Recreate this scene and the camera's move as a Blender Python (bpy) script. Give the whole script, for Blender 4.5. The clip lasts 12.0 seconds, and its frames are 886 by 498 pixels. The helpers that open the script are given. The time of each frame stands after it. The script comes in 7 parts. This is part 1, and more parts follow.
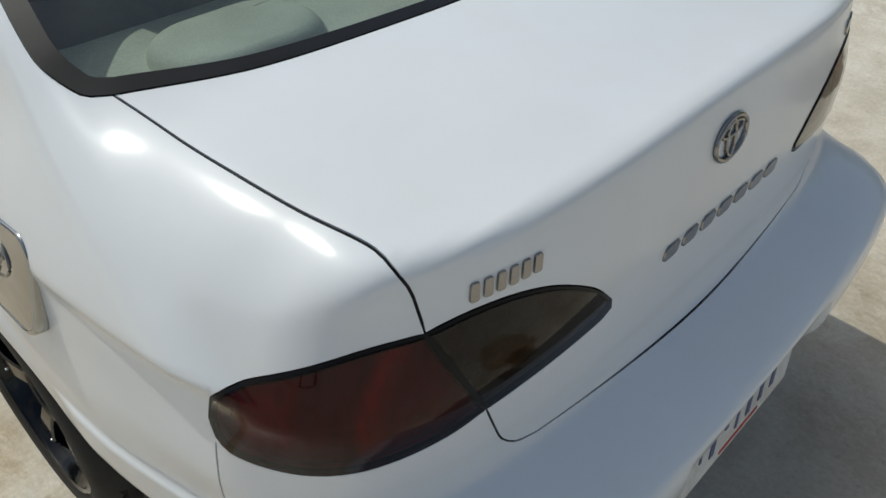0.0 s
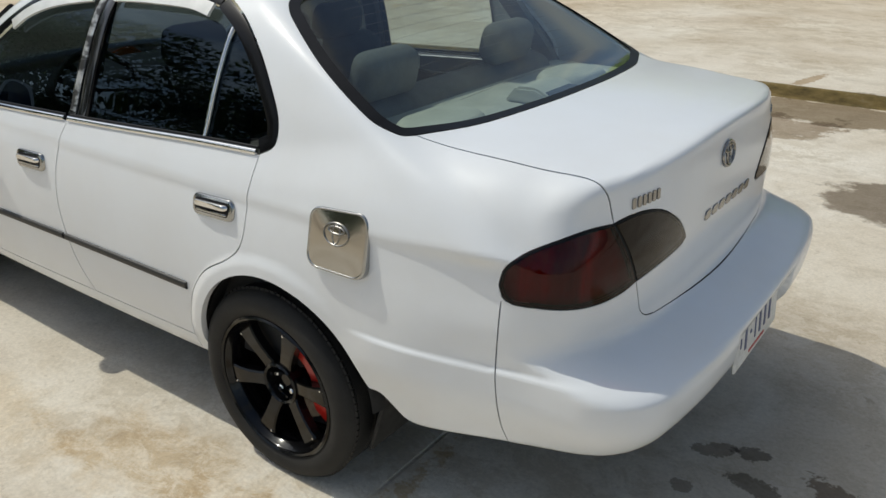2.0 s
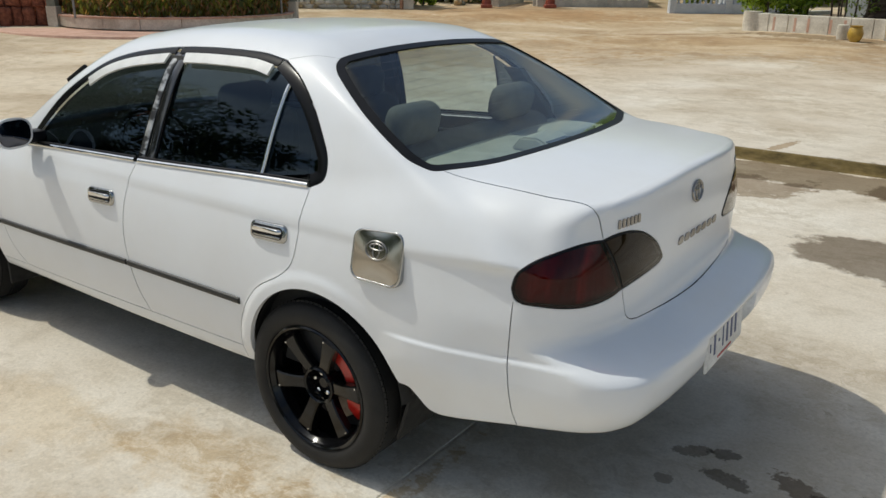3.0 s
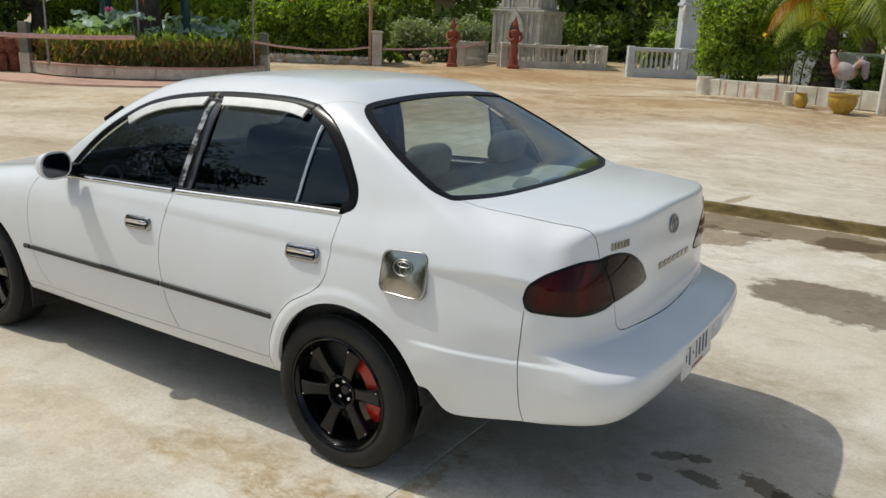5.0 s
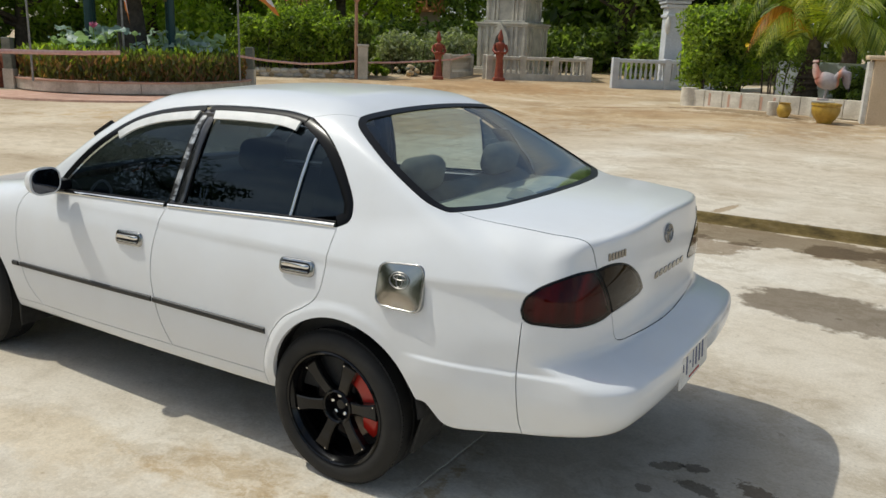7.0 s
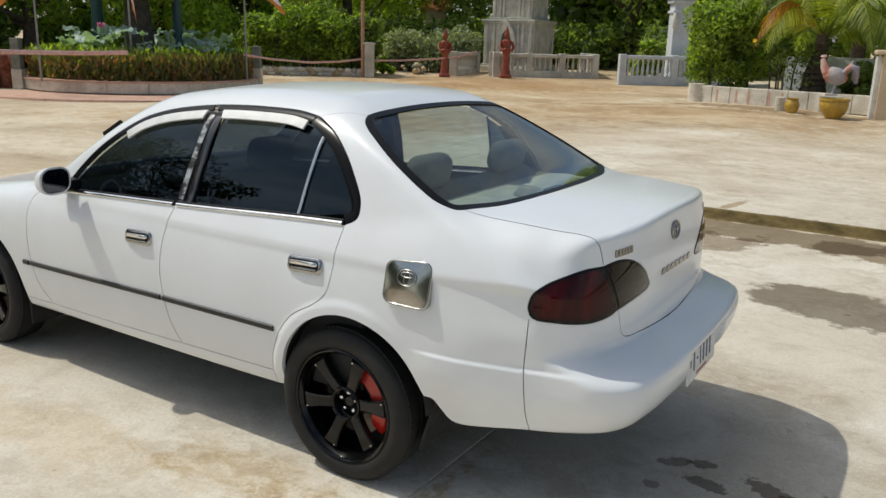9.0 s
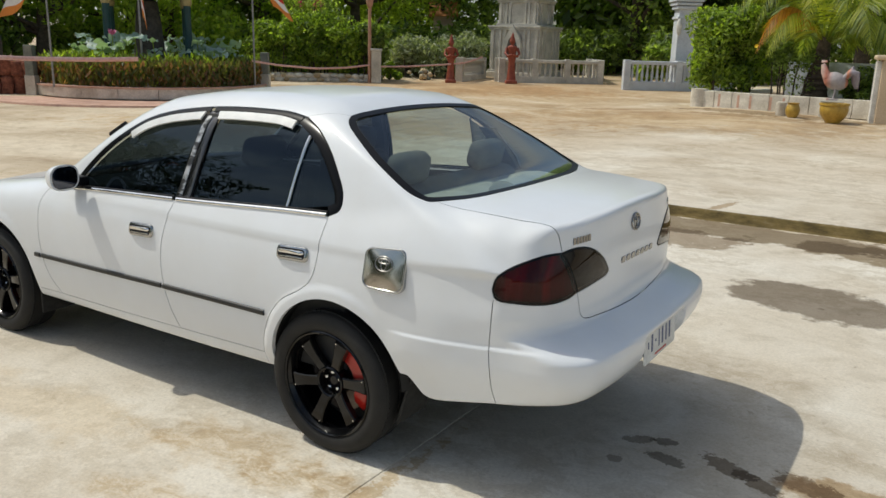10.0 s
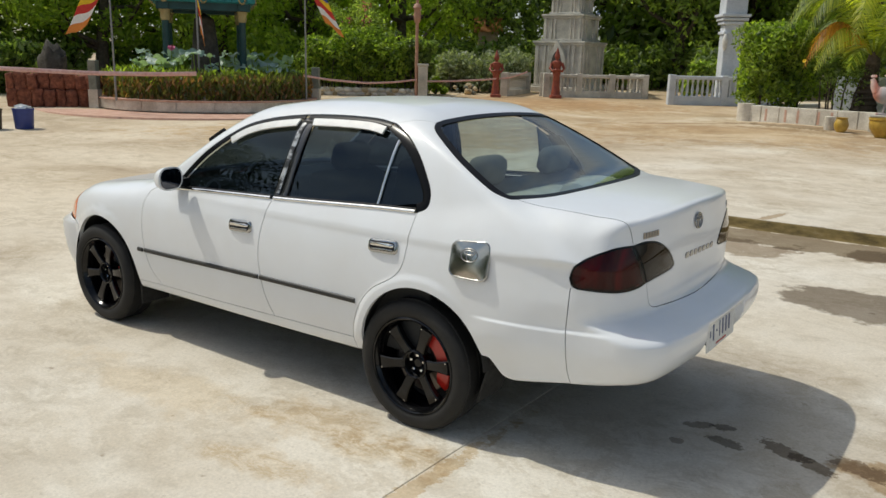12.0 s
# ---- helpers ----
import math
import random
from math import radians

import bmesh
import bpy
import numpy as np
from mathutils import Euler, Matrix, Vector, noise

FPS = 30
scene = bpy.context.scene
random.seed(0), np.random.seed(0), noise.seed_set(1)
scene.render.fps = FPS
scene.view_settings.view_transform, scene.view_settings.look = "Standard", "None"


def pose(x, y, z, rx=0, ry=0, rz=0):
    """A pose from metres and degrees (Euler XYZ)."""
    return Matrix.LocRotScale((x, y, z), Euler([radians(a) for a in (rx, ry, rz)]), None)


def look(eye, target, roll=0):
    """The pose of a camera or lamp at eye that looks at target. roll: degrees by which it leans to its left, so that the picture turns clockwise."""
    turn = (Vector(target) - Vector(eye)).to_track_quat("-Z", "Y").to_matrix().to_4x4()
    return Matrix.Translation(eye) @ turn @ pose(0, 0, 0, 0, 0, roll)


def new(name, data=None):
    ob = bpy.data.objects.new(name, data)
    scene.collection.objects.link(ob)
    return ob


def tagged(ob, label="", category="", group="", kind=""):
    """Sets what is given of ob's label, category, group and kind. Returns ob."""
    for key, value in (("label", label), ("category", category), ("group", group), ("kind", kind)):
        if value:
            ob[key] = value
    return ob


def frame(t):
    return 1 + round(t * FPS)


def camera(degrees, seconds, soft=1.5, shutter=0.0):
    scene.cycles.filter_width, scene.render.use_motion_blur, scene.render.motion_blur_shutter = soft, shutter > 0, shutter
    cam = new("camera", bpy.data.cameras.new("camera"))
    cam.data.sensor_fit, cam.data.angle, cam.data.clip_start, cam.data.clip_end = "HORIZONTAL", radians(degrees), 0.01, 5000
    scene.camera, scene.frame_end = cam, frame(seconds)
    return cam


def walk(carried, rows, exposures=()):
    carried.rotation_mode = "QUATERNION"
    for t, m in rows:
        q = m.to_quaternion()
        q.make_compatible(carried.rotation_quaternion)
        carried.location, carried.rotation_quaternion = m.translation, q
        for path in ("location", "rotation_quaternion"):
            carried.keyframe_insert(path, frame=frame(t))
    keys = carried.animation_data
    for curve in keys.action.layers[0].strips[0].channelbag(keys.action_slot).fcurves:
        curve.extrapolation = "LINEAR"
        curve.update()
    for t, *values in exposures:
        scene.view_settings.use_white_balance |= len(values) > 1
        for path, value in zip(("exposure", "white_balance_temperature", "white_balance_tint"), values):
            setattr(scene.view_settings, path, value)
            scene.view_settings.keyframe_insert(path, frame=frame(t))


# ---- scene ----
cam = camera(57.9, 12.0)
PATH = [
    (0, (1.3550, -1.0378, 1.5926), (0.2961, 0.1008, 0.3347), 0.71),
    (0.5, (1.4450, -1.3015, 1.6133), (0.3731, -0.0408, 0.4900), -0.22),
    (1, (1.5180, -1.5713, 1.6291), (0.4475, -0.2134, 0.6240), -0.37),
    (1.5, (1.5150, -1.8506, 1.6140), (0.4340, -0.4347, 0.7047), -0.64),
    (2, (1.5740, -2.1234, 1.6288), (0.4921, -0.6517, 0.8142), -0.22),
    (2.5, (1.7240, -2.3532, 1.6430), (0.6303, -0.8487, 0.9081), 0.20),
    (3, (1.7660, -2.5380, 1.6566), (0.6671, -1.0022, 0.9981), 0.61),
    (3.2, (1.7560, -2.6109, 1.6656), (0.6556, -1.0691, 1.0238), 0.61),
    (5, (1.8290, -2.9781, 1.6587), (0.7918, -1.3509, 1.1328), 2.36),
    (5.5, (1.8010, -2.9841, 1.6588), (0.7721, -1.3472, 1.1469), 2.26),
    (6, (1.7920, -2.9991, 1.6570), (0.7662, -1.3572, 1.1551), 2.06),
    (6.5, (1.7920, -2.9881, 1.6529), (0.7727, -1.3405, 1.1567), 1.87),
    (7, (1.7960, -2.9861, 1.6538), (0.7813, -1.3353, 1.1588), 1.97),
    (9, (1.8030, -2.9961, 1.6560), (0.7736, -1.3562, 1.1548), 1.56),
    (9.5, (1.9030, -3.0521, 1.6557), (0.8680, -1.4139, 1.1608), 1.56),
    (10, (2.0530, -3.1391, 1.6590), (1.0009, -1.5096, 1.1711), 1.45),
    (10.5, (2.1020, -3.2291, 1.6582), (1.0229, -1.6144, 1.1806), 1.24),
    (11, (2.0880, -3.3490, 1.6649), (0.9806, -1.7508, 1.1964), 1.13),
    (11.5, (2.0820, -3.4642, 1.6545), (0.9547, -1.8781, 1.1922), 1.22),
    (12, (2.0930, -3.5103, 1.6451), (0.9563, -1.9289, 1.1901), 1.42),
]
EXPOSURES = [(0.0, -0.56, 6200, 3), (1.0, -0.44, 6250, 4), (2.5, -0.35, 6350, 5), (5.0, -0.30, 6350, 5), (12.0, -0.26, 6400, 5)]
walk(cam, [(t, look(eye, target, roll)) for t, eye, target, roll in PATH], EXPOSURES)

# ---------------------------------------------------------------- world and sun
SUN_WAY = Vector((0.66, 0.16, -1.0)).normalized()
world = bpy.data.worlds.new("sky_world")
scene.world = world
world.use_nodes = True
wn = world.node_tree
sky = wn.nodes.new("ShaderNodeTexSky")
sky.sky_type = "NISHITA"
sky.sun_disc = False
sky.sun_elevation = math.asin(-SUN_WAY.z)
sky.sun_rotation = math.atan2(-SUN_WAY.x, -SUN_WAY.y)
sky.air_density, sky.dust_density, sky.ozone_density = 1.0, 2.2, 1.0
wn.nodes["Background"].inputs["Strength"].default_value = 0.132
# broken white cloud over the blue, drawn on a flat layer above the yard
way_in = wn.nodes.new("ShaderNodeTexCoord")
parts_in = wn.nodes.new("ShaderNodeSeparateXYZ")
wn.links.new(way_in.outputs["Generated"], parts_in.inputs[0])
rise = wn.nodes.new("ShaderNodeMath")
rise.operation = "MAXIMUM"
rise.inputs[1].default_value = 0.0
wn.links.new(parts_in.outputs["Z"], rise.inputs[0])
deep = wn.nodes.new("ShaderNodeMath")
deep.operation = "ADD"
deep.inputs[1].default_value = 0.18
wn.links.new(rise.outputs[0], deep.inputs[0])
layer = wn.nodes.new("ShaderNodeVectorMath")
layer.operation = "DIVIDE"
wn.links.new(way_in.outputs["Generated"], layer.inputs[0])
wn.links.new(deep.outputs[0], layer.inputs[1])
billow = wn.nodes.new("ShaderNodeTexNoise")
billow.inputs["Scale"].default_value, billow.inputs["Detail"].default_value, billow.inputs["Roughness"].default_value = 2.3, 8.0, 0.58
wn.links.new(layer.outputs[0], billow.inputs["Vector"])
cover = wn.nodes.new("ShaderNodeMapRange")
cover.inputs["From Min"].default_value, cover.inputs["From Max"].default_value = 0.46, 0.66
wn.links.new(billow.outputs["Fac"], cover.inputs["Value"])
grey = wn.nodes.new("ShaderNodeRGBToBW")
wn.links.new(sky.outputs[0], grey.inputs[0])
white = wn.nodes.new("ShaderNodeMath")
white.operation = "MULTIPLY"
white.inputs[1].default_value = 1.9
wn.links.new(grey.outputs[0], white.inputs[0])
clouds = wn.nodes.new("ShaderNodeMix")
clouds.data_type = "RGBA"
wn.links.new(cover.outputs[0], clouds.inputs[0])
wn.links.new(sky.outputs[0], clouds.inputs[6])
wn.links.new(white.outputs[0], clouds.inputs[7])
wn.links.new(clouds.outputs[2], wn.nodes["Background"].inputs["Color"])
sun = new("sun", bpy.data.lights.new("sun", "SUN"))
sun.data.energy, sun.data.angle, sun.data.color = 3.0, radians(0.55), (1.0, 0.94, 0.84)
sun.matrix_world = look((-20, -8, 30), Vector((-20, -8, 30)) + SUN_WAY)


# ---------------------------------------------------------------- materials
def nodes_of(name):
    m = bpy.data.materials.new(name)
    m.use_nodes = True
    return m, m.node_tree, m.node_tree.nodes["Principled BSDF"]


def set_in(bsdf, **values):
    for key, value in values.items():
        bsdf.inputs[key.replace("_", " ")].default_value = value


def noise_tex(nt, scale, detail=4.0, rough=0.55, stretch=(1, 1, 1)):
    co = nt.nodes.new("ShaderNodeTexCoord")
    mp = nt.nodes.new("ShaderNodeMapping")
    mp.inputs["Scale"].default_value = stretch
    nz = nt.nodes.new("ShaderNodeTexNoise")
    nz.inputs["Scale"].default_value, nz.inputs["Detail"].default_value, nz.inputs["Roughness"].default_value = scale, detail, rough
    nt.links.new(co.outputs["Object"], mp.inputs["Vector"])
    nt.links.new(mp.outputs[0], nz.inputs["Vector"])
    return nz.outputs["Fac"]


def ramp(nt, fac, stops):
    r = nt.nodes.new("ShaderNodeValToRGB")
    while len(r.color_ramp.elements) < len(stops):
        r.color_ramp.elements.new(0.5)
    for e, (p, c) in zip(r.color_ramp.elements, stops):
        e.position = p
        e.color = (*c, 1) if len(c) == 3 else (c[0], c[0], c[0], 1)
    nt.links.new(fac, r.inputs[0])
    return r.outputs[0]


def mix(nt, fac, a, b, kind="MIX"):
    m = nt.nodes.new("ShaderNodeMix")
    m.data_type, m.blend_type = "RGBA", kind
    for sock, value in ((m.inputs[0], fac), (m.inputs[6], a), (m.inputs[7], b)):
        if hasattr(value, "is_output"):
            nt.links.new(value, sock)
        elif isinstance(value, (int, float)):
            sock.default_value = value
        else:
            sock.default_value = (*value, 1)
    return m.outputs[2]


def bump(nt, bsdf, height, strength=0.3, distance=0.01):
    b = nt.nodes.new("ShaderNodeBump")
    b.inputs["Strength"].default_value, b.inputs["Distance"].default_value = strength, distance
    nt.links.new(height, b.inputs["Height"])
    nt.links.new(b.outputs[0], bsdf.inputs["Normal"])


def grained(name, dark, light, scale=6.0, rough=0.7, metal=0.0, coat=0.0, relief=0.2, depth=0.004, fine=60.0, stretch=(1, 1, 1), speck=1.0):
    """Two scales of noise between a dark and a light tone, with a fine relief."""
    m, nt, b = nodes_of(name)
    big = ramp(nt, noise_tex(nt, scale, 5, 0.6, stretch), [(0.3, dark), (0.7, light)])
    small = noise_tex(nt, fine, 3)
    tone = ramp(nt, small, [(0.25, (1 - 0.18 * speck,)), (0.75, (1 + 0.12 * speck,))])
    nt.links.new(mix(nt, 1.0, big, tone, "MULTIPLY"), b.inputs["Base Color"])
    set_in(b, Roughness=rough, Metallic=metal, Coat_Weight=coat)
    if relief:
        bump(nt, b, small, relief, depth)
    return m


def leafy(name, dark, light, back=0.45):
    """Leaves: a tone of their own each, glossy, with light through them."""
    m, nt, b = nodes_of(name)
    geo = nt.nodes.new("ShaderNodeNewGeometry")
    c = ramp(nt, geo.outputs["Random Per Island"], [(0.0, dark), (1.0, light)])
    nt.links.new(c, b.inputs["Base Color"])
    set_in(b, Roughness=0.5)
    tr = nt.nodes.new("ShaderNodeBsdfTranslucent")
    nt.links.new(mix(nt, 1.0, c, (2.1, 2.3, 0.9), "MULTIPLY"), tr.inputs["Color"])
    mx = nt.nodes.new("ShaderNodeMixShader")
    mx.inputs[0].default_value = back
    nt.links.new(b.outputs[0], mx.inputs[1])
    nt.links.new(tr.outputs[0], mx.inputs[2])
    nt.links.new(mx.outputs[0], nt.nodes["Material Output"].inputs["Surface"])
    return m


def paint_material():
    m, nt, b = nodes_of("white_car_paint")
    dust = ramp(nt, noise_tex(nt, 3.0, 5, 0.6), [(0.35, (0.775, 0.79, 0.81)), (0.7, (0.745, 0.75, 0.755))])
    nt.links.new(dust, b.inputs["Base Color"])
    r = ramp(nt, noise_tex(nt, 9.0, 4, 0.6), [(0.3, (0.30,)), (0.75, (0.42,))])
    nt.links.new(r, b.inputs["Roughness"])
    set_in(b, Coat_Weight=0.75, Coat_Roughness=0.13, Specular_IOR_Level=0.10)
    return m


def glass_material(name, tint, rough=0.01, base=0.06, sheen=(1.0, 1.0, 1.0)):
    """A thin tinted pane: see-through by its tint, with a mirror gloss that grows at grazing angles."""
    m, nt, b = nodes_of(name)
    clear = nt.nodes.new("ShaderNodeBsdfTransparent")
    clear.inputs["Color"].default_value = (*tint, 1)
    gloss = nt.nodes.new("ShaderNodeBsdfGlossy")
    gloss.inputs["Roughness"].default_value = rough
    gloss.inputs["Color"].default_value = (*sheen, 1)
    face = nt.nodes.new("ShaderNodeLayerWeight")
    face.inputs["Blend"].default_value = 0.5
    power = nt.nodes.new("ShaderNodeMath")
    power.operation = "POWER"
    power.inputs[1].default_value = 4.8
    nt.links.new(face.outputs["Facing"], power.inputs[0])
    fr = nt.nodes.new("ShaderNodeMath")
    fr.operation = "MULTIPLY_ADD"
    fr.inputs[1].default_value, fr.inputs[2].default_value = 1 - base, base
    nt.links.new(power.outputs[0], fr.inputs[0])
    mx = nt.nodes.new("ShaderNodeMixShader")
    nt.links.new(fr.outputs[0], mx.inputs[0])
    nt.links.new(clear.outputs[0], mx.inputs[1])
    nt.links.new(gloss.outputs[0], mx.inputs[2])
    nt.links.new(mx.outputs[0], nt.nodes["Material Output"].inputs["Surface"])
    nt.nodes.remove(b)
    return m


def plain(name, colour, rough=0.5, metal=0.0, coat=0.0):
    return grained(name, [c * 0.9 for c in colour], [min(1, c * 1.08) for c in colour], 14.0, rough, metal, coat, 0.0, speck=0.15)


PAINT = paint_material()
RUBBER = grained("black_rubber_trim", (0.005, 0.005, 0.006), (0.009, 0.009, 0.011), 12, 0.4, relief=0.1, depth=0.001)
set_in(RUBBER.node_tree.nodes["Principled BSDF"], Specular_IOR_Level=0.18)
TYRE = grained("tyre_rubber", (0.007, 0.0068, 0.0065), (0.018, 0.017, 0.0155), 9, 0.75, relief=0.4, depth=0.002, fine=150)
RIM = plain("gloss_black_wheel_enamel", (0.004, 0.004, 0.0045), 0.14, 0.0, 0.25)
set_in(RIM.node_tree.nodes["Principled BSDF"], Specular_IOR_Level=0.22)
CHROME = plain("chrome", (0.78, 0.77, 0.75), 0.08, 1.0)
# chrome darkened in its colour to stand for dark surroundings mirrored in it
DIMCHROME = plain("chrome_toned_dark", (0.42, 0.42, 0.41), 0.10, 1.0)
REDPAINT = plain("red_caliper_paint", (0.46, 0.016, 0.010), 0.35, 0.0, 0.4)
STEEL = grained("brake_disc_steel", (0.12, 0.10, 0.09), (0.25, 0.22, 0.2), 20, 0.45, 0.9, relief=0.1)
DARKMETAL = grained("dark_underbody", (0.010, 0.010, 0.010), (0.025, 0.023, 0.021), 8, 0.85)
SIDEGLASS = glass_material("dark_tinted_glass", (0.10, 0.13, 0.155), 0.006, 0.033, (0.62, 0.80, 1.0))
FRONTGLASS = glass_material("darker_front_glass", (0.05, 0.065, 0.075), 0.006, 0.033, (0.62, 0.80, 1.0))
REARGLASS = glass_material("grey_tinted_glass", (0.69, 0.77, 0.76))
CLOTH = grained("grey_seat_cloth", (0.13, 0.13, 0.115), (0.20, 0.195, 0.175), 10, 0.9, relief=0.4, depth=0.002, fine=250)
# the seat cloth again, with the shade of the front cabin in its colour
SHADECLOTH = grained("shade_toned_seat_cloth", (0.03, 0.03, 0.03), (0.06, 0.058, 0.055), 10, 0.9, relief=0.4, depth=0.002, fine=250)
BEIGE = grained("beige_plastic_trim", (0.50, 0.48, 0.39), (0.62, 0.60, 0.50), 8, 0.75, relief=0.2, depth=0.001, fine=300)
DASH = grained("dark_grey_dash_plastic", (0.018, 0.018, 0.018), (0.035, 0.035, 0.034), 8, 0.7)


# ---------------------------------------------------------------- mesh helpers
def mesh_object(name, verts, faces, material, parent=None, label="", normals=None, smooth=True):
    me = bpy.data.meshes.new(name)
    me.from_pydata([tuple(map(float, v)) for v in verts], [], [tuple(int(i) for i in f) for f in faces])
    me.materials.append(material)
    me.update()
    me.polygons.foreach_set("use_smooth", [smooth] * len(me.polygons))
    if normals is not None:
        me.normals_split_custom_set_from_vertices([tuple(map(float, n)) for n in normals])
    ob = new(name, me)
    ob.parent = parent
    if label:
        ob["label"] = label
    return ob


def part(name, bm, material, parent=None, label="", smooth=False, angle=35):
    """One mesh object from a bmesh, under a thing or a part."""
    bmesh.ops.recalc_face_normals(bm, faces=bm.faces)
    me = bpy.data.meshes.new(name)
    bm.to_mesh(me)
    bm.free()
    me.materials.append(material)
    if smooth:
        me.polygons.foreach_set("use_smooth", [True] * len(me.polygons))
        me.set_sharp_from_angle(angle=radians(angle))
    ob = new(name, me)
    ob.parent = parent
    if label:
        ob["label"] = label
    return ob


def thing(name, label, category, group="", kind="", at=(0, 0, 0), turn=0.0):
    ob = new(name)
    ob.empty_display_size = 0.1
    ob.matrix_world = pose(*at, 0, 0, turn)
    return tagged(ob, label, category, group, kind)


def box(bm, lo, hi, bevel=0.0, segments=2, turn=None):
    """A box from corner to corner, its edges rounded, added to bm."""
    lo, hi = Vector(lo), Vector(hi)
    m = Matrix.Translation((lo + hi) / 2) @ Matrix.Diagonal((*(hi - lo), 1))
    made = bmesh.ops.create_cube(bm, size=1, matrix=(turn or Matrix()) @ m)["verts"]
    if bevel:
        edges = {e for v in made for e in v.link_edges}
        bmesh.ops.bevel(bm, geom=list(edges), offset=bevel, segments=segments, affect="EDGES", profile=0.5)
    return bm


def lathe(bm, profile, steps=48, m=Matrix(), sweep=360.0):
    """Turns (radius, height) pairs about the z axis of m."""
    full = sweep >= 360
    n = steps if full else steps + 1
    rings = []
    for k in range(n):
        a = radians(sweep) * k / steps
        rings.append([bm.verts.new(m @ Vector((r * math.cos(a), r * math.sin(a), h))) for r, h in profile])
    for k in range(steps):
        a, b = rings[k], rings[(k + 1) % n]
        for i in range(len(profile) - 1):
            bm.faces.new((a[i], b[i], b[i + 1], a[i + 1]))
    bmesh.ops.remove_doubles(bm, verts=bm.verts, dist=1e-5)
    return bm


def tube(bm, points, radius, sides=8, caps=True):
    """A round bar along points; radius may be one per point."""
    points = [Vector(p) for p in points]
    rad = radius if hasattr(radius, "__len__") else [radius] * len(points)
    rings, up = [], Vector((0, 0, 1))
    for i, p in enumerate(points):
        way = (points[min(i + 1, len(points) - 1)] - points[max(i - 1, 0)]).normalized()
        side = way.cross(up if abs(way.dot(up)) < 0.95 else Vector((1, 0, 0))).normalized()
        top = side.cross(way)
        rings.append([bm.verts.new(p + rad[i] * (side * math.cos(2 * math.pi * k / sides) + top * math.sin(2 * math.pi * k / sides))) for k in range(sides)])
    for a, b in zip(rings, rings[1:]):
        for k in range(sides):
            bm.faces.new((a[k], a[(k + 1) % sides], b[(k + 1) % sides], b[k]))
    if caps:
        bm.faces.new(rings[0][::-1]), bm.faces.new(rings[-1])
    return bm


def prism(bm, outline, depth, m=Matrix()):
    """A flat outline in the xy plane of m, pushed along its z by depth."""
    a = [bm.verts.new(m @ Vector((x, y, 0))) for x, y in outline]
    b = [bm.verts.new(m @ Vector((x, y, depth))) for x, y in outline]
    n = len(outline)
    bm.faces.new(a[::-1]), bm.faces.new(b)
    for i in range(n):
        bm.faces.new((a[i], a[(i + 1) % n], b[(i + 1) % n], b[i]))
    return bm


def smooth_step(a, b, x):
    t = np.clip((x - a) / (b - a), 0, 1)
    return t * t * (3 - 2 * t)


def spline(points, soft=0.0):
    """A smooth function through a few (x, y) points, its bends eased over a length of soft."""
    xs, ys = np.array([p[0] for p in points], float), np.array([p[1] for p in points], float)
    d = np.gradient(ys, xs)

    def f(x):
        x = np.clip(x, xs[0], xs[-1])
        i = np.clip(np.searchsorted(xs, x) - 1, 0, len(xs) - 2)
        h = xs[i + 1] - xs[i]
        t = (x - xs[i]) / h
        return ((2 * t**3 - 3 * t**2 + 1) * ys[i] + (t**3 - 2 * t**2 + t) * h * d[i]
                + (-2 * t**3 + 3 * t**2) * ys[i + 1] + (t**3 - t**2) * h * d[i + 1])
    if not soft:
        return f
    fine = np.linspace(xs[0] - 3 * soft, xs[-1] + 3 * soft, 1201)
    raw = np.where(fine < xs[0], ys[0] + (fine - xs[0]) * d[0], np.where(fine > xs[-1], ys[-1] + (fine - xs[-1]) * d[-1], f(fine)))
    step = fine[1] - fine[0]
    k = np.exp(-0.5 * (np.arange(-int(3 * soft / step), int(3 * soft / step) + 1) * step / soft) ** 2)
    n = len(k) // 2
    eased = np.convolve(np.pad(raw, n, mode="reflect", reflect_type="odd"), k / k.sum(), "valid")
    return lambda x: np.interp(x, fine, eased)


# ---------------------------------------------------------------- ground
JOINT = 0.30  # a slab joint runs along y here


def ground_height(x, y):
    d = -0.5 * x + 0.86 * y
    step = 0.11 * smooth_step(5.09, 5.11, y) * (1 - smooth_step(2, 6, -x))
    groove = -0.0035 * (np.abs(x - JOINT) < 0.0045) * (y < 1.5)
    return step + groove + 0.028 * np.minimum(np.sqrt((d - 8) ** 2 + 4) / 2 + (d - 8) / 2, 40)


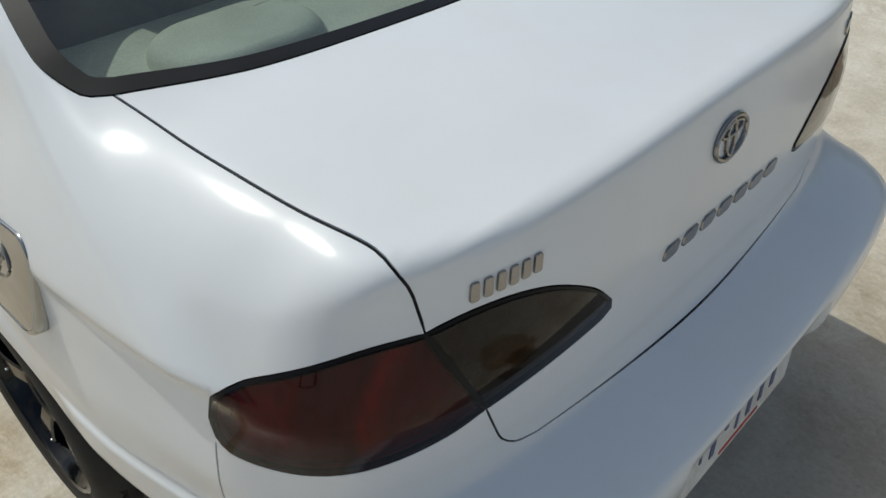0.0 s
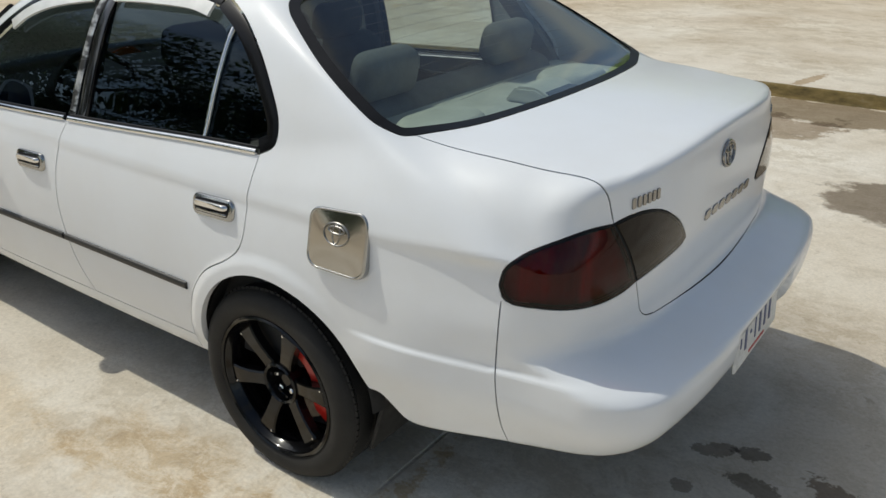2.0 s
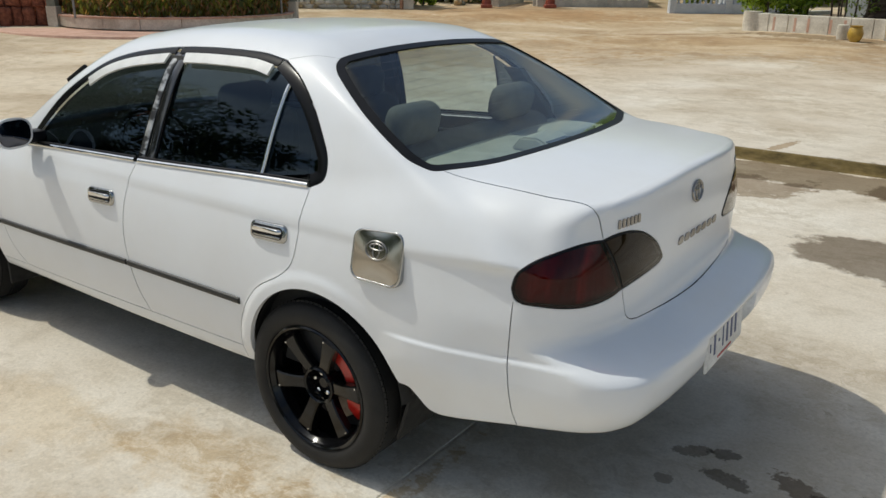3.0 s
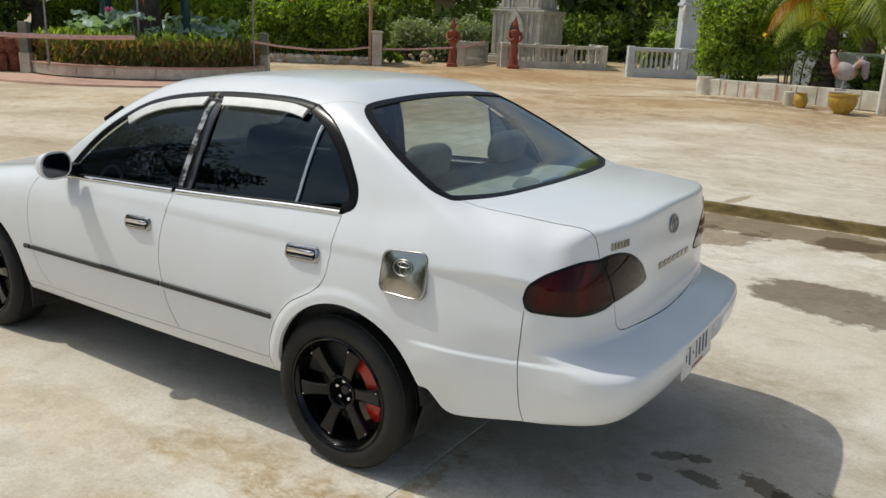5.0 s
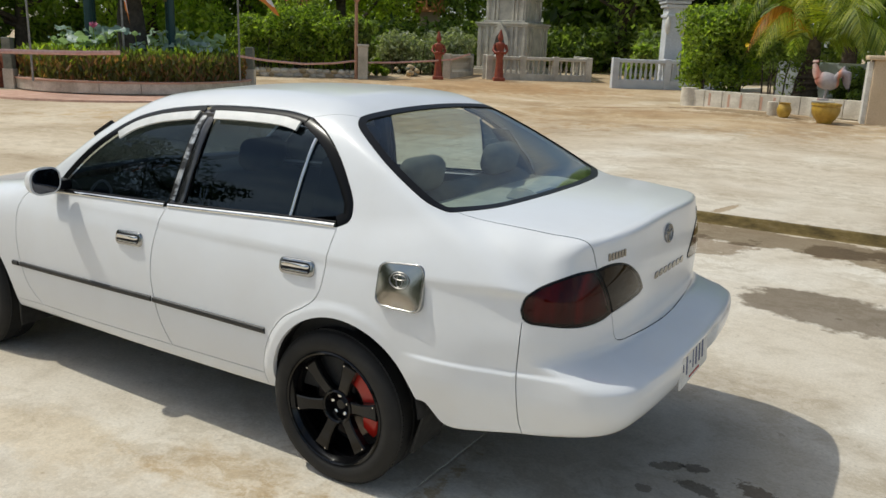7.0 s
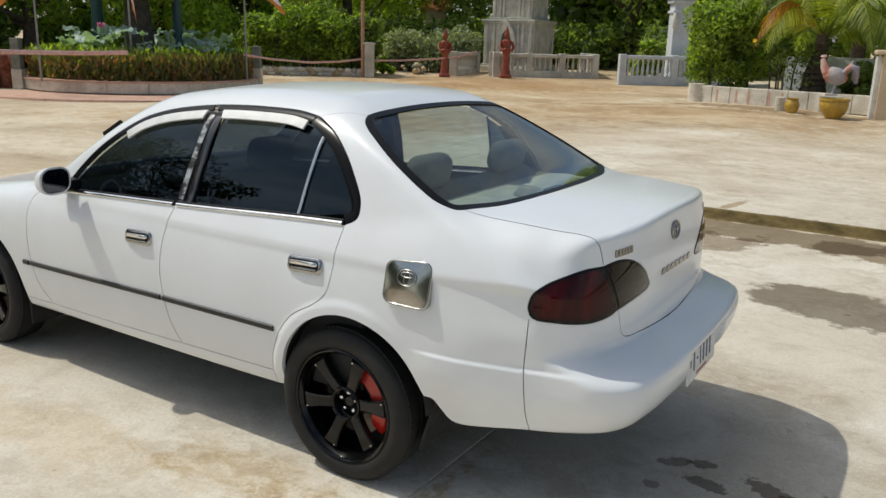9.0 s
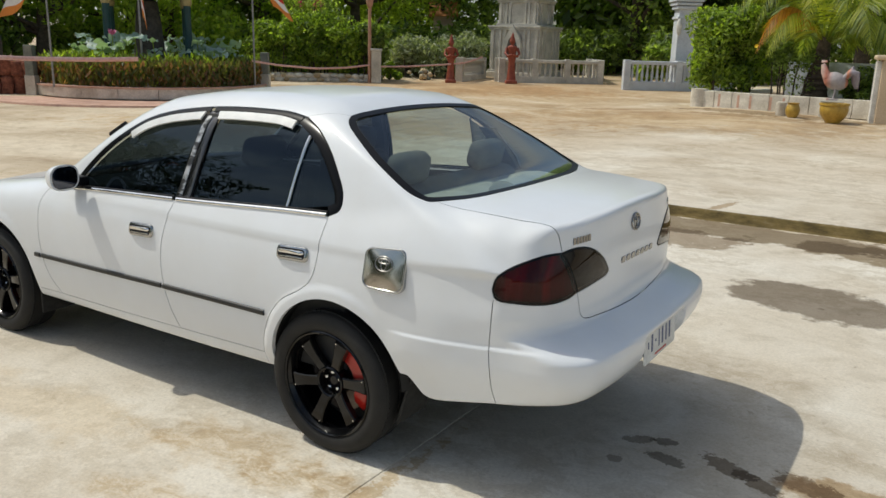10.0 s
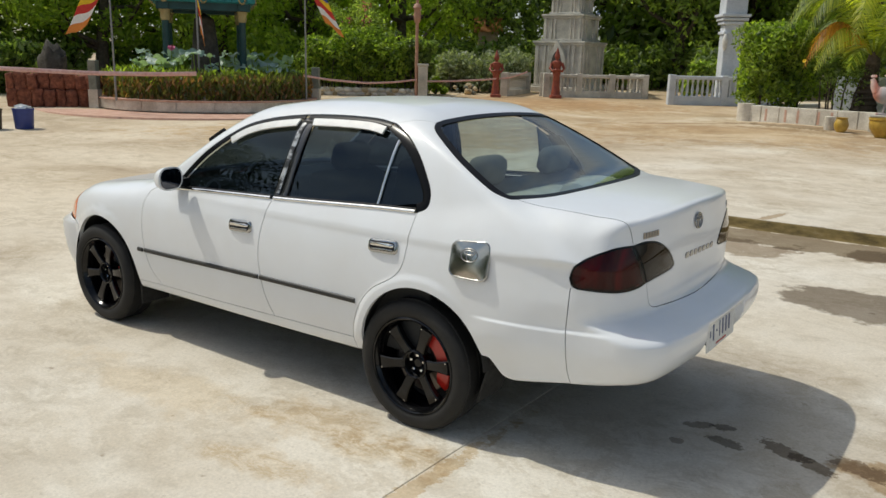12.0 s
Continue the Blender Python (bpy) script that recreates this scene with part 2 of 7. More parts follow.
def concrete_material():
    m, nt, b = nodes_of("stained_concrete")
    co = nt.nodes.new("ShaderNodeTexCoord")

    def tex(scale, detail=5.0, rough=0.6, stretch=(1, 1, 1), warp=0.0):
        mp = nt.nodes.new("ShaderNodeMapping")
        mp.inputs["Scale"].default_value = stretch
        nz = nt.nodes.new("ShaderNodeTexNoise")
        nz.inputs["Scale"].default_value, nz.inputs["Detail"].default_value = scale, detail
        nz.inputs["Roughness"].default_value, nz.inputs["Distortion"].default_value = rough, warp
        nt.links.new(co.outputs["Object"], mp.inputs["Vector"])
        nt.links.new(mp.outputs[0], nz.inputs["Vector"])
        return nz.outputs["Fac"]
    base = ramp(nt, tex(0.33, 5, 0.56, (1, 1.1, 1), 0.6), [(0.30, (0.46, 0.385, 0.29)), (0.46, (0.62, 0.55, 0.445)), (0.64, (0.735, 0.68, 0.59))])
    scuff = ramp(nt, tex(0.7, 6, 0.58, (1, 1.15, 1), 0.8), [(0.42, (0.0,)), (0.68, (0.8,))])
    c = mix(nt, scuff, base, (0.77, 0.725, 0.635))
    # the yard beyond the kerb is tanner, with pale worn streaks left in it
    apart = nt.nodes.new("ShaderNodeSeparateXYZ")
    nt.links.new(co.outputs["Object"], apart.inputs[0])
    beyond = nt.nodes.new("ShaderNodeMapRange")
    beyond.inputs["From Min"].default_value, beyond.inputs["From Max"].default_value = 3.5, 15.0
    nt.links.new(apart.outputs["Y"], beyond.inputs["Value"])
    sandy = ramp(nt, tex(0.40, 7, 0.62, (0.9, 1.1, 1), 0.6), [(0.34, (0.72, 0.60, 0.46)), (0.52, (0.84, 0.745, 0.62)), (0.62, (1.0, 0.965, 0.91))])
    c = mix(nt, beyond.outputs[0], c, mix(nt, 1.0, c, sandy, "MULTIPLY"))
    left = nt.nodes.new("ShaderNodeMapRange")
    left.inputs["From Min"].default_value, left.inputs["From Max"].default_value = -2.5, -7.0
    nt.links.new(apart.outputs["X"], left.inputs["Value"])
    c = mix(nt, left.outputs[0], c, mix(nt, 1.0, c, (0.94, 0.87, 0.77), "MULTIPLY"))
    dirt = ramp(nt, tex(2.6, 9, 0.72, (1, 1.2, 1), 0.4), [(0.30, (0.66, 0.62, 0.56)), (0.50, (1.0, 1.0, 1.0))])
    c = mix(nt, 0.6, c, dirt, "MULTIPLY")
    scale_off = ramp(nt, tex(5.5, 12, 0.78, (1, 1.2, 1), 0.5), [(0.47, (0.84, 0.81, 0.76)), (0.53, (1.0, 1.0, 1.0))])
    c = mix(nt, ramp(nt, tex(0.8, 3, 0.5), [(0.40, (0.15,)), (0.60, (0.95,))]), c, mix(nt, 1.0, c, scale_off, "MULTIPLY"))
    worn = ramp(nt, tex(9.0, 12, 0.8, (0.8, 1.3, 1), 0.6), [(0.44, (0.80, 0.73, 0.62)), (0.56, (1.0, 1.0, 1.0))])
    pits = ramp(nt, tex(38.0, 4, 0.7), [(0.30, (0.62, 0.58, 0.53)), (0.40, (1.0, 1.0, 1.0))])
    c = mix(nt, 0.4, c, pits, "MULTIPLY")
    streak = ramp(nt, tex(5.0, 4, 0.6, (0.25, 3.0, 1), 0.2), [(0.35, (0.90, 0.885, 0.86)), (0.65, (1.04, 1.04, 1.04))])
    c = mix(nt, 0.15, c, streak, "MULTIPLY")
    spot = ramp(nt, tex(9.0, 3, 0.5), [(0.24, (0.55, 0.50, 0.45)), (0.30, (1.0, 1.0, 1.0))])
    c = mix(nt, 0.8, c, spot, "MULTIPLY")
    fine = tex(70, 6, 0.75)
    grain = ramp(nt, fine, [(0.32, (0.86,)), (0.68, (1.09,))])
    c = mix(nt, 1.0, c, grain, "MULTIPLY")
    edge = tex(3.2, 7, 0.68)
    ragged = tex(20.0, 6, 0.7)
    # stains: centre, half sizes, turn in degrees, tint, edge roughness
    for cx, cy, rx, ry, turn, tint, rag, wet in (
            (1.36, 2.75, 0.66, 0.44, -10, (0.36, 0.325, 0.285), 0.55, 0.4), (1.05, 0.06, 0.075, 0.035, 35, (0.50, 0.47, 0.44), 1.05, 0.2), (1.15, 0.10, 0.055, 0.04, 10, (0.42, 0.40, 0.38), 1.05, 0.2),
            (1.20, -0.05, 0.10, 0.04, -12, (0.42, 0.40, 0.37), 1.05, 0.2), (1.44, 0.03, 0.14, 0.055, -22, (0.40, 0.36, 0.32), 1.0, 0.2), (1.57, -0.03, 0.12, 0.045, -28, (0.42, 0.37, 0.31), 1.05, 0.2),
            (1.75, 0.06, 0.15, 0.07, -12, (0.44, 0.38, 0.32), 1.0, 0.2), (2.02, 0.0, 0.42, 0.16, -10, (0.66, 0.55, 0.41), 0.8, 0.0), (1.02, -0.17, 0.035, 0.03, 0, (0.55, 0.52, 0.50), 1.0, 0.0), (JOINT + 0.03, -2.1, 0.06, 1.7, -1, (0.80, 0.70, 0.56), 0.9, 0.0),
            (0.15, 4.72, 2.2, 0.40, 0, (0.40, 0.345, 0.265), 0.7, 0.15), (2.9, 4.6, 2.2, 0.45, 2, (0.46, 0.40, 0.31), 0.8, 0.1), (-0.2, 4.1, 0.75, 0.40, 10, (0.52, 0.46, 0.39), 0.9, 0.1), (0.02, 5.40, 0.06, 0.36, -12, (0.62, 0.53, 0.42), 0.9, 0.0),
            (-0.35, -1.02, 0.62, 0.20, 4, (0.86, 0.77, 0.64), 1.2, 0.0), (0.08, -1.08, 0.36, 0.16, 6, (0.86, 0.77, 0.64), 1.2, 0.0), (-0.30, -1.48, 0.42, 0.12, 8, (0.86, 0.77, 0.64), 1.2, 0.0), (-1.3, -1.25, 0.8, 0.2, 3, (0.93, 0.88, 0.80), 1.4, 0.0),
            (-9.0, 9.0, 5.0, 2.4, 30, (0.84, 0.73, 0.58), 1.4, 0.0), (-3.0, 14.5, 5.0, 2.6, 10, (0.86, 0.76, 0.62), 1.4, 0.0), (-11, 19.5, 5.0, 3.0, 20, (0.88, 0.75, 0.60), 1.4, 0.0), (-1.6, 17.0, 2.6, 0.45, -13, (0.55, 0.50, 0.42), 1.0, 0.0), (-1.9, 16.2, 1.8, 0.5, -10, (0.70, 0.64, 0.55), 1.4, 0.0), (-4.6, 17.0, 2.0, 0.16, 32, (0.66, 0.58, 0.47), 0.9, 0.0)):
        mp = nt.nodes.new("ShaderNodeMapping")
        mp.vector_type = "TEXTURE"
        mp.inputs["Location"].default_value, mp.inputs["Rotation"].default_value, mp.inputs["Scale"].default_value = (cx, cy, 0), (0, 0, radians(turn)), (rx, ry, 50)
        nt.links.new(co.outputs["Object"], mp.inputs["Vector"])
        ln = nt.nodes.new("ShaderNodeVectorMath")
        ln.operation = "LENGTH"
        nt.links.new(mp.outputs[0], ln.inputs[0])
        add = nt.nodes.new("ShaderNodeMath")
        add.operation = "MULTIPLY_ADD"
        add.inputs[1].default_value = rag * 2.2
        nt.links.new(ragged if rx < 0.2 else edge, add.inputs[0])
        sub = nt.nodes.new("ShaderNodeMath")
        sub.operation = "SUBTRACT"
        sub.inputs[1].default_value = rag * 1.1
        nt.links.new(ln.outputs["Value"], sub.inputs[0])
        nt.links.new(sub.outputs[0], add.inputs[2])
        mask = ramp(nt, add.outputs[0], [(0.86, (1.0,)), (1.0, (0.0,))] if rag < 1.1 else [(0.5, (1.0,)), (1.0, (0.0,))])
        c = mix(nt, mask, c, mix(nt, 1.0, mix(nt, 1.0, c, worn, "MULTIPLY") if rag == 1.2 else c, tint if rag != 1.2 else (0.96, 0.92, 0.86), "MULTIPLY"))
    # upright faces of the kerb are mossy
    geo = nt.nodes.new("ShaderNodeNewGeometry")
    sp = nt.nodes.new("ShaderNodeSeparateXYZ")
    nt.links.new(geo.outputs["True Normal"], sp.inputs[0])
    upright = ramp(nt, sp.outputs["Z"], [(0.55, (1.0,)), (0.8, (0.0,))])
    moss = ramp(nt, tex(4.0, 6, 0.7, (1, 1, 3)), [(0.35, (0.10, 0.075, 0.03)), (0.6, (0.26, 0.19, 0.07)), (0.75, (0.36, 0.30, 0.20))])
    c = mix(nt, upright, c, moss)
    nt.links.new(c, b.inputs["Base Color"])
    set_in(b, Roughness=0.9)
    bump(nt, b, fine, 0.4, 0.006)
    return m


CONCRETE = concrete_material()


def build_ground():
    near = np.linspace(-26, 12, 96)
    near = near[np.abs(near - JOINT) > 0.05]
    xs = np.sort(np.concatenate([[-900, -400, -150, -80, -50, -36], near, [JOINT - 0.008, JOINT - 0.004, JOINT + 0.004, JOINT + 0.008], [18, 30, 60, 150, 400, 900]]))
    ys = np.concatenate([[-900, -300, -100, -40, -20, -12], np.linspace(-8, 5.0, 27), [5.088, 5.095, 5.105, 5.112], np.linspace(5.3, 40, 58), [50, 65, 90, 150, 400, 900]])
    gx, gy = np.meshgrid(xs, ys, indexing="ij")
    gz = ground_height(gx, gy)
    verts = np.stack([gx, gy, gz], -1).reshape(-1, 3)
    n = len(ys)
    faces = [(i * n + j, (i + 1) * n + j, (i + 1) * n + j + 1, i * n + j + 1) for i in range(len(xs) - 1) for j in range(n - 1)]
    g = mesh_object("ground", verts, faces, CONCRETE, smooth=False)
    return tagged(g, "pale sandy concrete yard with stains and cracks", "concrete yard", kind="structure")


build_ground()


# ---------------------------------------------------------------- the car's outer form
# x runs from the front to the tail, the rear axle at 0; the left flank faces -y.
AXLE, TYRE_R = -2.465, 0.306
ARCH_X, ARCH_Z, ARCH_R = 0.045, 0.343, 0.336
WIDTH_AT = spline([(0.18, 0.76), (0.24, 0.775), (0.29, 0.80), (0.36, 0.824), (0.45, 0.836), (0.55, 0.843), (0.65, 0.846), (0.75, 0.841), (0.80, 0.835), (0.85, 0.826), (0.93, 0.801), (1.0, 0.762), (1.08, 0.708), (1.2, 0.60)], 0.065)
TAPER_AT = spline([(-3.3, 0.28), (-3.1, 0.20), (-2.9, 0.108), (-2.8, 0.064), (-2.7, 0.040), (-2.465, 0.012), (-1.9, 0.0), (-0.3, 0.0), (0.25, 0.004), (0.5, 0.018), (0.74, 0.05), (1.0, 0.092), (1.2, 0.14)])
TAIL_AT = spline([(0.28, 0.93), (0.35, 1.0), (0.41, 1.065), (0.45, 1.105), (0.50, 1.132), (0.55, 1.140), (0.592, 1.138), (0.611, 1.130), (0.622, 1.108), (0.635, 1.068), (0.651, 1.022), (0.666, 0.990), (0.69, 0.975), (0.74, 0.973), (0.82, 0.975), (0.92, 0.974), (0.98, 0.969), (1.03, 0.963), (1.08, 0.956)])
NOSE_AT = spline([(0.15, -3.08), (0.28, -3.22), (0.45, -3.29), (0.55, -3.29), (0.6, -3.26), (0.7, -3.18), (0.8, -3.02)])
TOP_AT = spline([(-3.3, 0.64), (-3.1, 0.745), (-2.8, 0.840), (-2.4, 0.905), (-2.0, 0.957), (-1.4, 1.0), (-0.5, 1.05), (0.2, 1.095), (0.42, 1.105), (0.6, 1.10), (0.8, 1.085), (0.9, 1.075), (1.0, 1.07)])
LOW_AT = spline([(-3.3, 0.22), (-2.9, 0.235), (-2.1, 0.272), (-0.4, 0.285), (0.35, 0.322), (0.75, 0.371), (0.95, 0.413), (1.1, 0.423)])
GREEN_W = spline([(0.9, 0.80), (1.0, 0.765), (1.1, 0.732), (1.2, 0.692), (1.3, 0.642), (1.36, 0.606), (1.45, 0.545)], 0.03)
ROOF_AT = spline([(-1.8, 1.19), (-1.6, 1.30), (-1.4, 1.375), (-1.1, 1.43), (-0.8, 1.454), (-0.5, 1.456), (-0.2, 1.437), (0.1, 1.39)])


def smax(a, b, k):
    h = np.maximum(k - np.abs(a - b), 0) / k
    return np.maximum(a, b) + h * h * k * 0.25


def form(p):
    """Below zero inside the car's skin, above zero outside."""
    x, y, z = p[..., 0], np.abs(p[..., 1]), p[..., 2]
    proud = 0.009 * smooth_step(0.3, 0.42, x) * (1 - smooth_step(0.604, 0.617, z - 0.03 * (x - 0.35)))
    for cx in (ARCH_X, ARCH_X + AXLE):
        proud = proud + 0.010 * (1 - smooth_step(0.362, 0.402, np.hypot(x - cx, z - ARCH_Z))) * smooth_step(0.32, 0.40, z) * (1 - smooth_step(cx + 0.05, cx + 0.30, x))
    shelf = 1 - smooth_step(0.6, 0.7, z)
    tuck = 1 - smooth_step(0.36, 0.56, z)
    haunch = 0.020 * smooth_step(0.78, 0.98, z) * smooth_step(0.10, 0.40, x) * (1 - smooth_step(0.66, 0.86, x))
    side = y - (WIDTH_AT(z) - TAPER_AT(x) + haunch + proud + 0.075 * smooth_step(2.72, 2.98, -x) * (1 - smooth_step(0.575, 0.61, z)) + 0.022 * shelf * smooth_step(0.78, 1.05, x) - tuck * (0.040 * smooth_step(0.25, 0.45, x) + 0.010 * smooth_step(0.55, 0.95, x)) - 0.012 * smooth_step(0.45, 0.74, x) * (1 - smooth_step(0.62, 0.74, z)))
    recess = 0.026 * (1 - smooth_step(0.238, 0.262, y)) * (1 - smooth_step(0.572, 0.592, z))
    tail = x - (TAIL_AT(z) - (0.36 + 0.16 * smooth_step(0.85, 1.0, z) - 0.20 * shelf) * y**4 - 0.03 * shelf * y**2 - 0.022 * tuck - recess)
    nose = (NOSE_AT(z) + 0.22 * y**2 + 0.12 * y**4) - x
    low = smax(smax(side, tail, 0.10 - 0.058 * smooth_step(0.76, 0.93, z) + 0.03 * shelf), nose, 0.2)
    top = z - (TOP_AT(x) - 0.06 * y**2)
    low = smax(low, top, 0.15 - 0.065 * smooth_step(0.0, 0.4, x) - 0.067 * smooth_step(0.74, 0.93, x))
    low = smax(low, LOW_AT(x) - z, 0.03)
    gside = y - (GREEN_W(z) - 0.05 * np.clip(-1.0 - x, 0, 2) ** 2)
    groof = z - (ROOF_AT(x) - 0.09 * y**2)
    grear = (x + 0.165) * 0.470 + (z - 1.415) * 0.883 + 0.05 * y**2
    gfront = (x + 2.03) * -0.535 + (z - 0.97) * 0.845 + 0.13 * y**2
    high = smax(smax(smax(gside, groof, 0.15), grear, 0.05), gfront, 0.05)
    high = smax(high, 0.9 - z, 0.02)
    return -smax(-low, -high, 0.05)


AX0, AX1, AXZ = -2.1, 0.35, 0.5


def solve_ray(start, way, far):
    """The place along each ray, from inside to far outside, where the skin lies."""
    lo, hi = np.zeros(len(start)), np.full(len(start), far)
    for _ in range(34):
        mid = (lo + hi) / 2
        inside = form(start + way * mid[:, None]) < 0
        lo, hi = np.where(inside, mid, lo), np.where(inside, hi, mid)
    return start + way * lo[:, None]


def spine(p):
    return np.stack([np.clip(p[:, 0], AX0, AX1), np.zeros(len(p)), np.full(len(p), AXZ)], -1)


def on_skin(p):
    """Points pushed onto the skin, away from the car's spine."""
    p = np.atleast_2d(np.array(p, float))
    c = spine(p)
    way = p - c
    way /= np.linalg.norm(way, axis=1)[:, None]
    return solve_ray(c, way, 2.2)


def skin_normal(p):
    e, g = 1e-3, np.zeros_like(p)
    for i in range(3):
        d = np.zeros(3)
        d[i] = e
        g[:, i] = form(p + d) - form(p - d)
    return g / np.linalg.norm(g, axis=1)[:, None]


def flank(*xz):
    """Places on the left flank from (x, z)."""
    p = np.array([(x, 0.0, z) for x, z in xz], float)
    return solve_ray(p, np.tile([0.0, -1.0, 0.0], (len(p), 1)), 1.2)


def rear(*yz):
    """Places on the tail from (y, z)."""
    p = np.array([(0.3, y, z) for y, z in yz], float)
    return solve_ray(p, np.tile([1.0, 0.0, 0.0], (len(p), 1)), 1.2)


def above(*xy):
    """Places on the top side from (x, y)."""
    p = np.array([(x, y, 0.5) for x, y in xy], float)
    return solve_ray(p, np.tile([0.0, 0.0, 1.0], (len(p), 1)), 1.2)


def chain(*groups, closed=False, step=0.012, curved=True):
    """A dense line on the skin through groups of places."""
    p = np.concatenate([np.atleast_2d(np.array(g, float)) for g in groups])
    if closed:
        p = np.concatenate([p, p[:1]])
    out = []
    n = len(p)
    for i in range(n - 1):
        a, b = p[i], p[i + 1]
        ta = (p[i + 1] - p[i - 1]) / 2 if curved and i else (b - a)
        tb = (p[i + 2] - p[i]) / 2 if curved and i + 2 < n else (b - a)
        length = np.linalg.norm(b - a)
        for t in (ta, tb):
            t *= min(1.0, length / (np.linalg.norm(t) + 1e-9))
        k = max(1, int(length / step))
        for t in np.arange(k) / k:
            out.append((2 * t**3 - 3 * t**2 + 1) * a + (t**3 - 2 * t**2 + t) * ta + (-2 * t**3 + 3 * t**2) * b + (t**3 - t**2) * tb)
    if not closed:
        out.append(p[-1])
    return on_skin(out)


def to_flat(p, chart):
    x, y, z = p[:, 0], p[:, 1], p[:, 2]
    if chart == "top":
        return np.stack([x, y], -1)
    if chart == "tail":
        d = p - np.array([AX1, 0, AXZ])
        n = (d[:, 0] + d[:, 2]) / math.sqrt(2)
        return 0.62 * np.stack([d[:, 1] / n, (d[:, 2] - d[:, 0]) / math.sqrt(2) / n], -1)
    c = spine(p)
    d = p - c
    out = np.clip(x - AX1, 0, None) + np.clip(x - AX0, None, 0)
    a = np.arctan2(out, -y)
    s = c[:, 0] + a * 0.75
    return np.stack([s, 0.8 * np.arctan2(d[:, 2], np.hypot(d[:, 0], d[:, 1]))], -1)


def from_flat(q, chart):
    n = len(q)
    if chart == "top":
        return above(*q)
    if chart == "tail":
        u, v = q[:, 0] / 0.62, q[:, 1] / 0.62
        r = 1 / math.sqrt(2)
        way = np.stack([r - v * r, u, r + v * r], -1)
        c = np.tile([AX1, 0, AXZ], (n, 1))
    else:
        s, e = q[:, 0], q[:, 1] / 0.8
        a = (np.clip(s - AX1, 0, None) + np.clip(s - AX0, None, 0)) / 0.75
        c = np.stack([np.clip(s, AX0, AX1), np.zeros(n), np.full(n, AXZ)], -1)
        way = np.stack([np.sin(a) * np.cos(e), -np.cos(a) * np.cos(e), np.sin(e)], -1)
    way = way / np.linalg.norm(way, axis=1)[:, None]
    return solve_ray(c, way, 2.2)


def in_polygon(q, poly):
    inside = np.zeros(len(q), bool)
    a, b = poly, np.roll(poly, -1, 0)
    for (x0, y0), (x1, y1) in zip(a, b):
        if y0 == y1:
            continue
        hit = ((y0 > q[:, 1]) != (y1 > q[:, 1])) & (q[:, 0] < (x1 - x0) * (q[:, 1] - y0) / (y1 - y0) + x0)
        inside ^= hit
    return inside


from mathutils.geometry import delaunay_2d_cdt


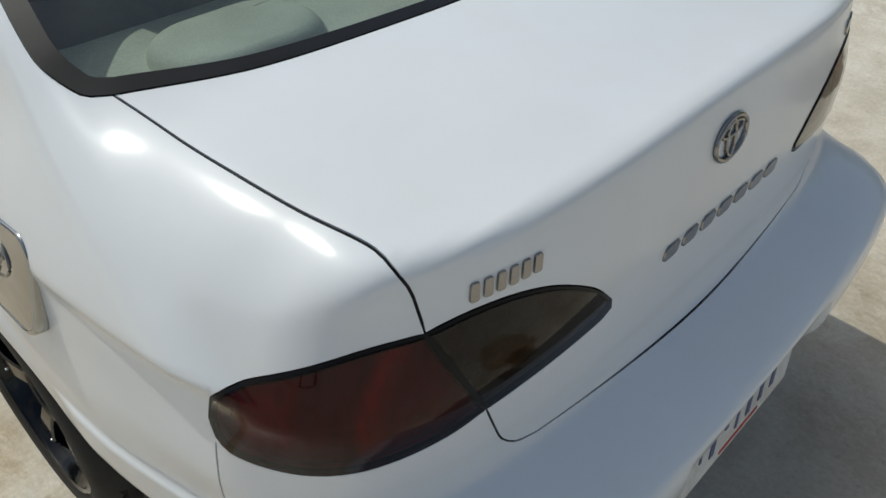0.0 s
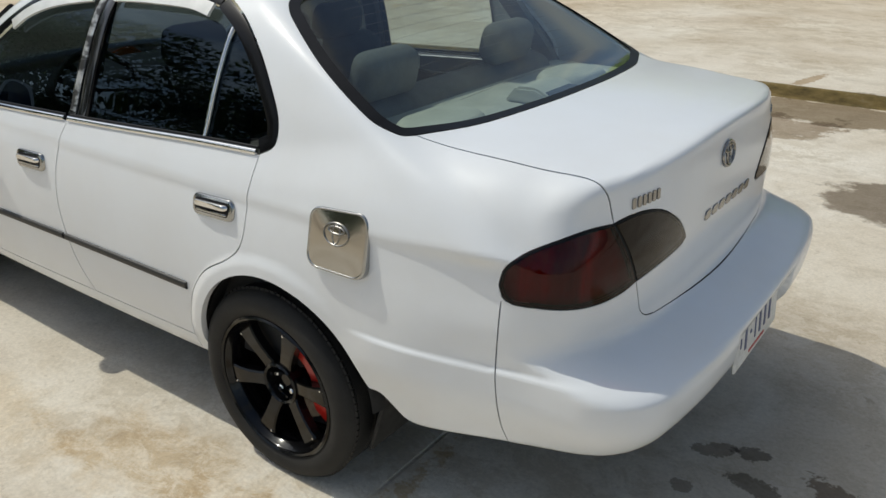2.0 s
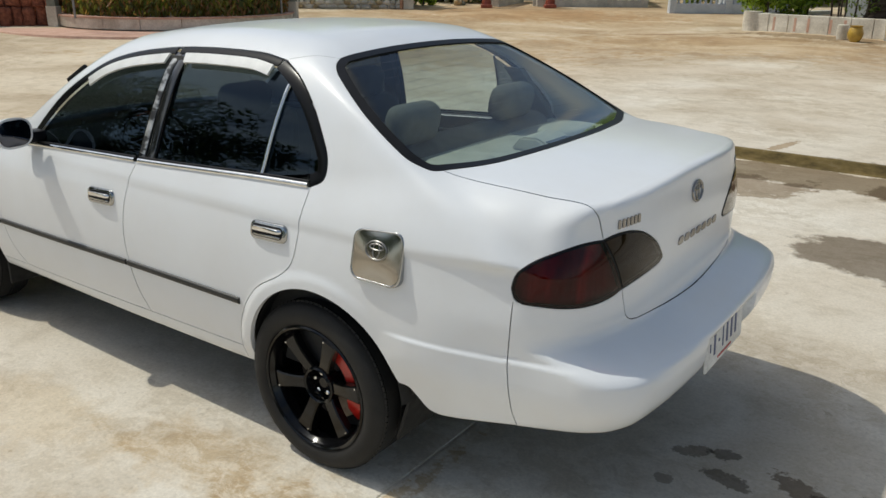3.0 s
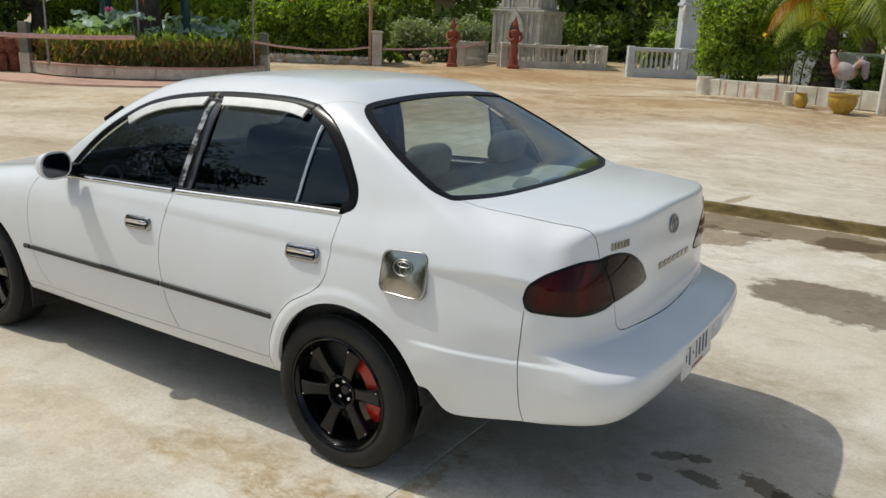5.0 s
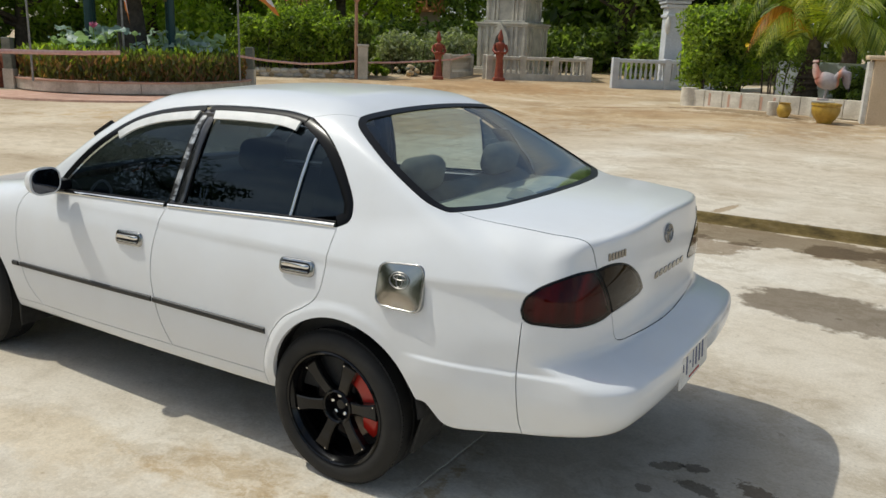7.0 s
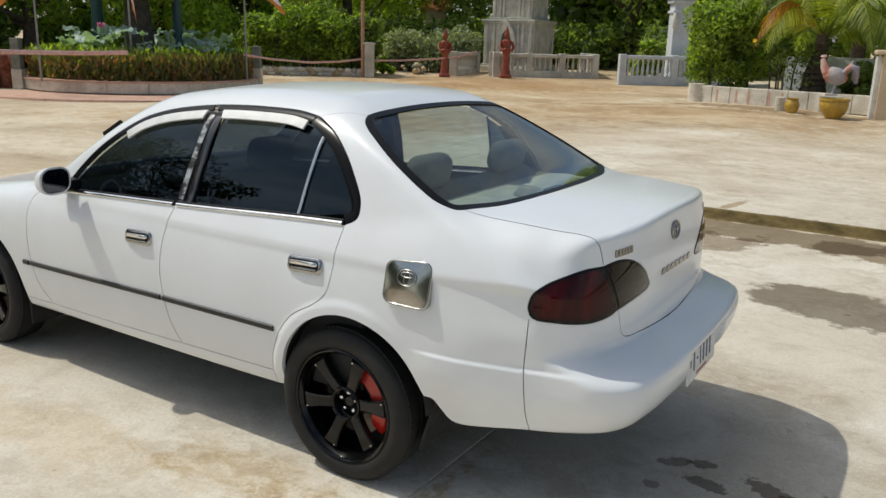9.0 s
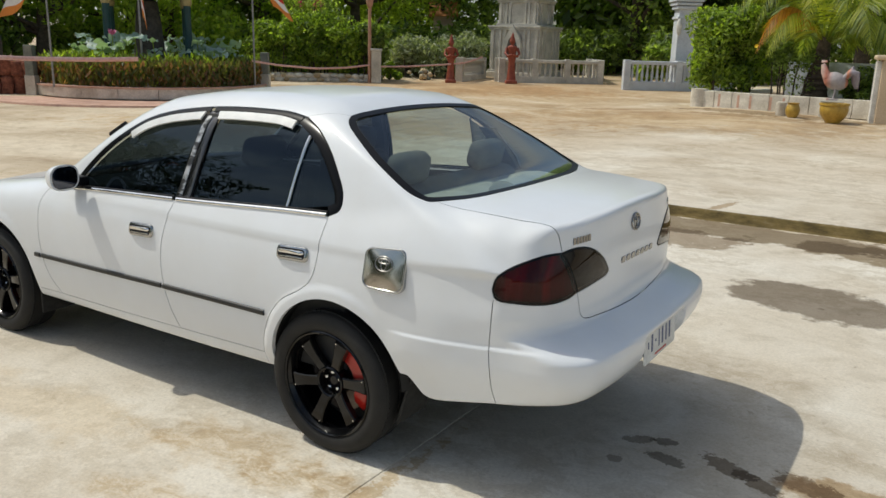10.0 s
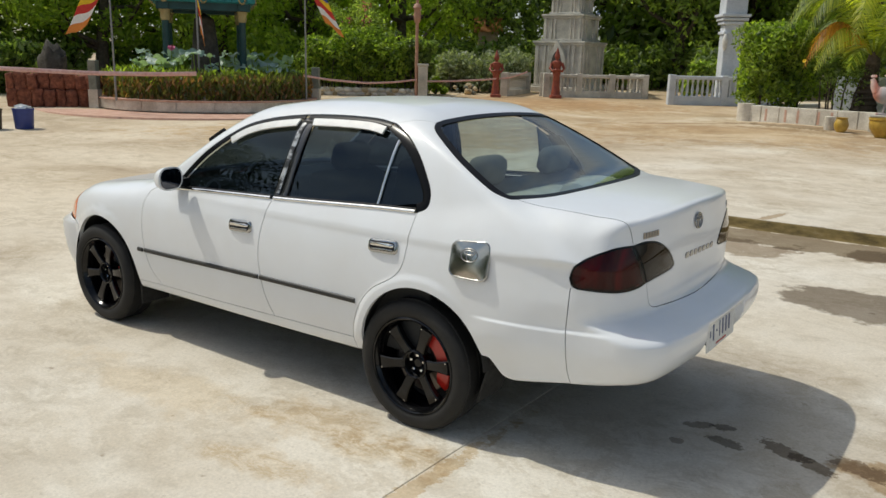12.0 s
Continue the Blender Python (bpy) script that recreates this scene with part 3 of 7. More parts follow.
def panel(name, loop, chart, material, parent, label="", gap=0.0026, flange=0.02, lift=0.0, step=0.022, mirror=False, clear=None):
    """A piece of the skin inside a closed line, its edge turned inwards; with mirror, its twin on the right side too."""
    loop = np.asarray(loop)
    flat = to_flat(loop, chart)
    keep = np.linalg.norm(flat - np.roll(flat, 1, 0), axis=1) > 1e-4
    loop, flat = loop[keep], flat[keep]
    area = np.sum(flat[:, 0] * np.roll(flat[:, 1], -1) - np.roll(flat[:, 0], -1) * flat[:, 1])
    if area < 0:
        loop, flat = loop[::-1], flat[::-1]
    if gap:
        along = np.roll(flat, -1, 0) - np.roll(flat, 1, 0)
        along /= np.linalg.norm(along, axis=1)[:, None] + 1e-9
        flat = flat + gap * np.stack([-along[:, 1], along[:, 0]], -1)
        loop = from_flat(flat, chart)
    n = len(flat)
    lo, hi = flat.min(0), flat.max(0)
    gx, gy = np.meshgrid(np.arange(lo[0], hi[0], step), np.arange(lo[1], hi[1], step))
    gx[1::2] += step / 2
    grid = np.stack([gx.ravel(), gy.ravel()], -1)
    grid = grid[in_polygon(grid, flat)]
    if len(grid):
        near = np.min(np.linalg.norm(grid[:, None, :] - flat[None, ::2, :], axis=2), axis=1)
        grid = grid[near > 0.6 * step]
    pts = np.concatenate([flat, grid])
    out, _, tris, orig, _, _ = delaunay_2d_cdt([Vector(q) for q in pts], [(i, (i + 1) % n) for i in range(n)], [], 1, 1e-7)
    out = np.array([(v.x, v.y) for v in out])
    place = from_flat(out, chart)
    for k, ids in enumerate(orig):
        if ids and ids[0] < n:
            place[k] = loop[ids[0]]
    mid = np.array([out[list(t)].mean(0) for t in tris])
    inside = in_polygon(mid, flat)
    tris = [t for t, ok in zip(tris, inside) if ok and len(set(t)) == 3]
    nrm = skin_normal(place)
    verts = place + nrm * lift
    faces = []
    for t in tris:
        t = list(t)
        f = np.cross(verts[t[1]] - verts[t[0]], verts[t[2]] - verts[t[0]])
        faces.append(tuple(t) if np.dot(f, nrm[t[0]]) > 0 else tuple(t[::-1]))
    if flange:
        count = {}
        for t in faces:
            for a, b in ((t[0], t[1]), (t[1], t[2]), (t[2], t[0])):
                count[(a, b)] = 1
        rim = [e for e in count if (e[1], e[0]) not in count]
        extra_v, extra_n, extra_f = [], [], []
        base = len(verts)
        for a, b in rim:
            outward = np.cross(verts[b] - verts[a], nrm[a])
            outward /= np.linalg.norm(outward) + 1e-9
            k = base + len(extra_v)
            extra_v += [verts[a], verts[b], verts[b] - nrm[b] * flange, verts[a] - nrm[a] * flange]
            extra_n += [outward] * 4
            extra_f.append((k + 1, k, k + 3, k + 2))
        verts, nrm = np.concatenate([verts, extra_v]), np.concatenate([nrm, extra_n])
        faces = faces + extra_f
    made = [mesh_object(name, verts, faces, material, parent, label, nrm)]
    if mirror:
        flip = np.array([1.0, -1.0, 1.0])
        made.append(mesh_object(name, verts * flip, [f[::-1] for f in faces], material, mirror if mirror is not True else parent, label, nrm * flip))
    return made if mirror else made[0]


def mirrored(line):
    return (np.asarray(line) * np.array([1.0, -1.0, 1.0]))[::-1]


def strip(name, line, width, thick, material, parent, label="", lift=0.0, mirror=None, up=(0, 0, 1)):
    """A rounded moulding that follows a line on the skin."""
    line = np.asarray(line)
    nrm = skin_normal(line)
    way = np.gradient(line, axis=0)
    way /= np.linalg.norm(way, axis=1)[:, None]
    across = np.cross(nrm, way)
    prof = [(-0.5, -0.6), (-0.5, 0.45), (-0.34, 0.9), (0.0, 1.0), (0.34, 0.9), (0.5, 0.45), (0.5, -0.6)]
    m = len(prof)
    verts = np.concatenate([[line[i] + across[i] * width * a + nrm[i] * (thick * b + lift) for a, b in prof] for i in range(len(line))])
    faces = [(i * m + k, i * m + k + 1, (i + 1) * m + k + 1, (i + 1) * m + k) for i in range(len(line) - 1) for k in range(m - 1)]
    faces += [tuple(range(m)), tuple(range((len(line) - 1) * m, len(line) * m))[::-1]]
    made = []
    for sign, owner in ((1, parent), (-1, mirror)):
        if owner is None:
            continue
        bm = bmesh.new()
        vs = [bm.verts.new((v[0], v[1] * sign, v[2])) for v in verts]
        for f in faces:
            bm.faces.new([vs[i] for i in f])
        made.append(part(name, bm, material, owner, label, True, 50))
    return made


# ---------------------------------------------------------------- seam lines of the bodywork


def arch(cx, a0, a1, r=ARCH_R, cz=ARCH_Z, n=30):
    return flank(*[(cx + ARCH_X + r * math.cos(radians(a)), cz + r * math.sin(radians(a))) for a in np.linspace(a0, a1, n)])


BELT = chain(flank((-1.80, 0.912), (-1.66, 0.921), (-0.92, 0.955), (-0.27, 0.988), (-0.02, 0.998)))
def belt_from(x0, x1):
    k = (BELT[:, 0] >= min(x0, x1) - 1e-6) & (BELT[:, 0] <= max(x0, x1) + 1e-6)
    line = BELT[k]
    return line if x1 > x0 else line[::-1]


DOOR_A = chain(flank((-1.80, 0.912), (-1.90, 0.905), (-1.955, 0.87), (-1.975, 0.76), (-1.978, 0.64), (-1.966, 0.541), (-1.93, 0.43), (-1.85, 0.338)))
DOOR_B = chain(flank((-0.925, 0.955), (-0.955, 0.85), (-0.975, 0.74), (-0.978, 0.636), (-0.95, 0.48), (-0.895, 0.352)))
DOOR_C = chain(flank((-0.02, 0.998), (-0.030, 0.90), (-0.042, 0.79), (-0.066, 0.735), (-0.12, 0.69), (-0.221, 0.63), (-0.29, 0.55), (-0.33, 0.46), (-0.352, 0.362)))
SILL_TOP = chain(flank((-1.85, 0.338), (-1.4, 0.343), (-0.895, 0.352), (-0.352, 0.362)))
SEAM = chain(flank((0.745, 0.384), (0.741, 0.45), (0.742, 0.60), (0.745, 0.72), (0.746, 0.80)))
LAMP_TIP = flank((0.738, 0.838))
LAMP_TOP = chain(LAMP_TIP, flank((0.745, 0.872), (0.765, 0.897)), np.array([(0.79, -0.745, 0.918), (0.841, -0.70, 0.943), (0.885, -0.652, 0.962), (0.927, -0.604, 0.973)]))
LAMP_LOW = chain(LAMP_TIP, flank((0.747, 0.812), (0.772, 0.798)), np.array([(0.811, -0.748, 0.792), (0.85, -0.716, 0.786), (0.89, -0.67, 0.782), (0.918, -0.62, 0.783), (0.938, -0.562, 0.790), (0.949, -0.518, 0.803)]))
LAMP_SEAM = chain(np.array([(0.927, -0.604, 0.973), (0.942, -0.562, 0.89), (0.949, -0.518, 0.803)]))
LAMP_TOP2 = chain(np.array([(0.927, -0.604, 0.973), (0.950, -0.55, 0.984), (0.964, -0.482, 0.977), (0.972, -0.413, 0.952), (0.975, -0.336, 0.902), (0.975, -0.288, 0.852)]))
LAMP_LOW2 = chain(np.array([(0.949, -0.518, 0.803), (0.960, -0.45, 0.812), (0.969, -0.372, 0.820), (0.973, -0.305, 0.827), (0.975, -0.286, 0.838), (0.975, -0.288, 0.852)]))
LID_SIDE = chain(above((0.414, -0.652), (0.45, -0.646), (0.55, -0.640), (0.65, -0.633), (0.75, -0.621), (0.853, -0.604)), np.array([(0.893, -0.595, 1.024), (0.909, -0.598, 1.0), (0.927, -0.604, 0.973)]))
LID_DROP = chain(np.array([(0.949, -0.518, 0.803)]), rear((-0.499, 0.751), (-0.482, 0.712), (-0.460, 0.692), (-0.42, 0.684)))
LID_LOW = chain(rear((-0.42, 0.684), (-0.2, 0.670), (0.0, 0.665), (0.2, 0.670), (0.42, 0.684)))
GLASS_LOW = chain(above((0.414, -0.652), (0.485, -0.46), (0.525, -0.2), (0.533, 0.0), (0.525, 0.2), (0.485, 0.46), (0.414, 0.652)))
GLASS_SIDE = chain(above((0.414, -0.652), (0.39, -0.683), (0.31, -0.700), (0.127, -0.662), (-0.05, -0.586), (-0.10, -0.548), (-0.122, -0.505)))
GLASS_TOP = chain(above((-0.122, -0.505), (-0.130, -0.25), (-0.132, 0.0), (-0.130, 0.25), (-0.122, 0.505)))
FRAME_REAR = chain(flank((-0.02, 0.998), (0.026, 1.026), (0.026, 1.085), (-0.010, 1.146), (-0.09, 1.24), (-0.19, 1.314), (-0.30, 1.362)))
FRAME_TOP = chain(flank((-0.30, 1.362), (-0.42, 1.377), (-0.60, 1.380), (-0.77, 1.376), (-0.92, 1.366), (-1.12, 1.339), (-1.26, 1.303), (-1.37, 1.250), (-1.53, 1.147), (-1.655, 1.040), (-1.73, 0.965), (-1.80, 0.914)))
SHIELD_SIDE = chain(above((-1.95, -0.70), (-1.75, -0.665), (-1.55, -0.61), (-1.40, -0.555), (-1.33, -0.51)))
SHIELD_TOP = chain(above((-1.33, -0.51), (-1.36, -0.25), (-1.37, 0.0), (-1.36, 0.25), (-1.33, 0.51)))
COWL = chain(above((-1.95, -0.70), (-2.02, -0.45), (-2.06, 0.0), (-2.02, 0.45), (-1.95, 0.70)))


def build_shell(car):
    doors = {}
    # doors
    f = panel("front_door", np.concatenate([DOOR_A, SILL_TOP[(SILL_TOP[:, 0] < -0.9)], DOOR_B[::-1], belt_from(-0.93, -1.80)]), "side", PAINT, car, mirror=True)
    r = panel("rear_door", np.concatenate([DOOR_B, SILL_TOP[(SILL_TOP[:, 0] > -0.89)], DOOR_C[::-1], belt_from(-0.03, -0.92)]), "side", PAINT, car, mirror=True, step=0.015)
    doors["front"], doors["rear"] = f, r
    # quarter panels with the rear roof pillar
    quarter = np.concatenate([
        DOOR_C, chain(flank((-0.352, 0.362), (-0.340, 0.302))), arch(0, 186, 17), chain(flank((0.366, 0.441), (0.402, 0.436), (0.428, 0.395), (0.452, 0.362), (0.50, 0.347), (0.60, 0.361), (0.745, 0.384))),
        SEAM, LAMP_LOW[:8][::-1], LAMP_TOP, LID_SIDE[::-1], GLASS_SIDE, chain(GLASS_SIDE[-1:], FRAME_REAR[-1:]), FRAME_REAR[::-1]])
    panel("quarter_panel", quarter, "side", PAINT, car, gap=0.0016, mirror=True, step=0.010)
    panel("sill", np.concatenate([SILL_TOP, chain(flank((-0.352, 0.362), (-0.340, 0.302), (-0.6, 0.298), (-1.4, 0.292), (-2.08, 0.288), (-2.083, 0.33), (-1.85, 0.338)), curved=False)]), "side", PAINT, car, gap=0.0012, mirror=True)
    # boot lid and rear bumper
    left = np.concatenate([LID_SIDE, LAMP_TOP2, LAMP_LOW2[::-1], LID_DROP])
    lid = panel("boot_lid", np.concatenate([left, LID_LOW, mirrored(left), GLASS_LOW[::-1]]), "tail", PAINT, car, gap=0.0024, step=0.014)
    for line in (LID_SIDE, LAMP_SEAM, LID_DROP):
        strip("lid_seal", line, 0.013, 0.002, RUBBER, car, "black rubber seal in the lid gap", -0.0055, car)
    under = chain(flank((0.745, 0.384)), np.array([(0.97, -0.58, 0.424), (1.04, -0.3, 0.434), (1.06, 0.0, 0.434), (1.04, 0.3, 0.434), (0.97, 0.58, 0.424)]), mirrored(flank((0.745, 0.384))))
    top_l = np.concatenate([SEAM, LAMP_LOW, LID_DROP])
    bumper = panel("rear_bumper", np.concatenate([top_l, LID_LOW, mirrored(top_l), under[::-1]]), "side", PAINT, car, gap=0.0014, step=0.011)
    # roof
    roof_l = np.concatenate([FRAME_TOP[FRAME_TOP[:, 0] > -1.30][::-1], chain(FRAME_TOP[:1], GLASS_SIDE[-1:])])
    front_l = chain(SHIELD_TOP[:1], roof_l[:1])
    panel("roof", np.concatenate([front_l, roof_l, GLASS_TOP, mirrored(roof_l), mirrored(front_l), SHIELD_TOP[::-1]]), "top", PAINT, car, gap=0.0, flange=0.012)
    pillar = np.concatenate([SHIELD_SIDE, front_l, FRAME_TOP[FRAME_TOP[:, 0] <= -1.30], chain(FRAME_TOP[-1:], SHIELD_SIDE[:1])])
    strip("windscreen_seal", SHIELD_SIDE[(SHIELD_SIDE[:, 0] > -1.60) & (SHIELD_SIDE[:, 0] < -1.50)], 0.03, 0.02, RUBBER, car, "black windscreen edge trim", 0.0, car)
    panel("windscreen_pillar", pillar, "side", PAINT, car, gap=0.0, mirror=True)
    # front: wings, bonnet, bumper
    hood_l = chain(above((-1.97, -0.69), (-2.3, -0.665), (-2.7, -0.63), (-3.0, -0.56), (-3.12, -0.45)))
    hood_f = chain(above((-3.12, -0.45), (-3.17, -0.2), (-3.18, 0.0), (-3.17, 0.2), (-3.12, 0.45)))
    panel("bonnet", np.concatenate([hood_l, hood_f, mirrored(hood_l), chain(mirrored(hood_l)[-1:], COWL[::-1], hood_l[:1])]), "top", PAINT, car)
    lamp_edge = chain(flank((-2.795, 0.60), (-2.752, 0.70)), hood_l[np.argmin(abs(hood_l[:, 0] + 2.73))])
    wing = np.concatenate([
        chain(FRAME_TOP[-1:], DOOR_A[:1]), DOOR_A, chain(flank((-1.85, 0.338), (-2.083, 0.33), (-2.084, 0.335)), curved=False), arch(AXLE, 0, 152),
        chain(flank((-2.717, 0.501), (-2.74, 0.575), (-2.795, 0.60)), curved=False), lamp_edge, hood_l[hood_l[:, 0] > -2.73][::-1], chain(hood_l[:1], FRAME_TOP[-1:])])
    panel("front_wing", wing, "side", PAINT, car, mirror=True)
    nose_top = chain(flank((-2.717, 0.501), (-2.74, 0.575), (-2.795, 0.60)), curved=False)
    nose = np.array([(-3.12, -0.5, 0.60), (-3.2, -0.25, 0.60), (-3.22, 0, 0.60), (-3.2, 0.25, 0.60), (-3.12, 0.5, 0.60)])
    nose_edge = chain(nose_top[-1:], nose, mirrored(nose_top[-1:]))
    base = chain(arch(AXLE, 190, 190, n=1), np.array([(-2.95, -0.68, 0.24), (-3.1, -0.4, 0.24), (-3.15, 0, 0.24), (-3.1, 0.4, 0.24), (-2.95, 0.68, 0.24)]), mirrored(arch(AXLE, 190, 190, n=1)))
    n_l = np.concatenate([arch(AXLE, 152, 190)[::-1], nose_top])
    panel("front_bumper", np.concatenate([n_l, nose_edge, mirrored(n_l), base[::-1]]), "side", PAINT, car, step=0.03)
    lamp = np.concatenate([lamp_edge, chain(lamp_edge[-1:], hood_l[hood_l[:, 0] < -2.75], nose[:1] * [1, 1, 1.1], nose[:1], nose_top[-1:])])
    panel("headlamp", lamp, "side", AMBER, car, "amber and clear front lamp", step=0.03, mirror=True)
    # glass
    ring = np.concatenate([GLASS_LOW, mirrored(GLASS_SIDE)[::-1], GLASS_TOP[::-1], GLASS_SIDE[::-1]])
    rear_glass(car, ring)
    ws = np.concatenate([SHIELD_SIDE, SHIELD_TOP, mirrored(SHIELD_SIDE), COWL[::-1]])
    panel("windscreen", ws, "top", REARGLASS, car, "clear windscreen", gap=0.004, flange=0, lift=-0.004, step=0.04)
    return doors, lid, bumper


def inner_loop(loop, chart, d):
    flat = to_flat(np.asarray(loop), chart)
    keep = np.linalg.norm(flat - np.roll(flat, 1, 0), axis=1) > 1e-4
    flat = flat[keep]
    area = np.sum(flat[:, 0] * np.roll(flat[:, 1], -1) - np.roll(flat[:, 0], -1) * flat[:, 1])
    k = 5
    along = np.roll(flat, -k, 0) - np.roll(flat, k, 0)
    along /= np.linalg.norm(along, axis=1)[:, None] + 1e-9
    flat = flat + math.copysign(d, area) * np.stack([-along[:, 1], along[:, 0]], -1)
    return flat


def band(name, loop, chart, width, material, parent, label="", lift=0.0, mirror=None):
    """A flat border of the given width inside a closed line on the skin."""
    flat0, flat1 = inner_loop(loop, chart, 0.0), inner_loop(loop, chart, width)
    a, b = from_flat(flat0, chart), from_flat(flat1, chart)
    na, nb = skin_normal(a), skin_normal(b)
    n = len(a)
    verts = np.concatenate([a + na * (lift - 0.006), a + na * lift, b + nb * (lift + 0.001), b + nb * (lift - 0.006)])
    faces = []
    for i in range(n):
        j = (i + 1) % n
        for r in range(3):
            faces.append((r * n + i, r * n + j, (r + 1) * n + j, (r + 1) * n + i))
    for sign, owner in ((1, parent), (-1, mirror)):
        if owner is not None:
            bm = bmesh.new()
            vs = [bm.verts.new((v[0], v[1] * sign, v[2])) for v in verts]
            for f in faces:
                try:
                    bm.faces.new([vs[i] for i in f])
                except ValueError:
                    pass
            part(name, bm, material, owner, label, True, 40)


def rear_glass(car, ring):
    glass = panel("rear_window", ring, "top", REARGLASS, car, "tinted rear window with heating lines", gap=0.003, flange=0, lift=-0.003, step=0.03)
    for k in range(13):
        a = on_skin(np.linspace(GLASS_SIDE[-1] + [0.06 + 0.036 * k, 0.0, 0.0], (GLASS_SIDE[-1] + [0.06 + 0.036 * k, 0.0, 0.0]) * [1, -1, 1], 25) * [1, 0.86 + 0.018 * k, 1])
        a = above(*a[:, :2])
        strip("heating_line", a, 0.0006, 0.0004, HEATLINE, glass, "", -0.005, None)
    band("window_seal", ring, "top", 0.029, RUBBER, glass, "black rubber window surround", 0.002)


HEATLINE = plain("brown_heater_print", (0.16, 0.12, 0.09), 0.6)
AMBER = plain("amber_lamp_plastic", (0.75, 0.16, 0.02), 0.15, 0.0, 0.6)
car = thing("car", "white four-door saloon car with black wheels and dark lamps", "car")
doors, boot_lid, rear_bumper = build_shell(car)


# ---------------------------------------------------------------- wheels
def build_wheel(parent, x, side):
    """Tyre, rim, brake disc and caliper; side -1 is the left flank. The axle runs along y."""
    m = pose(x, side * 0.83, TYRE_R - 0.003, 90 if side < 0 else -90, 0, 0)
    wheel = new("wheel")
    wheel.parent = parent
    R = TYRE_R
    bm = bmesh.new()
    lathe(bm, [(0.218, -0.02), (0.226, -0.008), (0.236, 0.000), (0.262, 0.006), (0.284, 0.000), (0.298, -0.012), (R - 0.001, -0.030), (R, -0.05),
               (R, -0.098), (R - 0.006, -0.1), (R - 0.006, -0.106), (R, -0.108), (R, -0.165), (0.297, -0.188), (0.27, -0.2), (0.222, -0.19)], 72, m)
    tyre = part("tyre", bm, TYRE, wheel, "dusty low-profile black tyre", True, 40)
    bm = bmesh.new()
    for k in range(90):
        a = 2 * math.pi * k / 90
        t = m @ pose(0, 0, 0, 0, 0, math.degrees(a)) @ pose(R - 0.003, 0, -0.038, 0, 20, 0)
        box(bm, (-0.006, -0.008, -0.022), (0.0036, 0.008, 0.010), 0, 1, t)
    part("tread", bm, TYRE, tyre)
    bm = bmesh.new()
    lathe(bm, [(0.222, -0.19), (0.205, -0.18), (0.200, -0.06), (0.204, -0.022), (0.214, -0.012), (0.216, -0.003), (0.222, 0.001), (0.228, -0.003), (0.229, -0.012)], 72, m)
    part("rim", bm, RIM, wheel, "gloss black rim barrel with a raised lip", True, 40)
    for k in range(6):
        t = m @ pose(0, 0, 0, 0, 0, 60 * k + 9)
        bm = bmesh.new()
        rows = [(0.056, 0.026, -0.036), (0.085, 0.0225, -0.030), (0.125, 0.0235, -0.024), (0.165, 0.028, -0.020), (0.190, 0.033, -0.020), (0.200, 0.034, -0.030), (0.206, 0.033, -0.060)]
        rings = []
        for r, w, h in rows:
            rings.append([bm.verts.new(t @ Vector((r, yy, hh))) for yy, hh in ((-w, h - 0.03), (-w, h - 0.004), (-w + 0.005, h), (w - 0.005, h), (w, h - 0.004), (w, h - 0.03))])
        for a, b in zip(rings, rings[1:]):
            for i in range(6):
                bm.faces.new((a[i], a[(i + 1) % 6], b[(i + 1) % 6], b[i]))
        bm.faces.new(rings[0]), bm.faces.new(rings[-1][::-1])
        spoke = part("spoke", bm, RIM, wheel, "", True, 30)
        bm = bmesh.new()
        lathe(bm, [(0.0, 0.005), (0.003, 0.004), (0.004, 0.0), (0.004, -0.006)], 8, t @ pose(0.186, 0.022, -0.021))
        part("rim_bolt", bm, CHROME, spoke, "bright rim bolt", True, 40)
    bm = bmesh.new()
    lathe(bm, [(0.0, -0.056), (0.018, -0.056), (0.024, -0.060), (0.030, -0.068), (0.046, -0.068), (0.052, -0.040), (0.056, -0.030), (0.062, -0.026), (0.068, -0.030), (0.070, -0.042), (0.070, -0.09), (0.0, -0.09)], 40, m)
    part("hub", bm, RIM, wheel, "", True, 30)
    for k in range(5):
        t = m @ pose(0, 0, 0, 0, 0, 72 * k + 20) @ pose(0.038, 0, -0.062)
        bm = bmesh.new()
        lathe(bm, [(0.0, 0.012), (0.006, 0.012), (0.009, 0.009), (0.0095, -0.004)], 6, t)
        part("wheel_nut", bm, CHROME, wheel, "chrome wheel nut")
    bm = bmesh.new()
    lathe(bm, [(0.06, -0.10), (0.145, -0.10), (0.147, -0.105), (0.145, -0.125), (0.06, -0.125)], 48, m)
    part("brake_disc", bm, STEEL, wheel, "worn steel brake disc", True, 30)
    bm = bmesh.new()
    start = -36 if x > -1 else -8
    n = 14
    rings = []
    for i in range(n + 1):
        a = radians(start + (116 if x > -1 else 40) * i / n)
        e = 0.012 * (1 - min(1, min(i, n - i) / 2))
        rings.append([bm.verts.new(m @ Vector((r * math.cos(a), r * math.sin(a), h))) for r, h in ((0.100 + e, -0.080), (0.112 + e, -0.060 - e), (0.172 - e, -0.060 - e), (0.188 - e, -0.075), (0.188 - e, -0.13), (0.100 + e, -0.13))])
    for a, b in zip(rings, rings[1:]):
        for i in range(6):
            bm.faces.new((a[i], b[i], b[(i + 1) % 6], a[(i + 1) % 6]))
    bm.faces.new(rings[0]), bm.faces.new(rings[-1][::-1])
    part("brake_caliper", bm, REDPAINT, wheel, "red painted brake caliper", True, 35)
    bm = bmesh.new()
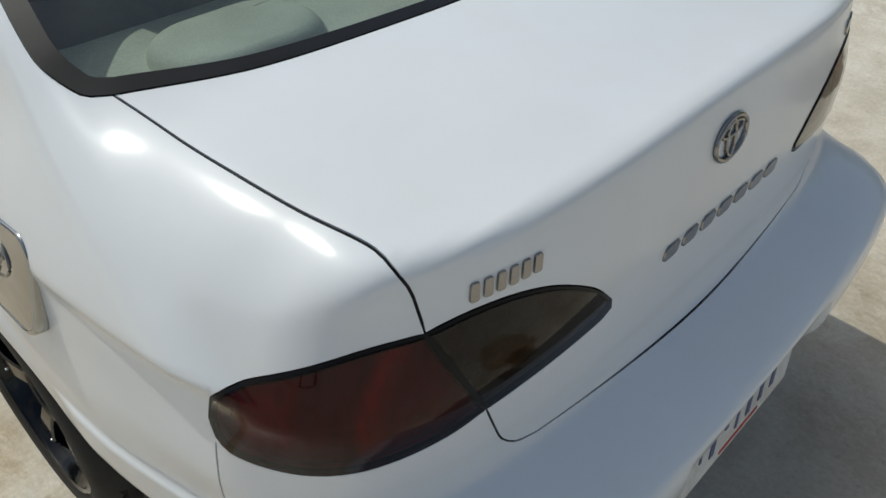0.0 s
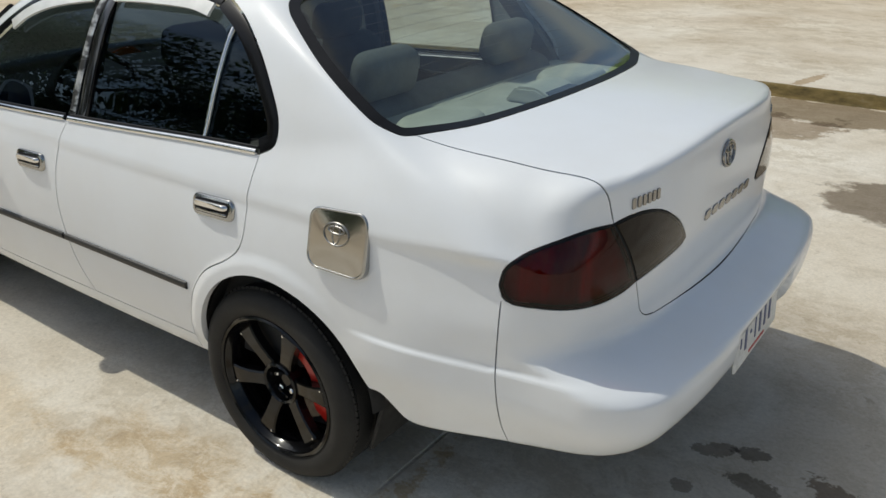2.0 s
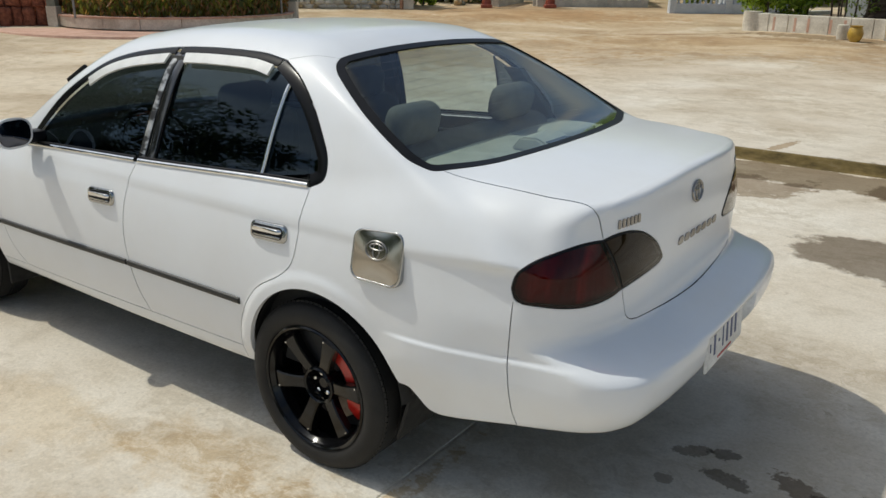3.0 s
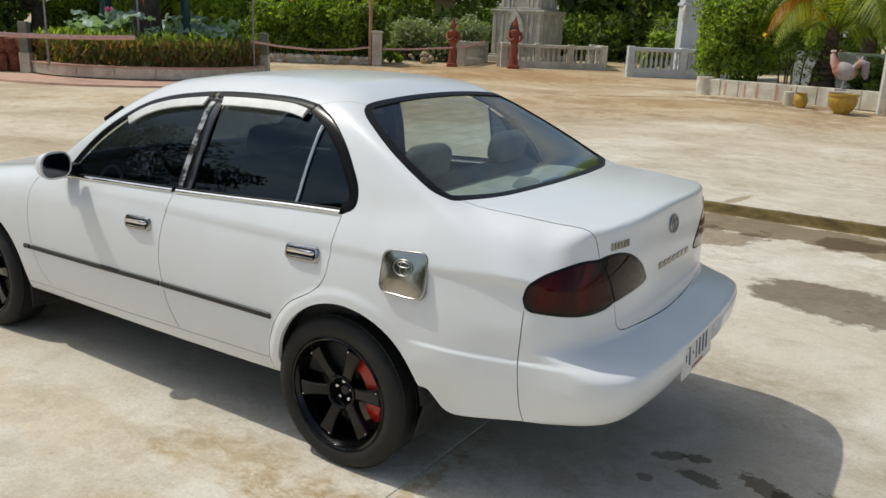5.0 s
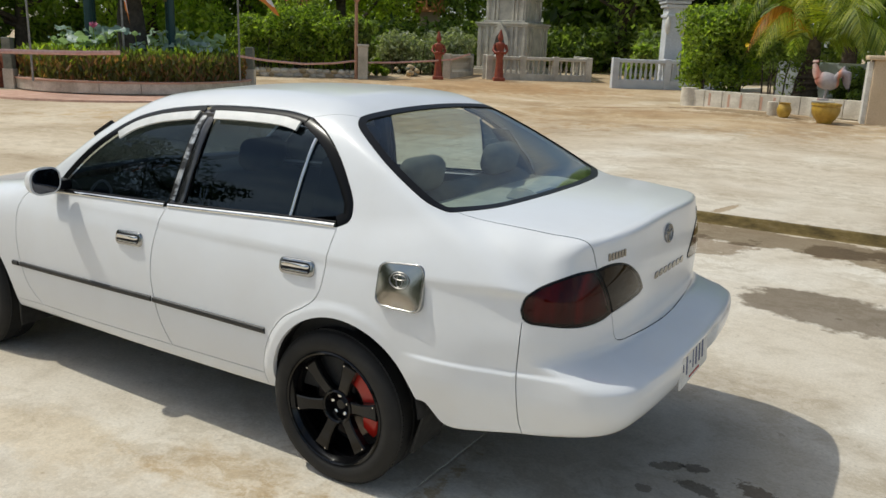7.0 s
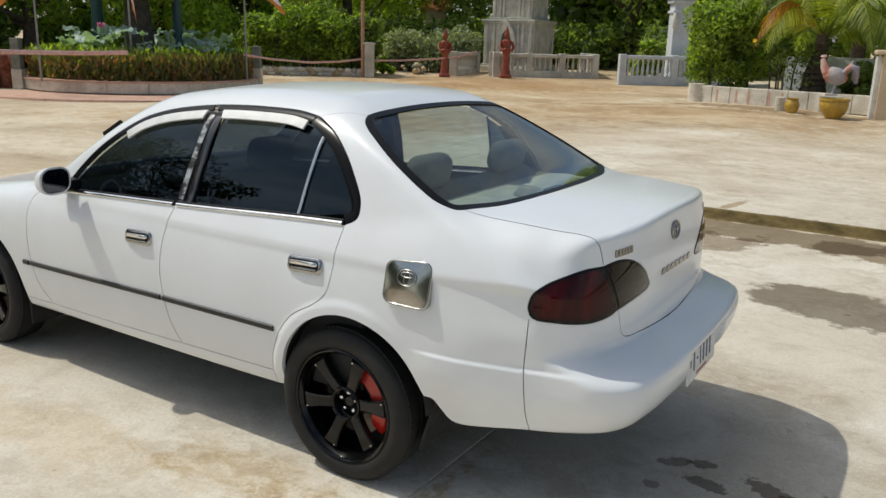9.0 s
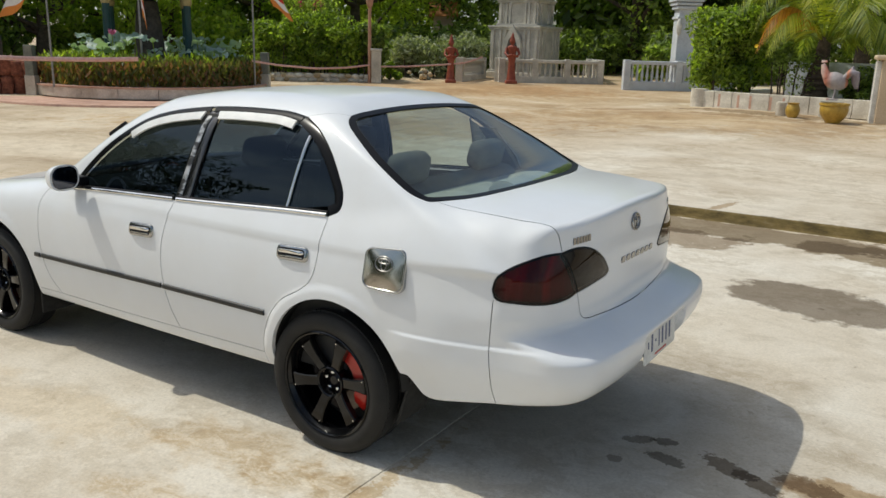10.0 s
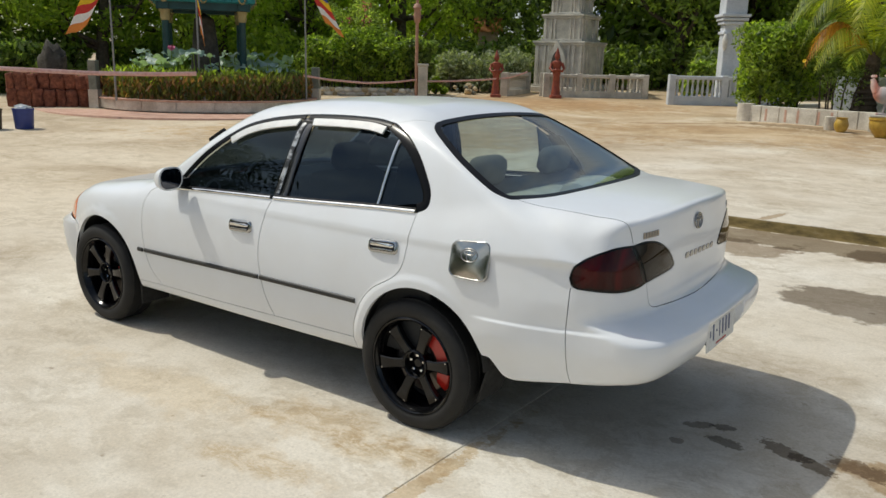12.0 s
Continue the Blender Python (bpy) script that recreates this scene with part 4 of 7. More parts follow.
    lathe(bm, [(0.0, -0.15), (0.2, -0.15), (0.2, -0.2), (0.0, -0.2)], 40, m)
    part("wheel_back", bm, DARKMETAL, wheel)
    return wheel


def build_arch(parent, x, side):
    """The dark inner liner of a wheel arch and the rolled lip of its edge."""
    bm = bmesh.new()
    prof = [(ARCH_R + 0.002, 0.0), (ARCH_R + 0.012, 0.03), (ARCH_R + 0.012, 0.30)]
    n = 40
    rings = []
    for i in range(n + 1):
        a = radians(4 + 184 * i / n)
        rings.append([bm.verts.new((x + ARCH_X + r * math.cos(a), side * (0.818 - d), ARCH_Z + r * math.sin(a))) for r, d in prof] + [bm.verts.new((x + ARCH_X, side * 0.515, ARCH_Z))])
    for a, b in zip(rings, rings[1:]):
        for k in range(3):
            bm.faces.new((a[k], b[k], b[k + 1], a[k + 1]) if a[k + 1] is not b[k + 1] else (a[k], b[k], a[k + 1]))
    part("wheel_arch_liner", bm, DARKMETAL, parent, "black wheel arch liner", True, 40)


for wx in (0.0, AXLE):
    for sd in (-1, 1):
        build_wheel(car, wx, sd)
        build_arch(car, wx, sd)
bm = bmesh.new()
box(bm, (-2.9, -0.66, 0.225), (-0.36, 0.66, 0.30), 0.01)
box(bm, (-0.37, -0.50, 0.24), (0.40, 0.50, 0.30), 0.01)
box(bm, (0.36, -0.66, 0.405), (0.90, 0.66, 0.43), 0.01)
box(bm, (0.88, -0.55, 0.425), (1.01, 0.55, 0.45), 0.01)
part("underbody", bm, DARKMETAL, car, "dark underbody")
bm = bmesh.new()
lathe(bm, [(0.0, -0.26), (0.085, -0.25), (0.095, -0.22), (0.095, 0.22), (0.085, 0.25), (0.0, 0.26)], 24, Matrix.Translation((0.66, 0.15, 0.325)) @ pose(0, 0, 0, 90, 0, 0))
tube(bm, [(-0.3, 0.2, 0.235), (0.3, 0.2, 0.30), (0.62, 0.2, 0.32)], 0.024, 10)
part("exhaust_silencer", bm, DARKMETAL, car, "dark rusty exhaust silencer", True, 40)


# ---------------------------------------------------------------- the car's details
def local_frame(p, along=(1, 0, 0)):
    """A frame on the skin: x along the car, y up it, z outwards."""
    p = on_skin([p])
    n = Vector(skin_normal(p)[0])
    y = (Vector((0, 0, 1)) - n * n.z).normalized()
    x = y.cross(n)
    m = Matrix((x, y, n)).transposed().to_4x4()
    m.translation = Vector(p[0])
    return m


def flip_y(bm):
    bmesh.ops.scale(bm, vec=(1, -1, 1), verts=bm.verts)
    bmesh.ops.reverse_faces(bm, faces=bm.faces)
    return bm


def rounded(w, h, r, n=6, skew=0.0):
    pts = []
    for cx, cy, a0 in ((w / 2 - r, h / 2 - r, 0), (-w / 2 + r, h / 2 - r, 90), (-w / 2 + r, -h / 2 + r, 180), (w / 2 - r, -h / 2 + r, 270)):
        for k in range(n + 1):
            a = radians(a0 + 90 * k / n)
            x, y = cx + r * math.cos(a), cy + r * math.sin(a)
            pts.append((x + skew * y, y))
    return pts


def dome_plate(bm, outline, height, m, edge=0.25, rings=3):
    """A raised plate: the outline at the bottom, shrinking as it rises to a flat top."""
    cx, cy = sum(p[0] for p in outline) / len(outline), sum(p[1] for p in outline) / len(outline)
    loops = []
    for k in range(rings + 1):
        t = k / rings
        s = 1 - edge * (1 - math.cos(t * math.pi / 2))
        loops.append([bm.verts.new(m @ Vector((cx + (x - cx) * s, cy + (y - cy) * s, height * math.sin(t * math.pi / 2)))) for x, y in outline])
    n = len(outline)
    for a, b in zip(loops, loops[1:]):
        for i in range(n):
            bm.faces.new((a[i], a[(i + 1) % n], b[(i + 1) % n], b[i]))
    bm.faces.new(loops[-1])
    return bm


def build_handle(door, x, z, mirror):
    base = local_frame(flank((x, z))[0]) @ pose(0, 0, 0, 0, 0, 2.0)
    handle = []
    for flip, owner in ((False, door), (True, mirror)):
        bm = dome_plate(bmesh.new(), rounded(0.172, 0.062, 0.022), 0.010, base, 0.10)
        if flip:
            flip_y(bm)
        h = part("door_handle", bm, DIMCHROME, owner, "chrome door handle cover", True, 40)
        # a thin black plate on the cover paints the shade of the finger hollow
        bm = dome_plate(bmesh.new(), rounded(0.146, 0.042, 0.016), 0.0025, base @ pose(-0.001, 0.0, 0.0085), 0.04)
        if flip:
            flip_y(bm)
        part("recess_shade", bm, RUBBER, h, "black plate standing for the shaded finger recess", True, 40)
        bm = dome_plate(bmesh.new(), rounded(0.136, 0.017, 0.008), 0.016, base @ pose(-0.001, 0.006, 0.008), 0.22)
        if flip:
            flip_y(bm)
        part("grip", bm, CHROME, h, "", True, 40)
        bm = dome_plate(bmesh.new(), rounded(0.128, 0.008, 0.004), 0.008, base @ pose(-0.001, -0.014, 0.008), 0.2)
        if flip:
            flip_y(bm)
        part("lower_bar", bm, DIMCHROME, h, "", True, 40)
    return handle


def offset_line(line, d):
    """A line on the flank, shifted down (or inwards) by d."""
    flat = to_flat(line, "side")
    along = np.gradient(flat, axis=0)
    along /= np.linalg.norm(along, axis=1)[:, None]
    side = np.stack([along[:, 1], -along[:, 0]], -1)
    return from_flat(flat + side * d, "side")


def cut(line, x0, x1):
    return line[(line[:, 0] >= min(x0, x1)) & (line[:, 0] <= max(x0, x1))]


def build_windows():
    (fl, fr), (rl, rr) = doors["front"], doors["rear"]
    # panes
    inset = offset_line(FRAME_TOP[::-1], 0.030)
    rear_in = offset_line(FRAME_REAR[::-1], 0.040)
    front = np.concatenate([cut(inset, -1.74, -0.885), chain(flank((-0.880, 1.335), (-0.938, 0.966)), curved=False), chain(flank((-0.938, 0.966), (-1.60, 0.934), (-1.74, 0.928)))])
    panel("window_pane", front, "side", FRONTGLASS, fl, "dark tinted side window", gap=0, flange=0, lift=-0.012, step=0.04, mirror=fr)
    back = np.concatenate([cut(inset, -0.80, -0.31), chain(flank((-0.255, 1.315), (-0.230, 1.29), (-0.258, 1.0)), curved=False), chain(flank((-0.258, 1.0), (-0.842, 0.971), (-0.800, 1.342)), curved=False)])
    pair = panel("window_pane", back, "side", SIDEGLASS, rl, "dark tinted side window", gap=0, flange=0, lift=-0.012, step=0.04, mirror=rr)
    pair[1].data.materials[0] = REARGLASS  # the far rear window is clearer
    pair[1]["label"] = "clear side window"
    small = np.concatenate([chain(flank((-0.258, 1.0), (-0.230, 1.29)), curved=False), rear_in[(rear_in[:, 2] < 1.29)], chain(rear_in[-1:], flank((-0.258, 1.0)), curved=False)])
    panel("quarter_light", small, "side", SIDEGLASS, rl, "dark tinted quarter light", gap=0, flange=0, lift=-0.012, step=0.03, mirror=rr)
    # black frames
    for line, width, owner, twin in ((cut(FRAME_TOP[::-1], -1.79, -0.875), 0.032, fl, fr), (cut(FRAME_TOP[::-1], -0.865, -0.31), 0.032, rl, rr)):
        strip("window_frame", offset_line(line, width / 2), width, 0.003, FRAMEBLACK, owner, "black window frame", -0.001, twin)
    strip("window_frame", offset_line(FRAME_REAR[::-1], 0.020), 0.040, 0.003, FRAMEBLACK, rl, "black window frame", -0.001, rr)
    for x0, x1, owner, twin in ((-0.917, -0.862, fl, fr), (-0.866, -0.820, rl, rr)):
        line = chain(flank((x0, 0.957), (x0 + 0.027, 1.16), (x1 - 0.0, 1.352)), curved=False)
        strip("door_post", line, 0.040, 0.003, GLOSSBLACK, owner, "gloss black door post trim", -0.004, twin)
    line = chain(flank((-0.912, 0.985), (-0.887, 1.14), (-0.864, 1.335)), curved=False)
    strip("post_film", line, 0.030, 0.0035, FILM, fl, "worn silver film on the door post", -0.0025)
    strip("quarter_divider", chain(flank((-0.259, 0.998), (-0.230, 1.292)), curved=False), 0.014, 0.006, CHROME, rl, "bright metal divider bar", -0.006, rr)
    # bright belt strips
    for a, b, owner, twin in ((-1.80, -0.935, fl, fr), (-0.92, -0.03, rl, rr)):
        strip("belt_moulding", cut(BELT, a, b) + np.array([0, 0, 0.004]), 0.018, 0.007, CHROME, owner, "bright metal belt strip", -0.001, twin)
        strip("belt_rubber", cut(BELT, a, b) + np.array([0, 0.006, 0.016]), 0.008, 0.004, RUBBER, owner, "", -0.004, twin)
    # wind deflectors over the windows
    for a, b, owner in ((-1.36, -0.890, fl), (-0.815, -0.318, rl)):
        upper = cut(offset_line(FRAME_TOP[::-1], 0.031), a, b)
        lower = cut(offset_line(FRAME_TOP[::-1], 0.064), a + 0.02, b - 0.004)
        loop = np.concatenate([upper, chain(upper[-1:], lower[-1:]), lower[::-1], chain(lower[:1], upper[:1])])
        panel("wind_deflector", loop, "side", VISOR, owner, "pale glossy wind deflector", gap=0.001, flange=0.008, lift=0.011, step=0.018)


def lamp_panels():
    """Smoked tail lamps in two halves, one on the wing and one on the boot lid."""
    outer = np.concatenate([LAMP_TOP, LAMP_SEAM, LAMP_LOW[::-1]])
    inner = np.concatenate([LAMP_TOP2, LAMP_LOW2[::-1], LAMP_SEAM[::-1]])
    o = panel("tail_lamp", outer, "side", LENS, car, "smoked dark red tail lamp", gap=0.0035, flange=0.007, lift=0.003, step=0.014, mirror=True)
    i = panel("reversing_lamp", inner, "side", LENS2, boot_lid, "smoked grey inner tail lamp", gap=0.0035, flange=0.007, lift=0.003, step=0.014, mirror=True)
    for loop, owner, back in ((outer, o, REDBACK), (inner, i, GREYBACK)):
        panel("lamp_back", loop, "side", back, owner[0], "", gap=0.004, flange=0, lift=-0.014, step=0.03, mirror=owner[1])
        band("lamp_seal", loop, "side", 0.006, RUBBER, owner[0], "thin black lamp seal", 0.0005, owner[1])


def build_fuel_flap():
    """A bulged steel cover with a raised bright rim over the filler door."""
    m = local_frame(flank((0.301, 0.845))[0]) @ pose(0, 0.001, 0.0052, -4.6, 0, 0.0)
    corner = rounded(0.192, 0.162, 0.034, 8)
    out = []
    for a, b in zip(corner, corner[1:] + corner[:1]):
        k = max(1, int(math.dist(a, b) / 0.008))
        out += [(a[0] + (b[0] - a[0]) * i / k, a[1] + (b[1] - a[1]) * i / k) for i in range(k)]
    out = [(x, y + 0.9 * max(y, 0.0) * x) for x, y in out]  # the upper edge rises with the shoulder
    n = len(out)

    def ring(steps):
        bm = bmesh.new()
        loops = [[bm.verts.new(m @ Vector((x * k, y * k, h if h < 0.5 else 0.0055 + 0.005 * (1 - (x * k / 0.091) ** 2) * (1 - (y * k / 0.080) ** 2)))) for x, y in out] for k, h in steps]
        for a, b in zip(loops, loops[1:]):
            for i in range(n):
                bm.faces.new((a[i], a[(i + 1) % n], b[(i + 1) % n], b[i]))
        return bm, loops
    bm, loops = ring([(0.92 * k, 1.0) for k in (1.0, 0.92, 0.84, 0.75, 0.65, 0.55, 0.45, 0.35, 0.25, 0.15, 0.06)])
    bm.faces.new(loops[-1])
    flap = part("fuel_flap", bm, FLAPCHROME, car, "polished steel fuel flap cover", True, 60)
    bm, loops = ring([(1.0, -0.012), (1.0, 0.002), (0.985, 0.006), (0.955, 0.0075), (0.93, 0.0068), (0.92, 0.0050)])
    part("flap_border", bm, DIMCHROME, flap, "", True, 60)
    bm = bmesh.new()
    for rx, ry, oy in ((0.040, 0.028, 0.0), (0.026, 0.009, 0.010), (0.012, 0.025, 0.0)):
        tube(bm, [m @ Vector((rx * math.cos(a), 0.020 + oy + ry * math.sin(a), 0.0098)) for a in np.linspace(0, 2 * math.pi, 25)], 0.0026, 6, False)
    part("etched_oval", bm, ETCH, flap, "dull etched oval mark", True, 60)


def badge_row(name, y0, y1, z0, z1, count, h, material, label, lean=0.0):
    """A row of raised plain bars on the boot lid, in place of letters."""
    for k in range(count):
        y, z = y0 + (y1 - y0) * (k + 0.5) / count, z0 + (z1 - z0) * (k + 0.5) / count
        m = local_frame(rear((y, z))[0])
        w = abs(y1 - y0) / count * 0.74
        bm = bmesh.new()
        out = rounded(w, h, min(w, h) * 0.3, 3, lean)
        dome_plate(bm, out, 0.0035, m, 0.06, 2)
        part(name, bm, material, boot_lid, label, True, 40)


def build_tail_details():
    badge_row("badge_bar", -0.535, -0.430, 0.993, 0.996, 6, 0.026, DARKCHROME, "raised chrome badge bar", 0.1)
    badge_row("name_bar", -0.165, 0.215, 0.855, 0.845, 7, 0.026, DARKCHROME, "dark raised name bar", 0.15)
    badge_row("trim_bar", 0.47, 0.54, 0.995, 0.995, 2, 0.026, DARKCHROME, "dark raised trim bar", 0.1)
    m = local_frame(rear((-0.01, 0.988))[0])
    bm = bmesh.new()
    for rx, ry, oy, r in ((0.046, 0.033, 0, 0.0042), (0.032, 0.010, 0.014, 0.003), (0.0125, 0.029, 0.0, 0.003)):
        tube(bm, [m @ Vector((rx * math.cos(a), oy + ry * math.sin(a), 0.003)) for a in np.linspace(0, 2 * math.pi, 37)], r, 8, False)
    part("oval_badge", bm, DARKCHROME, boot_lid, "oval chrome badge", True, 60)
    # number plate, standing proud on its holder
    pl = new("number_plate")
    pl.parent = rear_bumper
    pl["label"] = "white number plate with blue bars"
    f = Matrix(((0, 0, 1), (1, 0, 0), (0, 1, 0))).to_4x4()
    f.translation = Vector((1.119, -0.03, 0.524))
    f = f @ pose(0, 0, 0, -4, 0, 0)
    bm = dome_plate(bmesh.new(), rounded(0.385, 0.135, 0.010), 0.004, f, 0.02, 2)
    part("plate", bm, PLATE, pl, "white enamel plate", True, 30)
    bm = prism(bmesh.new(), rounded(0.30, 0.09, 0.01), -0.03, f)
    part("plate_holder", bm, RUBBER, pl)
    for k, w in enumerate((0.008, 0.016, 0.012, 0.009, 0.016, 0.015, 0.016)):
        x = -0.150 + sum((0.008, 0.016, 0.012, 0.009, 0.016, 0.015, 0.016)[:k]) + 0.030 * k
        bm = bmesh.new()
        h = 0.010 if k == 2 else 0.03 if k == 0 else 0.072
        box(bm, (x, 0.006 - h / 2, 0.003), (x + w, 0.006 + h / 2, 0.0058), 0.001, 1, f)
        part("plate_bar", bm, BLUEINK, pl, "blue bar")
    bm = bmesh.new()
    box(bm, (-0.07, -0.056, 0.003), (0.07, -0.047, 0.0055), 0.001, 1, f)
    part("plate_band", bm, REDINK, pl, "small red band")
    # mud flaps behind the rear wheels
    for sd in (-1, 1):
        bm = bmesh.new()
        box(bm, (-0.006, -0.775, -0.13), (0.006, -0.58, 0.14), 0.004, 2, pose(0.365, 0, 0.325, 0, 17, 0))
        if sd > 0:
            flip_y(bm)
        part("mud_flap", bm, FLAP, car, "dusty black rubber mud flap")
        bm = bmesh.new()
        box(bm, (AXLE + 0.352, -0.79, 0.17), (AXLE + 0.366, -0.60, 0.34), 0.005)
        if sd > 0:
            flip_y(bm)
        part("mud_flap", bm, FLAP, car, "dusty black rubber mud flap")


def build_mirrors():
    for sd in (-1, 1):
        m = Matrix.Translation((-1.605, sd * 0.905, 0.998)) @ pose(0, 0, 0, 0, 0, -sd * 8)
        bm = bmesh.new()
        bmesh.ops.create_uvsphere(bm, u_segments=28, v_segments=18, radius=1)
        for v in bm.verts:
            x, y, z = v.co
            p = 2.6
            s = (abs(y) ** p + abs(z) ** p) ** (1 / p) / max(1e-6, math.hypot(y, z)) if math.hypot(y, z) > 1e-6 else 1
            y, z = y / s, z / s
            v.co = m @ Vector(((-0.085 if x < 0 else 0.0) * abs(x) + (0.012 if x >= 0 else 0.012), y * 0.084, z * 0.064))
        bmesh.ops.remove_doubles(bm, verts=bm.verts, dist=1e-4)
        mirror = part("door_mirror", bm, PAINT, doors["front"][0 if sd < 0 else 1], "white door mirror housing", True, 50)
        bm = bmesh.new()
        dome_plate(bm, rounded(0.146, 0.108, 0.045), 0.003, m @ Matrix(((0, 0, 1, 0.0135), (1, 0, 0, 0), (0, 1, 0, 0), (0, 0, 0, 1))), 0.04, 2)
        part("mirror_glass", bm, MIRRORGLASS, mirror, "mirror glass with its dark reflection in the colour", True, 40)
        bm = bmesh.new()
        box(bm, (-1.72, sd * 0.80 - 0.06, 0.935), (-1.64, sd * 0.80 + 0.06, 0.985), 0.012)
        part("mirror_foot", bm, RUBBER, mirror, "black mirror foot", True, 40)


def build_mouldings():
    (fl, fr), (rl, rr) = doors["front"], doors["rear"]
    strip("side_moulding", chain(flank((-1.966, 0.535), (-1.5, 0.543), (-0.985, 0.551))), 0.024, 0.010, MOULD, fl, "black rubber side moulding", 0, fr)
    strip("side_moulding", chain(flank((-0.970, 0.551), (-0.6, 0.552), (-0.322, 0.552))), 0.024, 0.010, MOULD, rl, "black rubber side moulding", 0, rr)
    strip("side_moulding", chain(flank((-2.03, 0.533), (-1.985, 0.534))), 0.024, 0.010, MOULD, car, "black rubber side moulding", 0, car)
    build_handle(fl, -1.118, 0.797, fr)
    build_handle(rl, -0.166, 0.834, rr)


def build_cabin():
    """Seats, shelf, dash and trim that show through the glass."""
    bm = bmesh.new()
    # parcel shelf
    pts = [(0.07, -0.66), (0.41, -0.655), (0.47, -0.60), (0.52, -0.42), (0.54, -0.2), (0.545, 0), (0.54, 0.2), (0.52, 0.42), (0.47, 0.60), (0.41, 0.655), (0.07, 0.66)]
    prism(bm, pts, 0.03, Matrix.Translation((0, 0, 1.005)))
    shelf = part("parcel_shelf", bm, BEIGE, car, "beige parcel shelf")
    for sd in (-1, 1):
        bm = dome_plate(bmesh.new(), rounded(0.19, 0.30, 0.09), 0.034, Matrix.Translation((0.29, sd * 0.38, 1.033)), 0.25, 4)
        part("speaker_pod", bm, BEIGE, shelf, "beige speaker cover", True, 40)
    bm = bmesh.new()
    a = [(0.27, 1.035), (0.45, 1.035), (0.45, 1.055), (0.38, 1.088), (0.31, 1.085)]
    prism(bm, [(x, z) for x, z in a], 0.19, Matrix(((1, 0, 0, 0), (0, 0, 1, -0.03), (0, 1, 0, 0), (0, 0, 0, 1))))
    bmesh.ops.bevel(bm, geom=list(bm.edges), offset=0.008, segments=2, affect="EDGES")
    hl = part("brake_light_box", bm, BEIGE, shelf, "beige high brake light housing", True, 40)
    bm = bmesh.new()
    box(bm, (0.385, -0.015, 1.050), (0.456, 0.145, 1.076), 0.005, 2, Matrix.Translation((0, 0, 0)))
    part("brake_light_lens", bm, DASH, hl, "dark brake light lens")

    bm = bmesh.new()
    lathe(bm, [(0.0, 0.004), (0.008, 0.004), (0.010, 0.0), (0.0, 0.0)], 12, Matrix.Translation((0.395, -0.50, 1.036)))
    part("shelf_clip", bm, RUBBER, shelf, "small black clip", True, 40)

    def seat(x, y, w, name, label):
        # front seats take the cloth darkened to stand for cabin shade
        cloth = CLOTH if w > 0.8 else SHADECLOTH
        s = new(name)
        s.parent, s["label"] = car, label
        bm = box(bmesh.new(), (x - 0.48, y - w / 2, 0.38), (x + 0.06, y + w / 2, 0.56), 0.06, 4)
        part("seat_cushion", bm, cloth, s, "", True, 50)
        t = Matrix.Translation((x, y, 0.5)) @ pose(0, 0, 0, 0, 14, 0)
        bm = box(bmesh.new(), (-0.06, -w / 2, 0.0), (0.08, w / 2, 0.60), 0.055, 4, t)
        part("seat_back", bm, cloth, s, "", True, 50)
        n = 1 if w < 0.8 else 2
        for k in range(n):
            yy = 0 if n == 1 else (-0.33 if k == 0 else 0.33)
            bm = box(bmesh.new(), (-0.05, yy - 0.122, 0.60), (0.055, yy + 0.122, 0.745), 0.048, 4, t)
            part("headrest", bm, cloth, s, "grey cloth headrest", True, 50)
    seat(-0.10, -0.02, 1.22, "rear_seat", "grey cloth rear bench seat")
    seat(-0.95, -0.36, 0.50, "front_seat", "front seat in cloth toned down for cabin shade")
    seat(-0.95, 0.36, 0.50, "front_seat", "front seat in cloth toned down for cabin shade")
    bm = box(bmesh.new(), (-1.98, -0.68, 0.62), (-1.52, 0.68, 0.93), 0.07, 4)
    part("dashboard", bm, DASH, car, "dark dashboard", True, 50)
    bm = bmesh.new()
    t = Matrix.Translation((-1.40, -0.36, 0.88)) @ pose(0, 0, 0, 0, 65, 0)
    tube(bm, [t @ Vector((0.185 * math.cos(a), 0.185 * math.sin(a), 0)) for a in np.linspace(0, 2 * math.pi, 41)], 0.015, 8, False)
    for a in (90, 210, 330):
        tube(bm, [t @ Vector((0, 0, -0.02)), t @ Vector((0.18 * math.cos(radians(a)), 0.18 * math.sin(radians(a)), 0))], 0.014, 6)
    lathe(bm, [(0.0, 0.0), (0.05, -0.005), (0.06, -0.03), (0.02, -0.05), (0.02, -0.25)], 20, t)
    part("steering_wheel", bm, DASH, car, "dark steering wheel", True, 50)
    # floor, inner door cards and the luggage bulkhead keep the cabin dark
    for lo, hi, name in (((-1.95, -0.70, 0.30), (0.10, 0.70, 0.33), "cabin_floor"), ((0.05, -0.62, 0.32), (0.075, 0.62, 1.0), "bulkhead")):
        part(name, box(bmesh.new(), lo, hi, 0.005), DASH, car)
    for sd in (-1, 1):
        bm = box(bmesh.new(), (-1.85, sd * 0.745 - 0.012, 0.33), (0.05, sd * 0.745 + 0.012, 0.90), 0.01)
        part("door_card", bm, DASH, car)
